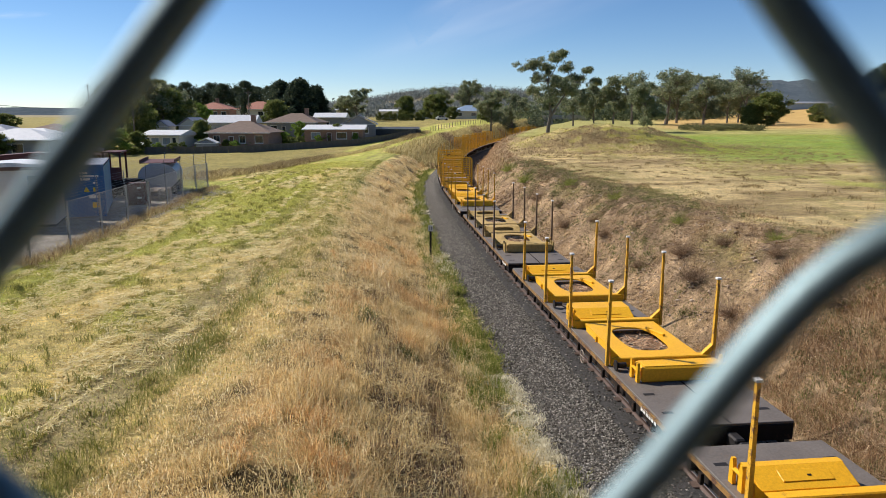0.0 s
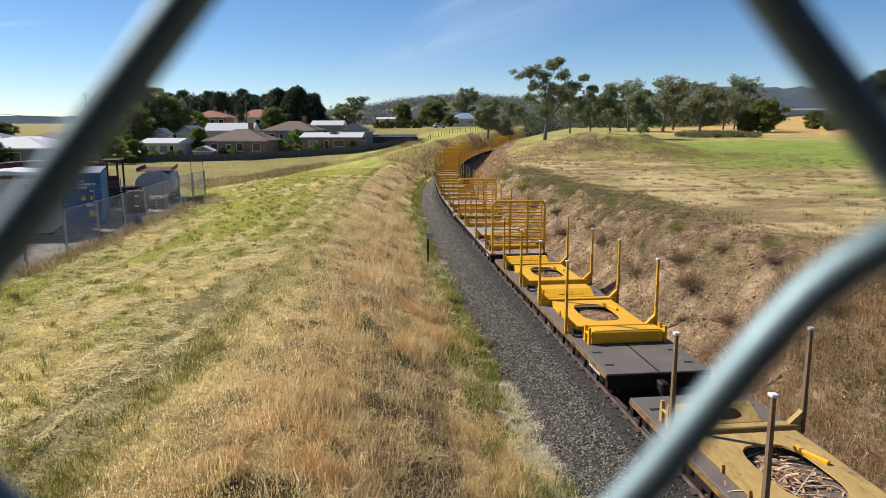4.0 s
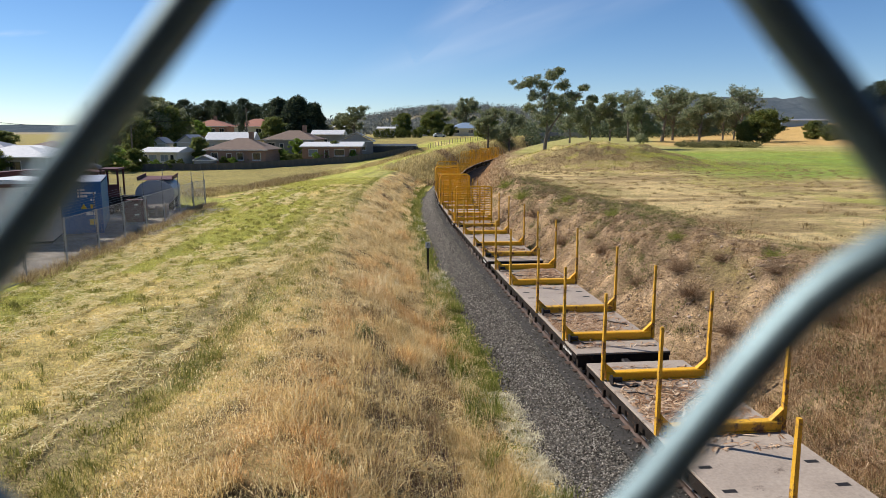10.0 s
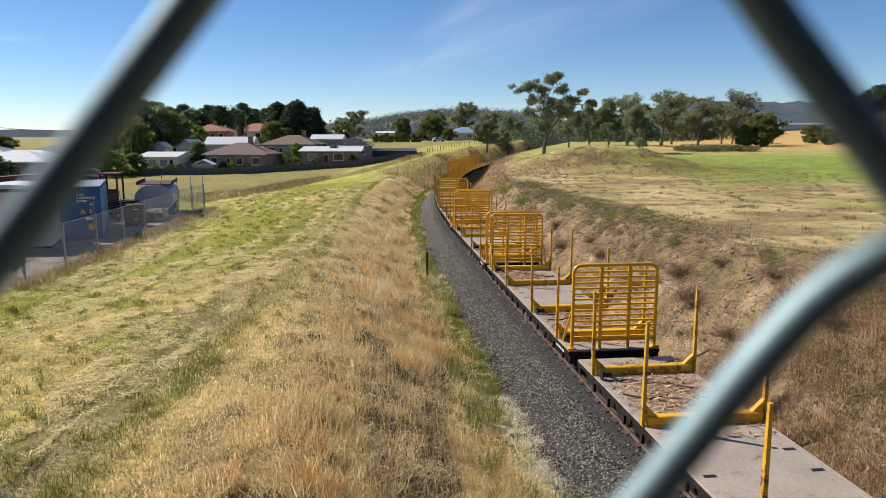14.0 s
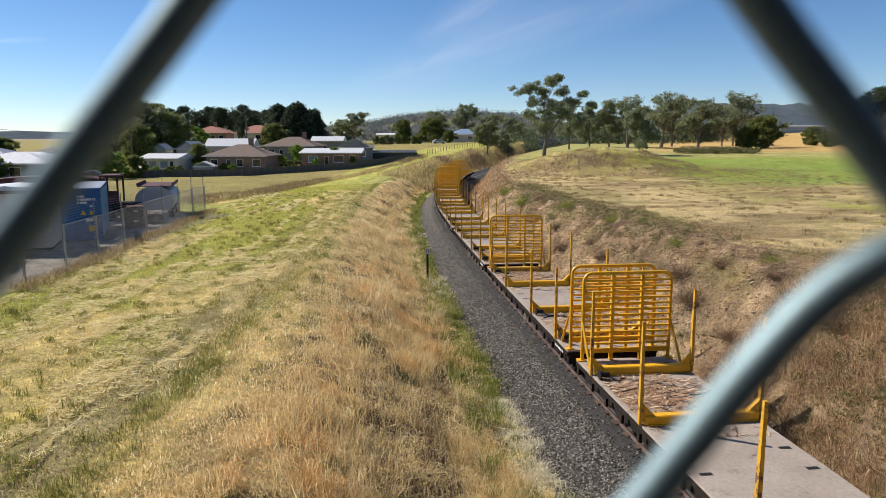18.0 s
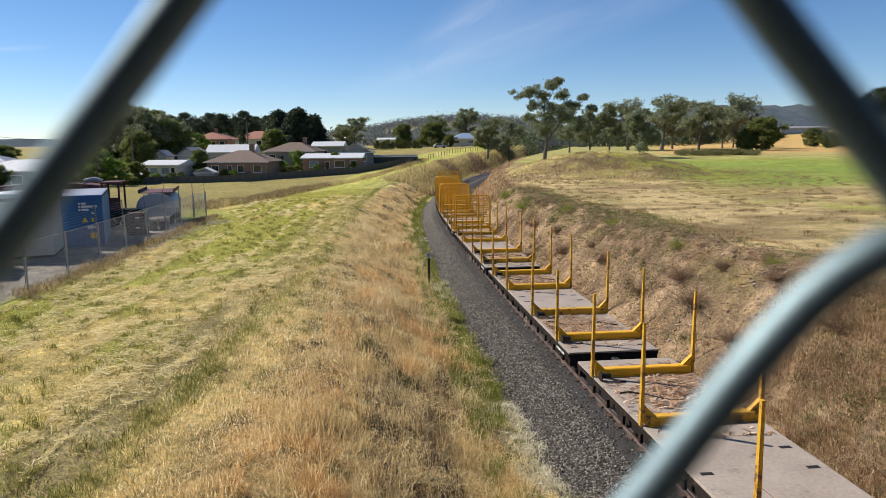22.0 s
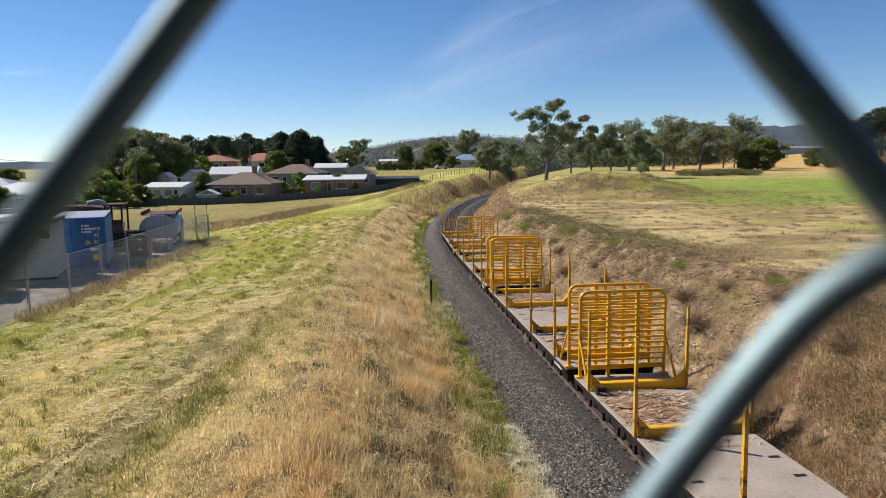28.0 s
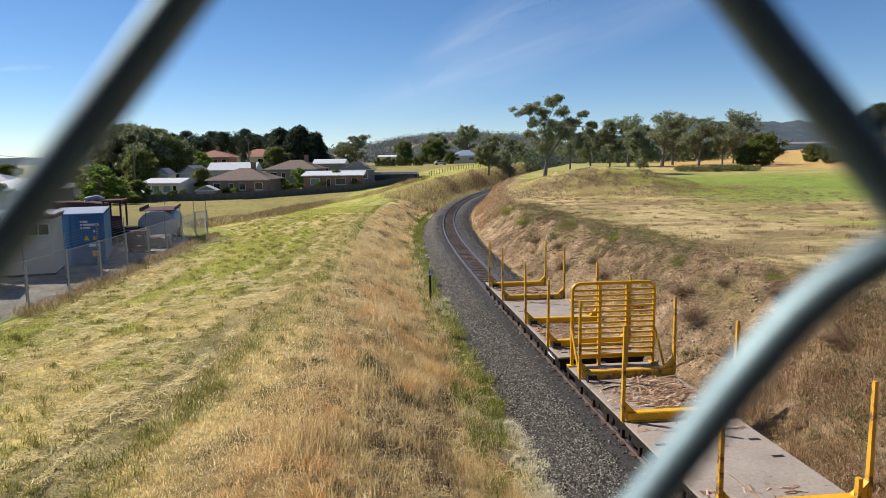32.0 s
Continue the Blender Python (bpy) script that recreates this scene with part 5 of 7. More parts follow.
def dead_bush(name, x, y, size, material, label, n=420, leafy=0):
    """A tangle of thin twigs that fan out from the root."""
    g = np.random.default_rng(int(abs(x) * 97 + y * 13))
    z = gz(x, y)
    a, e = g.uniform(0, math.tau, n), np.arcsin(g.uniform(0.05, 0.98, n))
    d = np.c_[np.cos(a) * np.cos(e), np.sin(a) * np.cos(e), np.sin(e)]
    L = size * (0.35 + 0.85 * g.random(n) ** 1.6) * (0.75 + 0.5 * np.sin(a * 2 + x) ** 2)
    root = np.c_[g.normal(0, size * 0.16, n), g.normal(0, size * 0.16, n), np.full(n, -0.04)]
    side = np.cross(d, g.normal(0, 1, (n, 3)))
    side /= np.linalg.norm(side, axis=1)[:, None]
    w = 0.0075 * size * (420 / n)
    mid = root + d * (L * 0.55)[:, None] + side * (0.05 * size)
    tip = root + d * L[:, None] + g.normal(0, 0.07 * size, (n, 3))
    V = np.stack([root - side * w, root + side * w, mid - side * w, mid + side * w, tip + g.normal(0, 0.05 * size, (n, 3))], 1).reshape(-1, 3)
    F2 = (np.array([(0, 1, 3), (0, 3, 2), (2, 3, 4)])[None] + (np.arange(n) * 5)[:, None, None]).reshape(-1, 3)
    return solo(name, fast_mesh(name, V, F2, material), material, label, "shrub", pose(x, y, z), group="shrubs on the banks")


for ux, yy_, s_ in ((4.6, 23.5, 0.95), (5.1, 25.5, 0.8), (4.3, 27.5, 0.7), (5.6, 17.5, 1.0), (6.2, 14.6, 1.1), (5.2, 13.2, 0.9), (4.7, 33, 0.8), (5.9, 21, 0.6), (7.4, 13.4, 0.9), (4.2, 38, 0.9), (4.6, 47, 1.0), (6.6, 17.0, 0.9), (4.4, 20.5, 0.7), (5.4, 30.5, 0.6), (5.0, 35.5, 0.6), (5.8, 24.0, 0.55), (6.4, 26.5, 0.5), (4.9, 42, 0.7), (5.6, 19.2, 0.7), (6.9, 15.6, 0.8)):
    dead_bush("dead_bush", float(track_x(yy_)) + ux, yy_, s_, M_TWIG, "leafless brown bush on the stony bank", 1300)
for ux, yy_, s_ in ((6.0, 28, 0.55), (6.7, 22.5, 0.55), (6.9, 19.5, 0.5), (7.6, 15.5, 0.8), (8.3, 14.0, 0.7), (6.2, 36, 0.7), (6.0, 44, 0.8), (5.2, 55, 1.0), (5.4, 66, 1.1)):
    dead_bush("green_bush", float(track_x(yy_)) + ux, yy_, s_, M_GREEN_GRASS, "low green bush at the top of the bank", 520)


# ---------- trees ----------
def gum_tree(name, seed, h, label, leaf=M_GUM, per=120, spread=0.33, first=0.30, limbs=8, twigs=9, size=0.21, flat=0.85):
    """A branching tree with open clumps of leaf at the ends of its limbs."""
    r = random.Random(seed)
    ob = thing(name, label, "tree", group="trees")
    g = Geo()
    lean = Vector((r.uniform(-0.06, 0.06), r.uniform(-0.06, 0.06), 1))
    top = lean * h * 0.72
    g.tube([(0, 0, -0.3), lean * h * 0.2, lean * h * 0.42 + Vector((r.uniform(-.3, .3), r.uniform(-.3, .3), 0)), top], [h * 0.024, h * 0.018, h * 0.013, h * 0.005], 7)
    clusters = []
    for i in range(limbs):
        a = i * math.tau / limbs + r.uniform(-0.5, 0.5)
        z0 = h * (first + (0.66 - first) * i / max(1, limbs - 1) * r.uniform(0.8, 1.1))
        base = lean * z0
        reach = h * spread * r.uniform(0.6, 1.15)
        end = base + Vector((math.cos(a) * reach, math.sin(a) * reach, h * r.uniform(0.12, 0.30)))
        mid = base.lerp(end, 0.5) + Vector((0, 0, -h * 0.02))
        g.tube([base, mid, end], [h * 0.010, h * 0.007, h * 0.004], 5)
        for k in range(twigs):
            q = mid.lerp(end, r.uniform(0.2, 1.1)) + Vector((r.gauss(0, 1), r.gauss(0, 1), r.uniform(-0.4, 1.4))) * h * 0.07
            g.tube([mid.lerp(end, 0.5), q], [h * 0.004, h * 0.0018], 4)
            rad = h * r.uniform(0.032, 0.060)
            clusters.append((q.x, q.y, q.z, rad, rad * flat))
    for k in range(limbs * 2):
        q = top + Vector((r.gauss(0, 0.085 * h), r.gauss(0, 0.085 * h), r.uniform(-0.06, 0.27) * h))
        g.tube([top * 0.92, q], [h * 0.004, h * 0.0018], 4)
        rad = h * r.uniform(0.030, 0.055)
        clusters.append((q.x, q.y, q.z, rad, rad * flat))
    part("trunk", g, M_TRUNK, ob)
    V, F2 = leaf_cloud(clusters, per, size, seed)
    part("crown", fast_mesh("crown", V, F2, leaf), leaf, ob)
    return ob


def open_gum():
    """The lone gum beside the line: a forked trunk with leaf in separate clumps, heavy low down and thin above."""
    r = random.Random(5)
    ob = thing("gum_tree", "tall spreading gum tree with separate clumps of leaf beside the railway", "tree", group="trees")
    clumps = [(2.3, 15.0, 1.0), (0.3, 14.1, 1.2), (-3.9, 12.5, 1.2), (-2.2, 13.1, 1.1), (-0.6, 12.2, 1.2), (3.4, 12.6, 1.2), (-2.1, 10.3, 1.1), (1.3, 10.4, 1.3), (5.3, 10.7, 1.2), (7.4, 12.2, 0.9), (8.8, 10.1, 0.8),
              (0.2, 8.6, 2.1), (3.5, 8.4, 1.7), (-1.2, 6.8, 1.9), (1.8, 6.9, 1.9), (0.4, 5.6, 1.3), (2.2, 9.4, 1.3), (-2.6, 8.4, 1.1)]
    g = Geo().tube([(0, 0, -0.4), (0.15, 0, 1.6), (0.5, 0.1, 3.6), (0.3, 0, 6.5), (-0.2, 0.1, 10.0), (0.2, 0, 13.0)], [0.42, 0.36, 0.33, 0.22, 0.14, 0.06], 8)
    g.tube([(0.5, 0.1, 3.4), (1.5, -0.3, 5.2), (3.0, -0.4, 7.4), (5.0, -0.2, 9.8), (7.2, 0, 11.4)], [0.26, 0.2, 0.15, 0.1, 0.05], 7)
    stems = [Vector((0.3, 0, 6.5)), Vector((-0.2, 0.1, 10.0)), Vector((0.5, 0.1, 4.6)), Vector((3.0, -0.4, 7.4)), Vector((5.0, -0.2, 9.8))]
    clusters = []
    for cx, cz, rad in clumps:
        c = Vector((cx, r.uniform(-2.2, 2.2), cz))
        stem = min(stems, key=lambda p: (p - c).length + (2 if p.z > c.z else 0))
        g.tube([stem, stem.lerp(c, 0.55) + Vector((0, 0, -0.25)), c], [0.10, 0.06, 0.025], 5)
        for k in range(9):
            q = c + Vector((r.gauss(0, 0.55), r.gauss(0, 0.55), r.gauss(0.1, 0.34))) * rad
            g.tube([c, q], [0.03, 0.012], 4)
            clusters.append((q.x, q.y, q.z, rad * r.uniform(0.42, 0.66), rad * r.uniform(0.26, 0.42)))
    part("trunk", g, M_TRUNK, ob)
    V, F2 = leaf_cloud(clusters, 150, 0.16, 5)
    part("crown", fast_mesh("crown", V, F2, M_GUM), M_GUM, ob)
    return ob


def dense_tree(name, seed, h, label, leaf, shape, per=110, size=0.3, n=46, trunk=0.25, wide=0.3):
    """A full crown made of many leaf clumps; shape gives the half width at each share of the height."""
    r = random.Random(seed)
    ob = thing(name, label, "tree", group="trees")
    g = Geo().tube([(0, 0, -0.3), (0, 0, h * 0.4), (0.02 * h, 0, h * 0.85)], [h * 0.025, h * 0.016, h * 0.004], 7)
    clusters = []
    for k in range(n):
        s = trunk + (1 - trunk) * ((k + r.random()) / n) ** 0.9
        w = shape(s) * h * wide * (0.6 + 0.7 * abs(math.sin(k * 1.17 + seed + 4 * s)))
        a = k * 2.4 + r.uniform(-0.4, 0.4)
        rr = w * r.uniform(0.35, 1.0)
        rad = h * r.uniform(0.035, 0.095)
        c = Vector((math.cos(a) * rr, math.sin(a) * rr, s * h * 0.96))
        clusters.append((c.x, c.y, c.z, rad, rad * 0.75))
        if rr > 0.03 * h:
            g.tube([(0, 0, max(0.1 * h, c.z - 0.10 * h)), c], [h * 0.005, h * 0.0015], 4)
    part("trunk", g, M_TRUNK, ob)
    V, F2 = leaf_cloud(clusters, per, size, seed, 0.1)
    part("crown", fast_mesh("crown", V, F2, leaf), leaf, ob)
    return ob


def stand(ob, b, d, height, made, turn=0.0, sink=0.0, wide=1.0):
    """Set a tree at bearing b (across per metre ahead) and d metres ahead, scaled to height."""
    x, y = b * d, d
    s = height / made
    ob.matrix_world = pose(x, y, gz(x, y) - sink, 0, 0, turn)
    ob.scale = (s * wide, s * wide, s)
    return ob


LAB_GUM = "tall gum tree with an open grey-green crown"
protos = {}
protos["g1"] = (open_gum(), 15.6)
protos["g2"] = (gum_tree("gum_tree", 12, 13, LAB_GUM, per=115, spread=0.25, first=0.18, limbs=10), 13)
protos["g3"] = (gum_tree("gum_tree", 23, 13, LAB_GUM, per=130, spread=0.29, first=0.10, limbs=12, flat=0.95), 13)
protos["g4"] = (gum_tree("gum_tree", 31, 14, "slender gum tree with a thin ragged crown", per=60, spread=0.18, first=0.34, limbs=7, twigs=6), 14)
protos["p1"] = (dense_tree("pine_tree", 41, 16, "dark green pine with a rounded top", M_PINE, lambda s: math.sin(math.pi * min(1, 0.30 + (s - 0.48) * 1.22)) ** 0.5 * (0.75 + 0.25 * math.sin(s * 31)), 150, 0.26, 46, 0.48, 0.34), 16)
protos["p2"] = (dense_tree("cypress_tree", 43, 14, "broad dark cypress reaching down to the ground", M_PINE, lambda s: (1.02 - s) ** 0.55, 260, 0.32, 80, 0.05, 0.42), 14)
protos["r1"] = (dense_tree("broadleaf_tree", 45, 7, "round bright green garden tree", M_LEAF, lambda s: math.sin(math.pi * min(1, s)) ** 0.5, 300, 0.17, 60, 0.10, 0.5), 7)
protos["r2"] = (dense_tree("broadleaf_tree", 47, 9, "dense dark green tree", M_BUSH, lambda s: math.sin(math.pi * min(1, s * 0.96)) ** 0.55, 240, 0.24, 70, 0.08, 0.42), 9)
protos["b1"] = (dense_tree("garden_bush", 49, 3, "rounded dark green bush", M_BUSH, lambda s: math.sin(math.pi * min(1, 0.15 + s * 0.8)) ** 0.5, 160, 0.14, 40, 0.02, 0.5), 3)
used = set()
TREES = [  # kind, bearing, distance, height, turn, width
    ("g1", 0.141, 139, 15.6, 0, 1.0),
    ("g2", 0.062, 190, 10.5, 10, 1.2), ("g3", 0.092, 215, 12.5, 80, 1.1), ("g2", 0.176, 185, 12.0, 200, 1.0), ("g3", 0.205, 210, 11.5, 130, 1.0),
    ("g2", 0.232, 205, 12.5, 300, 1.0), ("g4", 0.258, 200, 14.5, 20, 1.3), ("g3", 0.274, 148, 10.0, 260, 0.95), ("g4", 0.305, 205, 16.0, 150, 1.5), ("g2", 0.32, 215, 13.5, 45, 1.2),
    ("g3", 0.357, 195, 13.0, 15, 1.3), ("g2", 0.39, 220, 12.0, 95, 1.1), ("g4", 0.415, 205, 16.0, 220, 1.3), ("g3", 0.405, 225, 11.0, 340, 1.2), ("r2", 0.446, 190, 8.6, 10, 1.3), ("r2", 0.425, 192, 6.0, 50, 1.2),
    ("r2", 0.517, 215, 5.6, 60, 1.2), ("r2", 0.54, 200, 4.6, 190, 1.5), ("r2", 0.565, 205, 5.0, 290, 1.4), ("p1", 0.61, 260, 17.5, 0, 1.5), ("p1", 0.585, 262, 14.5, 40, 1.3),
    ("r2", 0.06, 225, 7.5, 0, 1.1), ("g3", 0.03, 290, 15, 10, 1.1), ("g3", -0.012, 300, 12.5, 60, 1.2), ("r2", -0.016, 262, 9.0, 20, 1.35), ("r2", 0.008, 255, 4.5, 20, 1.2),
    ("g2", -0.125, 225, 9.5, 75, 1.4), ("g3", -0.142, 235, 8.0, 15, 1.2), ("r2", -0.055, 270, 8.5, 120, 1.0),
    ("g3", -0.455, 150, 12.4, 30, 1.15), ("g3", -0.418, 146, 12.0, 140, 1.1), ("r2", -0.395, 148, 9.6, 75, 1.3), ("g3", -0.37, 152, 9.0, 225, 1.0), ("r2", -0.432, 132, 8.0, 10, 1.0),
    ("r1", -0.489, 108, 5.9, 0, 1.35), ("b1", -0.437, 113, 3.6, 0, 1.2), ("r2", -0.345, 128, 4.8, 0, 0.9), ("r1", -0.345, 170, 6.0, 40, 1.1), ("r1", -0.205, 142, 3.6, 30, 1.0), ("r1", -0.23, 133, 2.6, 80, 1.3), ("b1", -0.155, 141, 3.2, 0, 1.0),
    ("p1", -0.282, 165, 9.0, 0, 0.55), ("p2", -0.205, 192, 11.8, 0, 1.2), ("p2", -0.180, 198, 10.2, 80, 1.15), ("p2", -0.228, 200, 11.6, 150, 1.1), ("r2", -0.47, 152, 9.5, 15, 1.2), ("r2", -0.445, 156, 12.5, 115, 1.0), ("r2", -0.405, 155, 11.5, 215, 1.1), ("r2", -0.24, 185, 6.5, 10, 1.2),
    ("r2", -0.62, 150, 4.5, 0, 1.6), ("b1", -0.012, 250, 2.8, 30, 1.3), ("b1", 0.062, 233, 2.2, 30, 1.4), ("r2", -0.64, 95, 3.6, 50, 1.5),
]
for k in range(9):
    TREES.append(("p1", -0.380 + 0.0172 * k + 0.003 * math.sin(k * 7), 238 + 6 * math.sin(k * 3), 11.6 + 1.2 * math.sin(k * 2.3), 33 * k, 1.15 + 0.15 * math.sin(k * 5)))
for k in range(16):     # shrubs in the gardens
    TREES.append(("b1" if k % 3 else "r1", -0.405 + 0.0185 * k + 0.004 * math.sin(k * 9), 117 + 1.35 * k + 3 * math.sin(k * 5), 1.7 + 0.8 * math.sin(k * 3.1) ** 2, 61 * k, 1.1 + 0.3 * math.sin(k * 2)))
for k in range(9):
    TREES.append(("b1", -0.094 + 0.0075 * k, 232, 2.6 + 0.4 * math.sin(k * 4), 47 * k, 0.8))
for kind, b, d, hh, turn, wide in TREES:
    ob, made = protos[kind]
    if kind in used:
        ob = copy_thing(ob, Matrix.Identity(4))
    used.add(kind)
    stand(ob, b, d, hh, made, turn, 0.1, wide)

# wooded slopes far off
g = np.random.default_rng(77)
n = 2600
wx, wy = g.uniform(-200, 160, n), g.uniform(330, 950, n)
wz = ground_z(wx, wy)
rad = g.uniform(2.2, 4.6, n)
cl = np.c_[wx, wy, wz + rad * 1.1, rad * 1.2, rad * 0.95]
cl = cl[(fbm(wx * 0.02, wy * 0.02, 71) > 0.36) & (wx / wy > -0.38) & (wy > 380)]
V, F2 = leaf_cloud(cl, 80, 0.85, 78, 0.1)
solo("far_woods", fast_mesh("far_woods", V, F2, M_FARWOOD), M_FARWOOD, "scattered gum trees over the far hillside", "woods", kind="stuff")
n = 700
wx = np.concatenate([g.uniform(30, 200, n), g.uniform(-260, -70, n)])
wy = np.concatenate([g.uniform(262, 325, n), g.uniform(255, 330, n)])
k = g.random(2 * n) < np.where(wx > 0, 0.75, 0.35)
k &= (wx / wy > -0.47) & ((wx / wy < -0.40) | (wx / wy > -0.21)) & ((wx / wy < 0.455) | (wx / wy > 0.56))
wx, wy = wx[k], wy[k]
rad = g.uniform(1.2, 2.8, len(wx)) * np.where(wx > 0, 1.35, 1.0)
V, F2 = leaf_cloud(np.c_[wx, wy, ground_z(wx, wy) + rad * 1.1, rad * 1.3, rad * 1.1], 60, 0.6, 79, 0.1)
solo("far_scrub", fast_mesh("far_scrub", V, F2, M_SCRUB), M_SCRUB, "dark scrub behind the gum trees", "woods", kind="stuff")
# a ragged line of low scrub behind the mound
b_ = g.uniform(0.326, 0.442, 170)
wy = 158 + g.normal(0, 2.2, 170)
wx = b_ * wy
V, F2 = leaf_cloud(np.c_[wx, wy, ground_z(wx, wy) + 0.35 + 0.5 * fbm(wx * 0.3, wy * 0, 97), g.uniform(0.4, 1.0, 170), g.uniform(0.3, 0.55, 170)], 90, 0.13, 98, 0.1)
solo("low_scrub", fast_mesh("low_scrub", V, F2, M_OLIVE), M_OLIVE, "ragged line of low dark scrub behind the mound", "shrub", kind="stuff")
# the long blue ridge on the horizon; its haze is painted into the colour
M_RIDGE = surface("haze_tinted_wooded_ridge", (0.060, 0.080, 0.095), (0.105, 0.125, 0.135), 1.0, 0, 0.02, 0.11, 0.0, 0.01, None, 0.6, None, 0.0)
rx_ = np.linspace(150, 3200, 420)
rz_ = 88 * sstep(150, 560, rx_) + 46 * sstep(800, 1250, rx_) + 13 * (fbm(rx_ * 0.006, rx_ * 0, 81) - 0.5) * 2 + 7 * (fbm(rx_ * 0.05, rx_ * 0, 82, 3) - 0.5)
V = np.concatenate([np.c_[rx_, 1700 + 0 * rx_, rz_], np.c_[rx_, 1350 + 0 * rx_, 0 * rx_ - 5], np.c_[rx_, 2200 + 0 * rx_, 0 * rx_ - 5]])
m_ = len(rx_)
i_ = np.arange(m_ - 1)
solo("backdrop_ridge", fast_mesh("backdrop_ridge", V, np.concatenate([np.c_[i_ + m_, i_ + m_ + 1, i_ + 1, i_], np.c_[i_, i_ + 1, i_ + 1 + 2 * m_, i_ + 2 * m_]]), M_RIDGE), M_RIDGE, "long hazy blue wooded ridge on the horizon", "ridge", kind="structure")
lx_ = np.linspace(-3200, -200, 200)
lz_ = 26 + 5 * (fbm(lx_ * 0.004, lx_ * 0, 84) - 0.5) * 2 - 10 * sstep(-700, -200, lx_)
V = np.concatenate([np.c_[lx_, 2100 + 0 * lx_, lz_], np.c_[lx_, 1900 + 0 * lx_, 0 * lx_ - 5]])
i_ = np.arange(len(lx_) - 1)
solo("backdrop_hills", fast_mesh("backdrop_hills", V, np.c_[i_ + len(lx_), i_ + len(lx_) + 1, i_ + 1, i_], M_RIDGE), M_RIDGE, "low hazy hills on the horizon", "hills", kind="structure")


# ---------- thin high cloud ----------
def cirrus_material():
    m = bpy.data.materials.new("cirrus")
    m.use_nodes = True
    n, l = m.node_tree.nodes, m.node_tree.links
    n.remove(n["Principled BSDF"])
    f1 = noise_node(n, l, 1.2, 3, 0.5, (0.7, 2.6, 1), "Generated")
    f2 = noise_node(n, l, 2.2, 3, 0.5, None, "Generated")
    grad = n.new("ShaderNodeTexGradient")
    grad.gradient_type = "SPHERICAL"
    tc, mp = n.new("ShaderNodeTexCoord"), n.new("ShaderNodeMapping")
    mp.inputs["Location"].default_value, mp.inputs["Scale"].default_value = (-1, -1, 0), (2, 2, 0)
    l.new(tc.outputs["Generated"], mp.inputs["Vector"])
    l.new(mp.outputs["Vector"], grad.inputs["Vector"])
    a = ramp(n, l, f1, [(0.2, (0, 0, 0)), (0.85, (0.55, 0.55, 0.55))])
    b = ramp(n, l, f2, [(0.3, (0.2, 0.2, 0.2)), (0.7, (1, 1, 1))])
    c = mixed(n, l, 1.0, mixed(n, l, 1.0, a, b, "MULTIPLY"), ramp(n, l, grad.outputs["Fac"], [(0.0, (0, 0, 0)), (0.6, (0.5, 0.5, 0.5))]), "MULTIPLY")
    # the cloud's sunlit white is a fixed glow of the sheet itself
    em, tr, mx = n.new("ShaderNodeEmission"), n.new("ShaderNodeBsdfTransparent"), n.new("ShaderNodeMixShader")
    em.inputs["Color"].default_value, em.inputs["Strength"].default_value = (0.93, 0.96, 1.0, 1), 0.85
    l.new(c, mx.inputs["Fac"])
    l.new(tr.outputs[0], mx.inputs[1])
    l.new(em.outputs[0], mx.inputs[2])
    l.new(mx.outputs[0], n["Material Output"].inputs["Surface"])
    return m


M_CIRRUS = cirrus_material()
for cx_, cz_, w_, h_, tilt, nm in ((560, 640, 2500, 420, 18, "cirrus_cloud"), (355, 800, 1300, 300, 27, "cirrus_cloud"), (-2330, 540, 380, 45, 2, "cirrus_cloud")):
    g_ = Geo().add([(-w_ / 2, -h_ / 2, 0), (w_ / 2, -h_ / 2, 0), (w_ / 2, h_ / 2, 0), (-w_ / 2, h_ / 2, 0)], [(0, 1, 2, 3)])
    ob = solo(nm, g_, M_CIRRUS, "thin white streak of high cirrus cloud", "cloud", pose(cx_, 4000, cz_, 90, -tilt, 0), kind="structure")
    ob.visible_shadow = False
# ---------- the yard behind its security fence ----------
M_STEEL = surface("galvanised_steel", (0.30, 0.31, 0.32), (0.42, 0.43, 0.43), 0.5, 0.6, 8, 60, 0.05, 0.002)
M_BLUE = surface("blue_container_paint", (0.022, 0.105, 0.27), (0.035, 0.145, 0.34), 0.45, 0, 1.2, 20, 0.08, 0.004, (0.10, 0.08, 0.07), 0.70)
M_BLUE_PALE = surface("chalked_blue_paint", (0.10, 0.22, 0.34), (0.17, 0.31, 0.42), 0.6, 0, 1.2, 20, 0.1, 0.004)
M_ROOFWHITE = surface("pale_sheet_roof", (0.50, 0.51, 0.50), (0.66, 0.66, 0.64), 0.5, 0, 1.5, 20, 0.05, 0.003)
M_BEIGE = surface("beige_panel", (0.52, 0.47, 0.39), (0.62, 0.57, 0.48), 0.7, 0, 0.8, 18, 0.08, 0.004)
M_BROWN = surface("brown_trim", (0.10, 0.055, 0.035), (0.16, 0.09, 0.055), 0.7, 0, 3, 30, 0.1, 0.003)
M_MAROON = surface("rusty_maroon_steel", (0.055, 0.014, 0.012), (0.11, 0.028, 0.022), 0.65, 0.1, 2, 25, 0.15, 0.004, (0.13, 0.06, 0.035), 0.6)
M_TANK = surface("dull_aluminium_tank", (0.30, 0.31, 0.33), (0.42, 0.43, 0.45), 0.45, 0.5, 1.0, 20, 0.05, 0.003)
M_SIGN_Y = surface("yellow_sign", (0.70, 0.48, 0.02), (0.78, 0.55, 0.03), 0.5, 0, 5, 50, 0.02, 0.001)
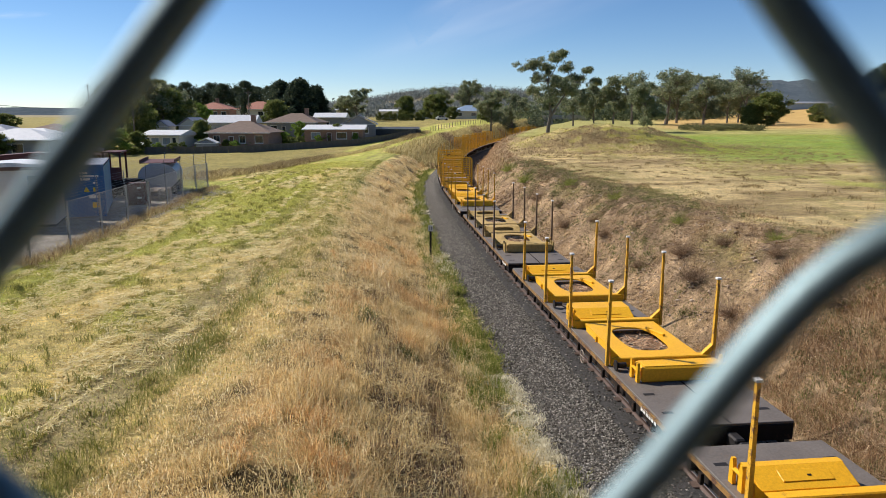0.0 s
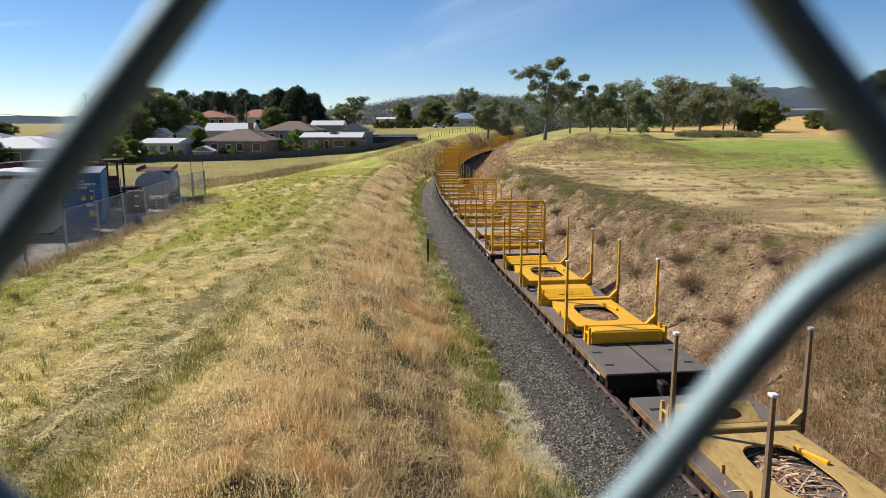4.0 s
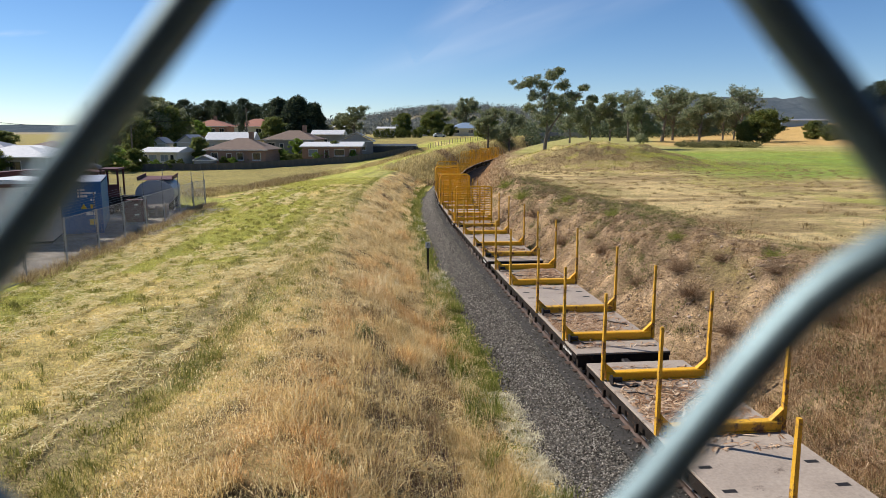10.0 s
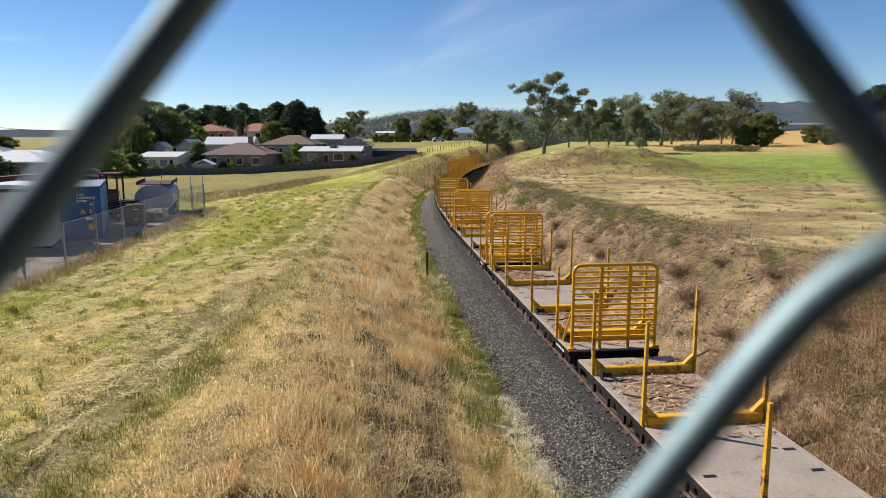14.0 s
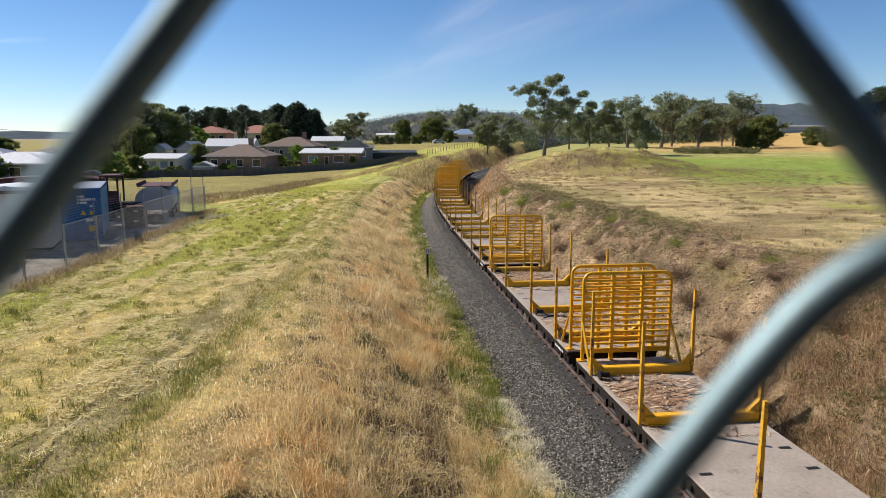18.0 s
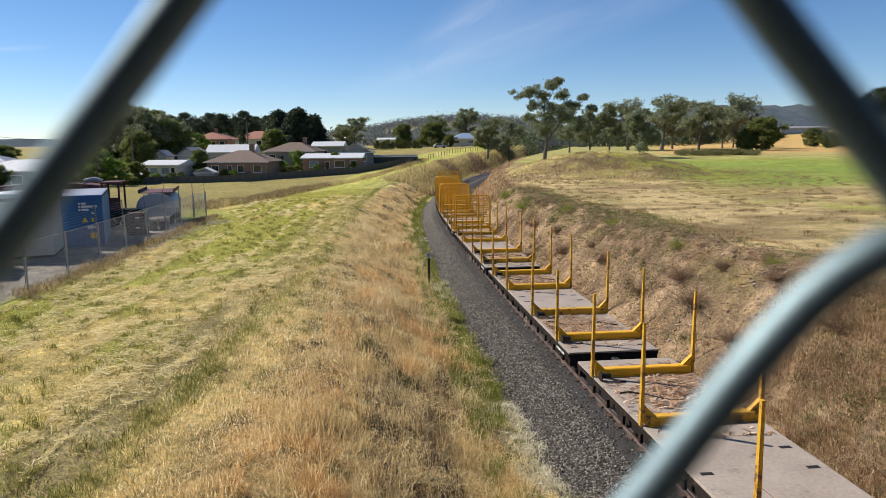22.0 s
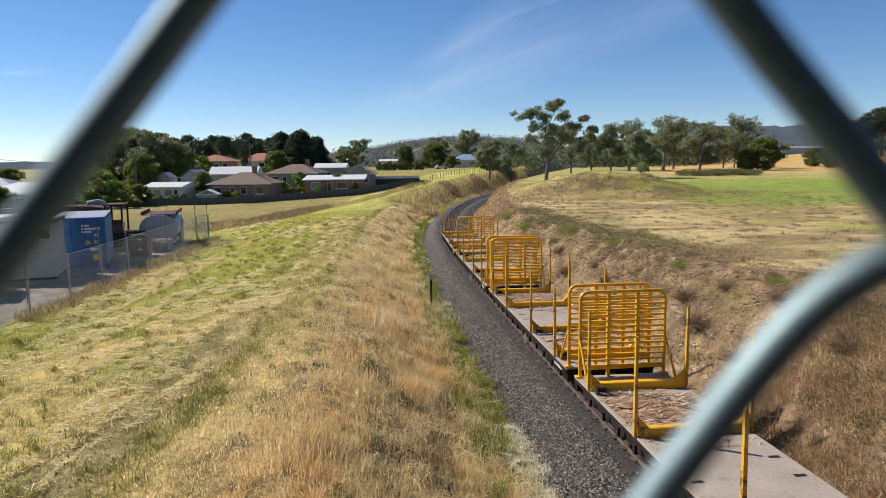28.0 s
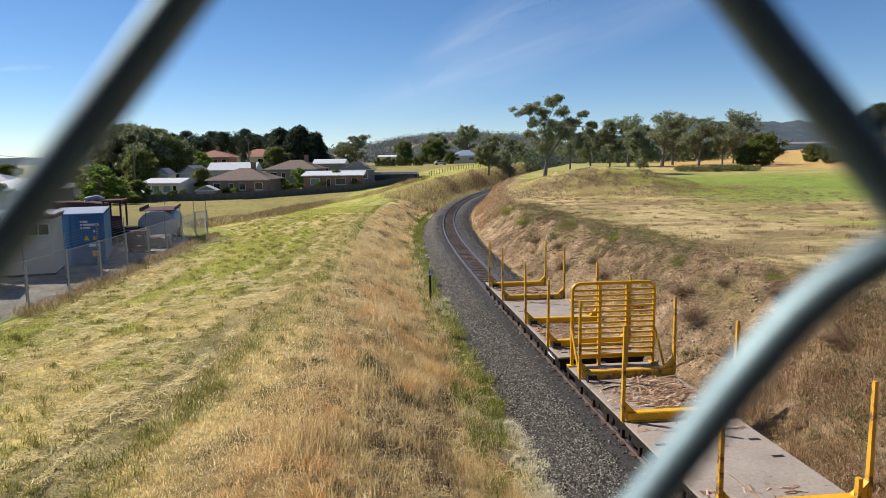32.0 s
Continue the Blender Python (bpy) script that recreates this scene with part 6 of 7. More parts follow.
M_DARKGLASS = surface("window_glass", (0.018, 0.022, 0.027), (0.03, 0.036, 0.042), 0.08, 0, 3, 30, 0.0, 0.001, None, 0.6, None, 0.8)
M_CURTAIN = surface("pale_blind_behind_glass", (0.20, 0.24, 0.27), (0.28, 0.32, 0.35), 0.25, 0, 2, 20, 0.0, 0.001)

FENCE_A, FENCE_B = Vector((-13.3, 19.5, 0)), Vector((-15.9, 47.0, 0))


INSULATOR = Geo().tube([(0, 0, -0.022), (0, 0, 0.022)], 0.03, 6).mesh("insulator", M_STEEL)


def post_with_insulators(p, i, corner=False):
    ob = thing("fence_post", "galvanised steel security fence post with electric-wire insulators", "post", Matrix.Translation(p), "posts of the yard fence")
    part("pole", Geo().tube([(0, 0, -0.3), (0, 0, 1.78)], 0.038 if corner else 0.03, 8), M_STEEL, ob)
    part("upper_rod", Geo().tube([(-0.06, 0, 0.4), (-0.06, 0, 2.45)], 0.016, 6), M_BLACK, ob)
    for k in range(17):
        part("insulator", INSULATOR, M_STEEL, ob, "", pose(-0.06, 0, 0.75 + k * 0.1))
    return ob


d = (FENCE_B - FENCE_A)
n_posts = 10
for i in range(n_posts):
    p = FENCE_A + d * (i / (n_posts - 1))
    post_with_insulators(Vector((p.x, p.y, gz(p.x, p.y))), i, i == n_posts - 1)
back = Vector((-9.0, 2.2, 0))
for i in range(1, 4):
    p = FENCE_B + back * (i / 3)
    post_with_insulators(Vector((p.x, p.y, gz(p.x, p.y))), i)


def wire_panel(name, a, b, pitch=0.085, high=1.72, r=0.003):
    """Chain link between two points: thin crossing wires, joined."""
    L = (b - a).length
    way = (b - a).normalized()
    nrm = Vector((-way.y, way.x, 0))
    V, F_ = [], []
    z0 = lambda s: gz(*(a + way * s).xy) + 0.03
    k = -high
    while k < L:
        for sgn in (1, -1):
            s0, s1 = (k, k + high) if sgn > 0 else (k + high, k)
            q0, q1 = max(0, min(L, s0)), max(0, min(L, s1))
            if abs(q1 - q0) < 0.05:
                continue
            h0, h1 = (q0 - s0) / (s1 - s0) * high, (q1 - s0) / (s1 - s0) * high
            p0, p1 = a + way * q0 + Vector((0, 0, z0(q0) + h0)), a + way * q1 + Vector((0, 0, z0(q1) + h1))
            off = nrm * (0.004 * sgn)
            e = Vector((-(p1 - p0).z, 0, 0))
            side = (p1 - p0).cross(nrm).normalized() * r
            c = len(V)
            V += [p0 + side + off, p0 - side * 0.5 + nrm * r + off, p0 - side * 0.5 - nrm * r + off, p1 + side + off, p1 - side * 0.5 + nrm * r + off, p1 - side * 0.5 - nrm * r + off]
            F_ += [(c, c + 1, c + 4, c + 3), (c + 1, c + 2, c + 5, c + 4), (c + 2, c, c + 3, c + 5)]
        k += pitch * 1.414
    return fast_mesh(name, np.array([tuple(v) for v in V]), np.array(F_), M_STEEL)


panel = thing("security_fence", "galvanised chain-link security fence round the yard", "fence")
part("wire_mesh", wire_panel("wire_mesh", FENCE_A, FENCE_B), M_STEEL, panel)
part("wire_mesh", wire_panel("wire_mesh", FENCE_B, FENCE_B + back, 0.1), M_STEEL, panel)
for z in (0.06, 1.74):
    pts = []
    for i in range(10):
        p = FENCE_A + d * (i / 9)
        pts.append((p.x, p.y, gz(p.x, p.y) + z))
    part("rail_wire", Geo().tube(pts, 0.012, 5), M_STEEL, panel)
for k in range(6):
    pts = []
    for i in range(10):
        p = FENCE_A + d * (i / 9)
        pts.append((p.x - 0.07, p.y, gz(p.x, p.y) + 1.86 + 0.1 * k))
    part("electric_wire", Geo().tube(pts, 0.0035, 4), M_STEEL, panel)

YARD_Z = 1.5
TURN = 20.5
YM = pose(-16.6, 34.2, YARD_Z + 0.05, 0, 0, 22.6)      # near end of the container, its corner by the fence


def corrugated(x, y0, y1, z0, z1, out, step=0.28, deep=0.04):
    g, k, pts = Geo(), y0, []
    while k < y1 - 1e-6:
        for f_, o in ((0, 0), (0.25, 0), (0.5, 1), (0.75, 1)):
            pts.append((x - out * deep * (1 - o), k + f_ * step))
        k += step
    pts.append((x - out * deep, y1))
    v = [(px, py, z) for z in (z0, z1) for px, py in pts]
    m_ = len(pts)
    return g.add(v, [(i, i + 1, m_ + i + 1, m_ + i) for i in range(m_ - 1)])


cont = thing("shipping_container", "blue steel shipping container with white markings in the yard", "container", YM)
part("side_wall", corrugated(0.0, 0.1, 5.96, 0.16, 2.46, 1), M_BLUE_PALE, cont, "chalky pale blue corrugated side")
part("side_wall", corrugated(-2.44, 0.1, 5.96, 0.16, 2.46, -1), M_BLUE_PALE, cont)
for nm, a, b in (("door_leaf", -2.34, -1.225), ("door_leaf", -1.215, -0.1)):
    part(nm, Geo().box(a, b, 0.03, 0.08, 0.16, 2.46, None, 0.01), M_BLUE, cont)
part("end_wall", Geo().box(-2.34, -0.1, 5.96, 6.0, 0.16, 2.46), M_BLUE, cont)
for x in (-2.44, -0.12):
    for y in (0.0, 5.94):
        part("corner_post", Geo().box(x, x + 0.12, y, y + 0.12, 0.0, 2.59, None, 0.01), M_BLUE, cont)
for y in (0.0, 5.98):
    part("end_rail", Geo().box(-2.32, -0.12, y, y + 0.08, 2.47, 2.585), M_BLUE, cont)
    part("end_rail", Geo().box(-2.32, -0.12, y, y + 0.08, 0.02, 0.15), M_BLUE, cont)
part("roof", Geo().box(-2.43, -0.01, 0.1, 5.96, 2.54, 2.6, None, 0.01), M_TANK, cont, "pale dusty grey roof")
part("floor_frame", Geo().box(-2.42, -0.02, 0.12, 5.94, 0.02, 0.15), M_SILL, cont)
for x in (-2.05, -1.5, -0.95, -0.4):
    part("lock_rod", Geo().tube([(x, 0.0, 0.12), (x, 0.0, 2.5)], 0.018, 6), M_BLUE, cont)
for i, (x0, x1, z) in enumerate(((-1.05, -0.72, 2.2), (-1.05, -0.25, 2.05), (-1.05, -0.62, 1.9), (-0.5, -0.36, 1.72))):
    part("marking", Geo().box(x0, x1, 0.018, 0.026, z - 0.05, z + 0.05), M_WHITE, cont, "white stencilled marking bar")
part("warning_triangle", Geo().prism([(-0.95, 1.3), (-0.67, 1.3), (-0.81, 1.54)], 0.015, 0.026, "y"), M_SIGN_Y, cont, "yellow warning triangle")
part("label_plate", Geo().box(-0.52, -0.38, 0.015, 0.026, 1.3, 1.5), M_SIGN_Y, cont, "small yellow label")
part("label_plate", Geo().box(-0.72, -0.3, 0.015, 0.026, 0.98, 1.12), M_WHITE, cont, "small white label")
part("label_plate", Geo().box(-0.60, -0.28, 0.015, 0.026, 0.5, 0.78), M_SIGN_Y, cont, "square yellow label")

HUT = pose(-17.0, 30.4, YARD_Z + 0.02, 0, 0, TURN) @ Matrix.Diagonal((1, 1, 1.2, 1))
hut = thing("site_hut", "beige portable site hut with a white roof and brown trim", "hut", HUT)
part("wall", Geo().box(-3.2, 0.0, 0.0, 0.06, 0.25, 2.25), M_BEIGE, hut)
part("wall", Geo().box(-0.06, 0.0, 0.065, 2.7, 0.25, 2.25), M_BEIGE, hut)
part("wall", Geo().box(-3.2, -3.14, 0.065, 2.7, 0.25, 2.25), M_BEIGE, hut)
part("wall", Geo().box(-3.13, -0.065, 2.64, 2.7, 0.25, 2.25), M_BEIGE, hut)
part("fascia", Geo().box(-3.28, 0.08, -0.08, -0.005, 2.22, 2.34).box(0.005, 0.08, 0.0, 2.78, 2.22, 2.34), M_BROWN, hut, "brown fascia board")
part("roof", Geo().prism([(-3.32, 2.345), (0.12, 2.345), (0.12, 2.39), (-1.6, 2.5), (-3.32, 2.39)], -0.12, 2.82, "y"), M_ROOFWHITE, hut, "white sheet roof")
part("floor_frame", Geo().box(-3.15, -0.05, 0.06, 2.6, 0.10, 0.245), M_SILL, hut)
win = part("window", Geo().box(-0.98, -0.12, -0.025, -0.001, 1.62, 2.06), M_WHITE, hut, "white-framed sliding window")
for x0 in (-0.94, -0.53):
    part("pane", Geo().box(x0, x0 + 0.37, -0.032, -0.027, 1.66, 2.02), M_DARKGLASS, win)

HUT2 = pose(-17.9, 26.3, YARD_Z + 0.02, 0, 0, TURN)
hut2 = thing("site_hut", "low pale grey portable hut on short legs in the yard", "hut", HUT2)
part("body", Geo().box(-4.2, 0.0, 0.0, 2.3, 0.35, 2.35, None, 0.02), M_ROOFWHITE, hut2)
part("roof", Geo().prism([(-4.3, 2.355), (0.1, 2.355), (0.1, 2.40), (-2.1, 2.5), (-4.3, 2.40)], -0.1, 2.4, "y"), M_STEEL, hut2)
for x in (-4.1, -0.15):
    for y in (0.1, 2.1):
        part("leg", Geo().box(x, x + 0.12, y, y + 0.12, -0.02, 0.349), M_SILL, hut2)

# an old maroon crane body parked behind the container
old = thing("old_machine", "rusty maroon steel machine body with an open cab frame", "machine", pose(-20.6, 41.4, YARD_Z, 0, 0, 14))
part("body", Geo().prism([(-6.6, 1.2), (0.38, 1.2), (0.38, 2.68), (-0.6, 2.8), (-3.4, 2.85), (-6.6, 2.6)], 0.0, 1.9, "y"), M_MAROON, old)
part("chassis", Geo().box(-6.6, 2.6, 0.25, 1.65, 0.62, 1.195, None, 0.03), M_SILL, old)
part("cab_roof", Geo().box(0.4, 1.5, 0.0, 1.9, 2.78, 2.88, None, 0.02), M_MAROON, old)
for x in (0.45, 1.35):
    for y in (0.02, 1.78):
        part("cab_post", Geo().box(x, x + 0.1, y, y + 0.1, 1.2, 2.78), M_MAROON, old)
part("cab_panel", Geo().box(0.56, 1.34, 0.03, 0.08, 1.2, 1.95), M_MAROON, old)
part("air_cleaner", Geo().tube([(-0.5, 0.5, 2.72), (-0.5, 0.5, 2.95), (0.1, 0.5, 3.05), (0.45, 0.5, 2.9)], 0.14, 8), M_STEEL, old)
for x in (-5.6, -4.2, 0.6, 1.9):
    for y in (0.0, 1.6):
        part("wheel", Geo().tube([(x, y, 0.5), (x, y + 0.3, 0.5)], 0.5, 18), M_BLACK, old)
seat = thing("work_cabinet", "dark maroon steel cabinet with two white handles", "cabinet", pose(-16.9, 38.4, YARD_Z, 0, 0, 8))
part("body", Geo().box(-0.5, 0.5, 0, 0.7, 0.02, 1.35, None, 0.02), M_MAROON, seat)
for z in (0.5, 1.05):
    part("handle", Geo().box(0.0, 0.22, -0.02, -0.002, z, z + 0.07), M_WHITE, seat, "white handle")

tank = thing("tank_trailer", "dull aluminium tank trailer with a dark red top rail", "trailer", pose(-17.6, 43.0, YARD_Z, 0, 0, 16))
prof = [(1.12 * math.copysign(abs(math.cos(a)) ** 0.85, math.cos(a)), 1.28 + 0.82 * math.sin(a)) for a in [k * math.tau / 28 for k in range(28)]]
part("tank", Geo().prism(prof, 0.0, 4.6, "y"), M_TANK, tank)
part("end_flange", Geo().prism([(p[0] * 0.9, 1.28 + (p[1] - 1.28) * 0.9) for p in prof], -0.08, -0.002, "y"), M_TANK, tank)
part("top_rail", Geo().box(-1.0, 1.05, 0.2, 4.4, 2.102, 2.14).box(1.0, 1.05, 0.2, 4.4, 2.145, 2.32).box(-1.0, -0.95, 0.2, 4.4, 2.145, 2.32), M_MAROON, tank, "dark red walkway rail")
part("chassis", Geo().box(-0.9, 0.9, 0.1, 4.5, 0.35, 0.455), M_SILL, tank)
for y in (0.9, 3.6):
    for s in (-1, 1):
        part("wheel", Geo().tube([(s * 0.7, y, 0.42), (s * 1.0, y, 0.42)], 0.42, 18), M_BLACK, tank)
pal = thing("pallet_stack", "grey timber pallets stacked on the yard gravel", "pallet", pose(-16.6, 40.6, YARD_Z, 0, 0, 14))
for k in range(5):
    z = 0.03 + k * 0.16
    one_pallet = part("pallet", Geo().box(-0.55, 0.55, 0, 1.1, z, z + 0.03), M_DECK, pal)
    for x in (-0.5, 0.0, 0.5):
        part("bearer", Geo().box(x - 0.05, x + 0.05, 0, 1.1, z + 0.031, z + 0.12), M_DECK, one_pallet)
    for y in (0.0, 0.45, 0.9):
        part("board", Geo().box(-0.55, 0.55, y, y + 0.2, z + 0.121, z + 0.142), M_DECK, one_pallet)

# distance post beside the line
px_, py_ = -0.78, 34.4
km = thing("distance_post", "slim black post with a small white number plate beside the line", "post", pose(px_, py_, gz(px_, py_) - 0.05, 0, 0, 4))
part("pole", Geo().box(-0.05, 0.05, -0.03, 0.03, -0.2, 1.72, None, 0.008), M_BLACK, km)
pl = part("plate", Geo().box(-0.12, 0.12, -0.05, -0.032, 1.48, 1.78, None, 0.004), M_WHITE, km, "white plate with a dark mark")
part("mark", Geo().box(-0.05, -0.02, -0.056, -0.051, 1.56, 1.72).box(0.02, 0.06, -0.056, -0.051, 1.68, 1.71).box(0.035, 0.06, -0.056, -0.051, 1.56, 1.678), M_BLACK, pl)

# ---------- houses ----------
M_BRICK = surface("red_brown_brick", (0.24, 0.145, 0.105), (0.34, 0.215, 0.155), 0.9, 0, 1.0, 9, 0.2, 0.01, None, 0.6, (1, 1, 3))
M_CREAM = surface("cream_weatherboard", (0.52, 0.49, 0.40), (0.62, 0.59, 0.50), 0.7, 0, 0.8, 7, 0.15, 0.01, None, 0.6, (0.2, 0.2, 6))
M_GREYWALL = surface("grey_render", (0.20, 0.20, 0.20), (0.28, 0.28, 0.27), 0.85, 0, 1.0, 9, 0.1, 0.01)
M_TILE_R = surface("terracotta_tiles", (0.25, 0.10, 0.065), (0.36, 0.155, 0.10), 0.85, 0, 0.8, 6, 0.4, 0.03, None, 0.6, (2, 2, 8))
M_TILE_B = surface("weathered_brown_tiles", (0.13, 0.09, 0.066), (0.21, 0.15, 0.112), 0.9, 0, 0.8, 6, 0.4, 0.03, (0.10, 0.085, 0.07), 0.6, (2, 2, 8))
M_IRON_G = surface("grey_iron_roof", (0.22, 0.23, 0.25), (0.32, 0.33, 0.35), 0.5, 0.2, 0.7, 7, 0.1, 0.01)
M_IRON_B = surface("blue_grey_iron_roof", (0.24, 0.33, 0.44), (0.32, 0.42, 0.53), 0.5, 0.2, 0.7, 7, 0.1, 0.01)
M_IRON_D = surface("charcoal_iron_roof", (0.035, 0.037, 0.042), (0.06, 0.063, 0.07), 0.6, 0.1, 0.7, 7, 0.1, 0.01)
M_PALING = surface("weathered_paling", (0.075, 0.067, 0.060), (0.13, 0.12, 0.105), 0.95, 0, 0.6, 6, 0.3, 0.01, None, 0.6, (5, 5, 0.4))


def pierced(x0, x1, z0, z1, holes, thick):
    """One wall with rectangular openings through it, its front at y = 0."""
    xs = sorted({x0, x1, *(h[0] for h in holes), *(h[1] for h in holes)})
    zs = sorted({z0, z1, *(max(z0, h[2]) for h in holes), *(min(z1, h[3]) for h in holes)})
    nx, nz = len(xs), len(zs)

    def full(i, k):
        if not (0 <= i < nx - 1 and 0 <= k < nz - 1):
            return False
        cx, cz = (xs[i] + xs[i + 1]) / 2, (zs[k] + zs[k + 1]) / 2
        return not any(h[0] < cx < h[1] and h[2] < cz < h[3] for h in holes)
    at = lambda i, k, b: (b * nx + i) * nz + k
    faces = []
    for i in range(nx - 1):
        for k in range(nz - 1):
            if full(i, k):
                faces += [(at(i, k, 0), at(i + 1, k, 0), at(i + 1, k + 1, 0), at(i, k + 1, 0)), (at(i, k, 1), at(i, k + 1, 1), at(i + 1, k + 1, 1), at(i + 1, k, 1))]
                for di, dk, p, q in ((-1, 0, (i, k), (i, k + 1)), (1, 0, (i + 1, k), (i + 1, k + 1)), (0, -1, (i, k), (i + 1, k)), (0, 1, (i, k + 1), (i + 1, k + 1))):
                    if not full(i + di, k + dk):
                        faces.append((at(*p, 0), at(*q, 0), at(*q, 1), at(*p, 1)))
    return Geo().add([(x, b * thick, z) for b in (0, 1) for x in xs for z in zs], faces)


def house(label, b, d, w, dep, wall_h, rise, roof_kind, wall, roof, turn=0.0, openings=(), chimney=None, base=None, dz=0.0, eave=0.5):
    """A house of one storey: openings are (x from the left end, width, sill, height, kind) on the front."""
    x, y = b * d, d
    z = gz(x, y) - 0.1 + dz
    ob = thing("house", label, "house", pose(x, y, z, 0, 0, turn), "houses beyond the paddock")
    hw = w / 2
    # the front wall, cut round its openings
    cuts = sorted(openings)
    g = pierced(-hw, hw, -0.6, wall_h, [(-hw + ox, -hw + ox + ow, sill, sill + oh) for ox, ow, sill, oh, kind in cuts], 0.22)
    part("front_wall", g, wall, ob)
    part("side_wall", Geo().box(-hw, -hw + 0.22, 0.225, dep - 0.225, -0.6, wall_h), wall, ob)
    part("side_wall", Geo().box(hw - 0.22, hw, 0.225, dep - 0.225, -0.6, wall_h), wall, ob)
    part("back_wall", Geo().box(-hw, hw, dep - 0.22, dep, -0.6, wall_h), wall, ob)
    e, t = eave, 0.14
    if roof_kind == "hip":
        rx = max(0.2, hw - dep / 2)
        lo = [(-hw - e, -e), (hw + e, -e), (hw + e, dep + e), (-hw - e, dep + e)]
        v = [(*p, wall_h) for p in lo] + [(*p, wall_h + t) for p in lo] + [(-rx, dep / 2, wall_h + rise), (rx, dep / 2, wall_h + rise)]
        part("roof", Geo().add(v, [(0, 3, 2, 1), (0, 1, 5, 4), (1, 2, 6, 5), (2, 3, 7, 6), (3, 0, 4, 7), (4, 5, 9, 8), (5, 6, 9), (6, 7, 8, 9), (7, 4, 8)]), roof, ob, smooth=None)
    elif roof_kind == "gable_x":
        part("roof", Geo().prism([(-e, wall_h), (dep + e, wall_h), (dep + e, wall_h + t), (dep / 2, wall_h + rise), (-e, wall_h + t)], -hw - e, hw + e, "x"), roof, ob, smooth=None)
    elif roof_kind == "gable_y":
        part("gable", Geo().prism([(-hw, wall_h), (hw, wall_h), (0, wall_h + rise - 0.15)], 0.0, 0.2, "y"), wall, ob, smooth=None)
        for s in (-1, 1):
            part("roof", Geo().prism([(s * (hw + e), wall_h - 0.02), (s * (hw + e), wall_h + t - 0.02), (s * 0.001, wall_h + rise + t), (s * 0.001, wall_h + rise)], -e, dep + e, "y"), roof, ob, smooth=None)
    else:
        part("roof", Geo().prism([(-e, wall_h), (dep + e, wall_h), (dep + e, wall_h + rise), (-e, wall_h + t)], -hw - e, hw + e, "x"), roof, ob, smooth=None)
    part("gutter", Geo().box(-hw - e, hw + e, -e - 0.10, -e - 0.004, wall_h - 0.02, wall_h + 0.12), M_WHITE, ob, "pale gutter")
    for ox, ow, sill, oh, kind in cuts:
        a = -hw + ox
        nm = "door" if kind == "door" else "window"
        wn_ = part(nm, Geo().box(a, a + 0.09, 0.03, 0.12, sill, sill + oh).box(a + ow - 0.09, a + ow, 0.03, 0.12, sill, sill + oh).box(a + 0.09, a + ow - 0.09, 0.03, 0.12, sill, sill + 0.09).box(a + 0.09, a + ow - 0.09, 0.03, 0.12, sill + oh - 0.09, sill + oh), M_WHITE, ob)
        n_ = 1 if ow < 1.1 else (2 if ow < 2.2 else 3)
        s_ = (ow - 0.18) / n_
        for q in range(n_):
            part("pane", Geo().box(a + 0.09 + q * s_ + 0.03, a + 0.09 + (q + 1) * s_ - 0.03, 0.06, 0.09, sill + 0.09, sill + oh - 0.09), M_BROWN if kind == "door" else (M_CURTAIN if kind == "blind" else M_DARKGLASS), wn_)
        if sill > 0.3:
            part("sill", Geo().box(a - 0.05, a + ow + 0.05, -0.06, 0.0, sill - 0.08, sill - 0.004), M_WHITE, wn_)
    if base:
        part("plinth", Geo().box(-hw - 0.03, hw + 0.03, -0.035, -0.004, -0.6, base), M_BRICK, ob, "dark brick base course")
    if chimney is not None:
        part("chimney", Geo().box(chimney - 0.4, chimney + 0.4, dep / 2 - 0.3, dep / 2 + 0.3, wall_h + rise * 0.5, wall_h + rise + 0.9).box(chimney - 0.46, chimney + 0.46, dep / 2 - 0.36, dep / 2 + 0.36, wall_h + rise + 0.905, wall_h + rise + 1.05), M_BRICK, ob)
    return ob


W = "window"
house("cream weatherboard house with wide windows and a pale low roof", -0.400, 121, 6.2, 7, 2.55, 0.9, "gable_x", M_CREAM, M_ROOFWHITE, -4, [(0.3, 0.8, 1.0, 1.25, W), (1.2, 1.5, 1.0, 1.25, "blind"), (3.2, 1.5, 1.0, 1.25, "blind"), (4.9, 0.8, 1.0, 1.25, W)], None, 0.7)
house("small cream gabled outbuilding behind the weatherboard house", -0.400, 134, 2.6, 4, 2.6, 1.1, "gable_y", M_CREAM, M_IRON_G, 0, [(0.6, 1.4, 0.1, 1.9, W)], None, None, 0.6, 0.2)
house("cream gabled garage with a dark doorway", -0.361, 136, 3.9, 5, 2.7, 1.4, "gable_y", M_CREAM, M_IRON_G, -8, [(1.4, 1.3, 0.05, 1.9, "door")], None, None, 0.6, 0.25)
house("low grey garden shed with a gabled roof", -0.338, 119, 3.2, 3, 1.5, 0.8, "gable_y", M_IRON_G, M_ROOFWHITE, 8, [], None, None, 0, 0.2)
house("red brick house with a weathered brown hipped roof", -0.292, 124, 10.6, 8.5, 2.6, 2.1, "hip", M_BRICK, M_TILE_B, -3, [(0.8, 1.3, 0.9, 1.3, W), (3.6, 0.9, 0.0, 2.1, "door"), (5.4, 1.2, 0.9, 1.3, W), (8.2, 1.5, 0.9, 1.3, W)], 1.5, None, 0.2)
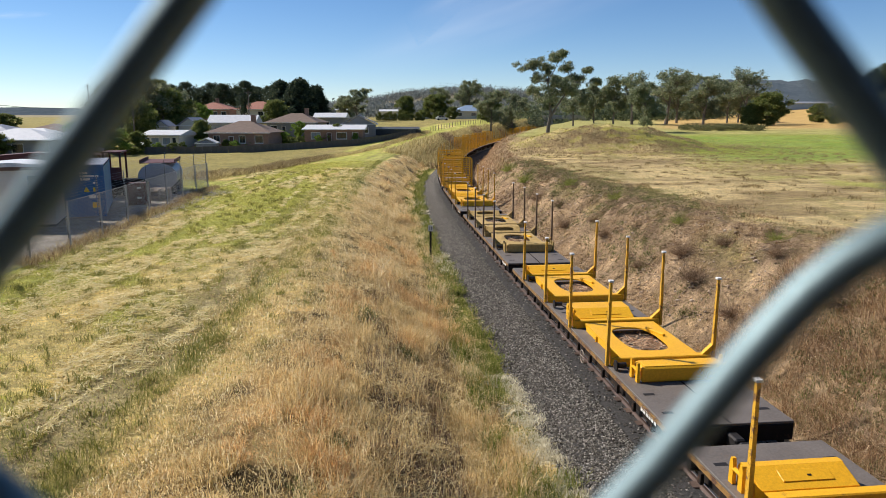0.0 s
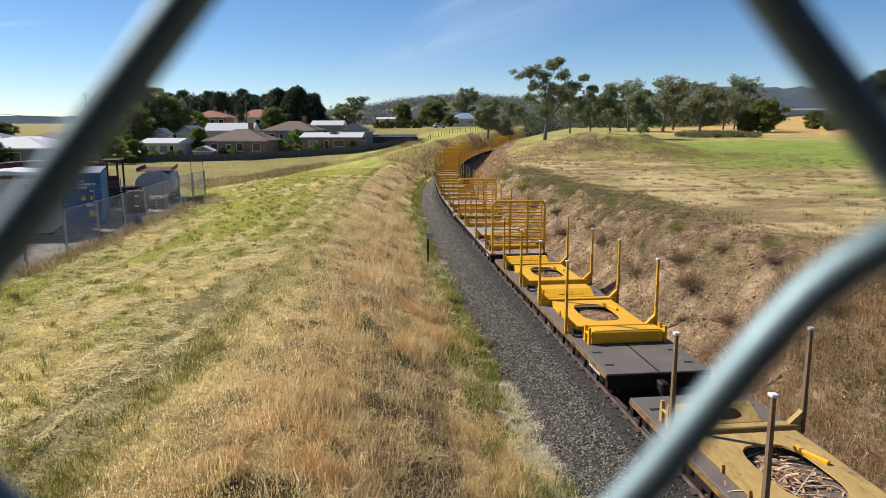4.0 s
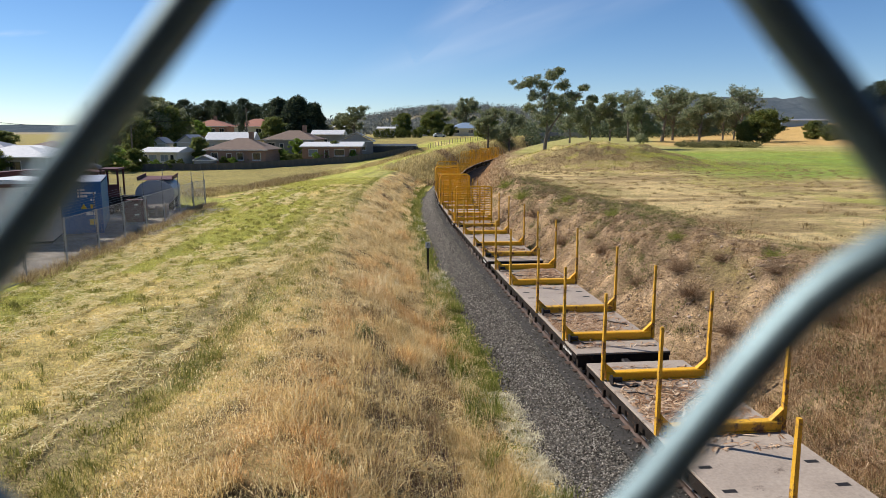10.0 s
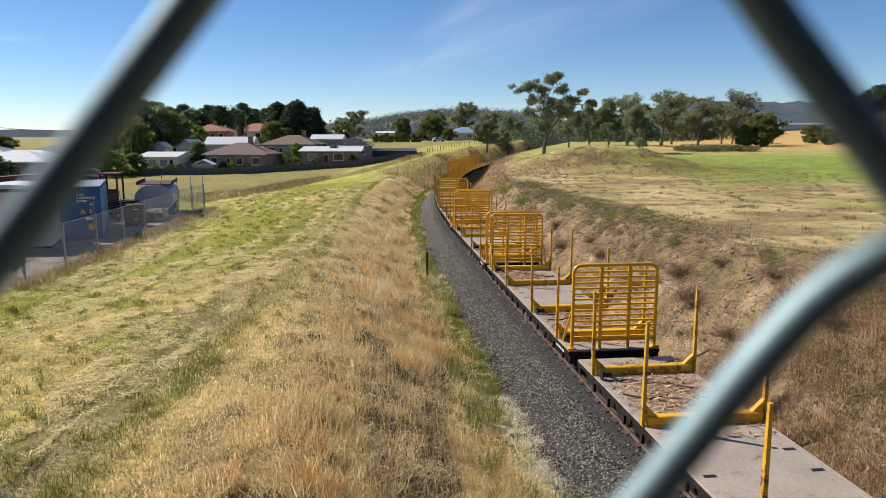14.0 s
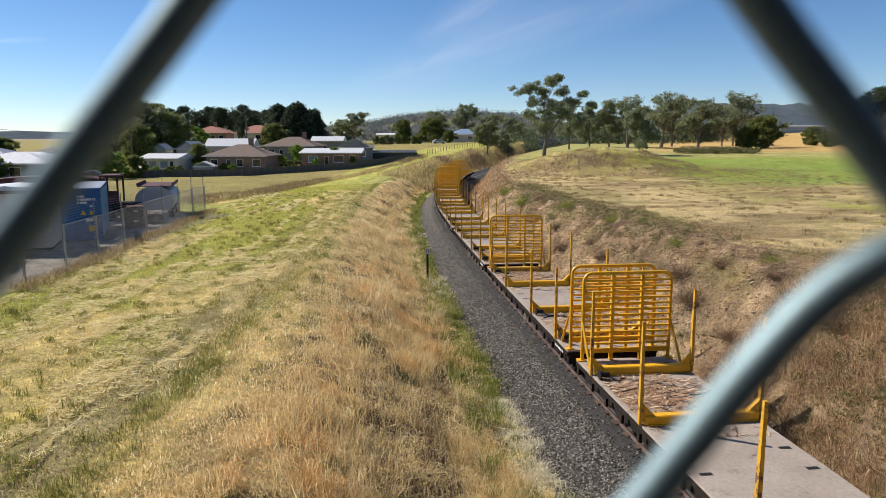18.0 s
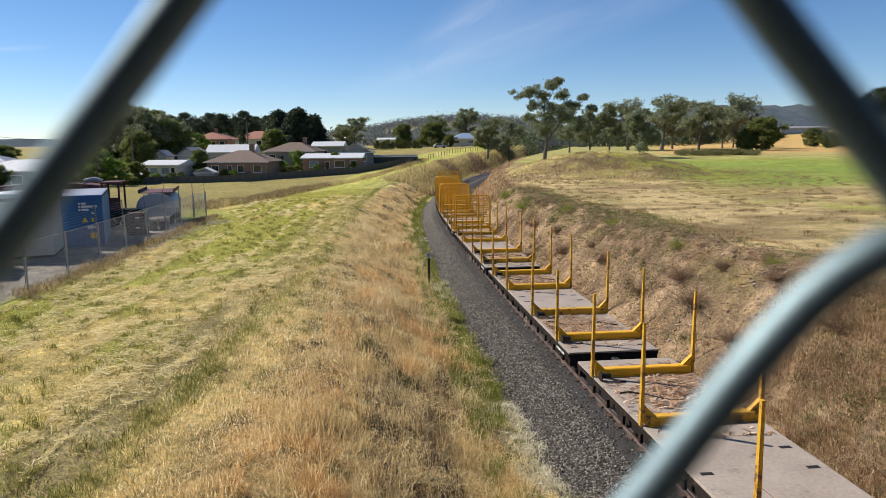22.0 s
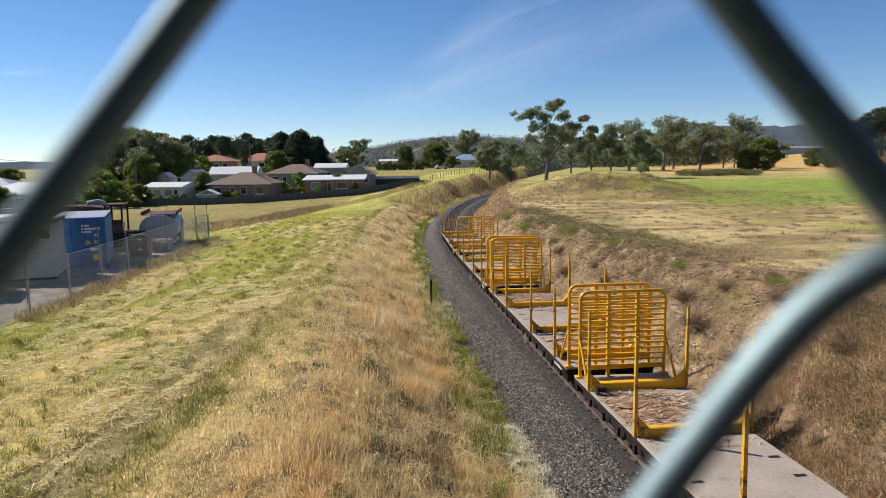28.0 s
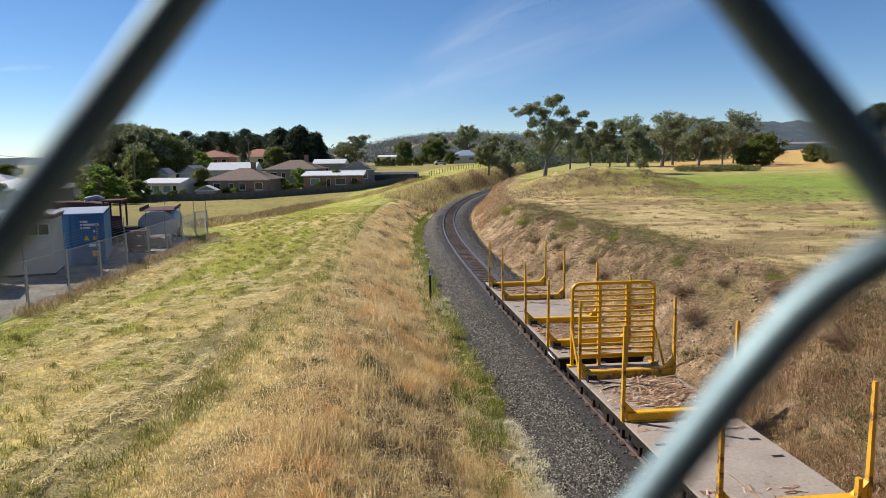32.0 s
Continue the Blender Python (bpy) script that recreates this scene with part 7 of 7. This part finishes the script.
house("white gabled house behind the brick house", -0.300, 139, 8.5, 6, 2.9, 1.6, "gable_x", M_CREAM, M_ROOFWHITE, 4, [(0.8, 1.6, 0.9, 1.2, W), (5.0, 1.6, 0.9, 1.2, W)], None, None, 0.6)
house("grey-brown house with a hipped tiled roof", -0.217, 148, 10.5, 8, 2.7, 2.0, "hip", M_GREYWALL, M_TILE_B, -6, [(0.7, 1.6, 0.9, 1.3, W), (3.2, 0.9, 0.9, 1.2, W), (6.6, 2.2, 0.8, 1.5, W)], 2.2, None, 0.2)
house("long brick house with a white iron roof", -0.158, 136, 11.0, 7, 2.5, 0.9, "skillion", M_BRICK, M_ROOFWHITE, 3, [(1.2, 1.8, 0.8, 1.3, "blind"), (4.2, 0.9, 0.0, 2.0, "door"), (6.0, 2.0, 0.8, 1.3, W), (9.0, 1.2, 0.8, 1.3, W)], None, None, 0.0)
house("charcoal gabled house with white-framed windows", -0.122, 146, 6.6, 7, 2.6, 1.8, "gable_y", M_GREYWALL, M_IRON_G, 5, [(1.0, 1.2, 0.8, 1.3, W), (3.6, 1.6, 0.8, 1.3, W)], None, None, 0.1)
house("grey shed with a pale roof behind the houses", -0.163, 172, 7.0, 6, 2.6, 1.2, "gable_x", M_GREYWALL, M_ROOFWHITE, 0, [(2.0, 1.5, 0.6, 1.2, W)], None, None, 0.0)
house("low charcoal shed along the back fence", -0.079, 150, 12.0, 5, 1.7, 0.4, "skillion", M_IRON_D, M_IRON_D, 4, [(1.0, 1.8, 0.5, 0.9, "blind")], None, None, -0.3, 0.3)
house("brick house with an orange-red tiled hipped roof on the rise", -0.328, 192, 9.5, 8, 2.7, 1.9, "hip", M_BRICK, M_TILE_R, 0, [(0.6, 1.4, 0.9, 1.3, W), (2.8, 1.2, 0.9, 1.3, W), (5.2, 1.2, 0.9, 1.3, W), (7.4, 1.4, 0.9, 1.3, W)], 0.6, None, 1.2)
house("house with a bright terracotta tiled roof among trees", -0.268, 190, 10.0, 8, 2.6, 2.2, "hip", M_CREAM, M_TILE_R, -10, [(1.0, 1.6, 0.9, 1.3, W), (6.0, 1.6, 0.9, 1.3, W)], None, None, 1.2)
house("white house with a blue-grey hipped roof beyond the paddock", 0.034, 272, 12.0, 9, 2.6, 2.3, "hip", M_CREAM, M_IRON_B, 8, [(1.0, 1.6, 0.8, 1.3, W), (6.0, 2.0, 0.8, 1.3, W)], None, None, 0.4)
house("cream shed beyond the paddock", 0.057, 262, 3.4, 5, 3.0, 1.0, "gable_y", M_CREAM, M_ROOFWHITE, 12, [], None, None, 0.3, 0.2)
house("white cottage beyond the paddock", -0.03, 275, 4.5, 6, 2.6, 1.2, "gable_y", M_CREAM, M_IRON_G, 0, [(0.8, 1.0, 0.8, 1.2, W), (2.6, 1.0, 0.8, 1.2, W)], None, None, 0.3)
house("cream house half hidden by a hedge", -0.081, 262, 6.0, 6, 2.6, 0.8, "gable_x", M_CREAM, M_ROOFWHITE, 0, [(1.5, 1.4, 0.9, 1.2, W)], None, None, 0.2)
house("cream house with a flat pale roof behind trees", -0.135, 240, 9.0, 6, 2.8, 0.5, "skillion", M_CREAM, M_ROOFWHITE, 0, [(1.5, 1.8, 0.9, 1.2, W)], None, None, 0.6)
house("large blue-grey iron shed on the rise", 0.503, 300, 18.0, 10, 3.0, 0.8, "gable_x", M_IRON_B, M_IRON_G, -12, [], None, None, -0.6)
house("white gabled marquee beside a low wall", 0.578, 215, 4.4, 4, 1.4, 1.6, "gable_y", M_ROOFWHITE, M_WHITE, 10, [], None, None, -1.2, 0.2)
for b_, d_, w_, nm_, rf_, t_ in ((-0.615, 96, 10, "grey-walled house with a pale iron roof", M_ROOFWHITE, 6), (-0.60, 112, 11, "cream house with a white hipped iron roof", M_ROOFWHITE, -4), (-0.655, 130, 10, "low house with a pale grey roof", M_IRON_G, 3), (-0.565, 128, 8, "low house with a brown tiled roof", M_TILE_B, 0), (-0.515, 131, 7, "low brick house with a brown tiled roof", M_TILE_B, 0), (-0.46, 170, 12, "cream house with a pale roof on the rise", M_ROOFWHITE, 0)):
    house(nm_, b_, d_, w_, 8, 2.6, 1.6, "hip", M_CREAM if "cream" in nm_ else M_GREYWALL, rf_, t_, [(0.8, 1.8, 0.9, 1.3, W), (3.6, 0.9, 0.0, 2.0, "door"), (5.2, 1.6, 0.9, 1.3, W)], None, None, 1.6 if d_ > 160 else 0.0)

# paling fence along the back of the gardens
pf = thing("paling_fence", "long weathered grey paling fence behind the gardens", "fence")
me_a = Geo().box(-0.66, 0.66, -0.012, 0.012, 0.0, 1.2).mesh("paling", M_PALING)
line = [(-78, 110), (-50, 113), (-32, 118), (-17, 131), (-5.5, 152)]
k = 0
for (x0, y0), (x1, y1) in zip(line, line[1:]):
    L = math.hypot(x1 - x0, y1 - y0)
    n_ = int(L / 1.25)
    for i in range(n_):
        f_ = (i + 0.5) / n_
        x, y = x0 + (x1 - x0) * f_, y0 + (y1 - y0) * f_
        ob = new("paling_panel", me_a)
        ob.parent = pf
        ob.matrix_local = pose(x, y, gz(x, y) - 0.08 + 0.015 * math.sin(k * 1.7), 0, 0, math.degrees(math.atan2(y1 - y0, x1 - x0)))
        k += 1
# post-and-wire fence up the edge of the far paddock
pw = thing("paddock_fence", "thin post-and-wire fence up the edge of the paddock", "fence")
me_b = Geo().tube([(0, 0, -0.2), (0, 0, 1.15)], 0.07, 6).mesh("post", M_TRUNK)
for i in range(34):
    f_ = i / 33
    x, y = -3.5 + (22 - -3.5) * f_ ** 1.15, 160 + 90 * f_
    ob = new("post", me_b)
    ob.parent = pw
    ob.matrix_local = pose(x, y, gz(x, y))

# power poles with their lines
poles = []
for b_, d_, h_ in ((-0.437, 128, 8.0), (-0.497, 205, 10.5), (-0.275, 158, 9.0), (-0.66, 120, 8.5)):
    x, y = b_ * d_, d_
    z = gz(x, y)
    ob = thing("power_pole", "slim timber power pole with a crossarm", "pole", pose(x, y, z), "power poles")
    part("pole", Geo().tube([(0, 0, -0.4), (0, 0, h_)], [0.15, 0.10], 8), M_TRUNK, ob)
    part("crossarm", Geo().box(-0.9, 0.9, -0.06, 0.06, h_ - 0.5, h_ - 0.38), M_TRUNK, ob)
    poles.append(Vector((x, y, z + h_ - 0.3)))
for a, b_ in ((poles[3], poles[0]), (poles[0], poles[2])):
    for o in (-0.7, 0.7):
        pts = [a.lerp(b_, t_) + Vector((0, o, -1.0 * 4 * t_ * (1 - t_))) for t_ in [i / 12 for i in range(13)]]
        solo("power_line", Geo().tube(pts, 0.018, 4), M_BLACK, "thin sagging power line between poles", "cable", group="power lines")

# the next overbridge up the line
fx, fy = 45.5, 272.0
fb = thing("overbridge", "low concrete overbridge across the line far ahead", "bridge", pose(fx, fy, 0, 0, 0, -8))
part("deck", Geo().box(-9, 9, -3, 3, 5.0, 5.7), M_CONCRETE, fb)
part("parapet", Geo().box(-9, 9, -3.2, -3.005, 5.3, 6.5), M_CONCRETE, fb)
part("abutment", Geo().box(-8.5, -5.2, -2.8, 2.8, -0.6, 4.99), M_CONCRETE, fb)
part("abutment", Geo().box(5.2, 8.5, -2.8, 2.8, -0.6, 4.99), M_CONCRETE, fb)


# parked cars far off
def parked_car(b, d, paint, label, turn):
    x, y = b * d, d
    ob = thing("parked_car", label, "car", pose(x, y, gz(x, y), 0, 0, turn), "parked cars")
    part("body", Geo().prism([(-2.1, 0.3), (2.1, 0.3), (2.15, 0.8), (1.2, 0.95), (0.6, 1.42), (-1.2, 1.45), (-1.9, 1.0), (-2.15, 0.9)], -0.85, 0.85, "y"), paint, ob, smooth=0.9)
    part("side_glass", Geo().prism([(0.95, 1.0), (0.5, 1.36), (-1.1, 1.38), (-1.6, 1.0)], -0.865, -0.852, "y"), M_DARKGLASS, ob)
    for x_ in (-1.35, 1.35):
        for y_ in (-0.87, 0.67):
            part("wheel", Geo().tube([(x_, y_, 0.32), (x_, y_ + 0.2, 0.32)], 0.32, 12), M_BLACK, ob)


parked_car(-0.006, 240, M_ROOFWHITE, "white car parked beneath a tree", 10)
parked_car(0.118, 236, M_IRON_D, "dark car parked beside the road", 4)
parked_car(0.130, 240, M_ROOFWHITE, "white car parked beside the road", 4)
parked_car(-0.420, 124, M_ROOFWHITE, "white car beside the weatherboard house", 70)

def motions():
    for wagon, length, offset in TRAIN:
        walk(wagon, ride(length, offset))


motions()
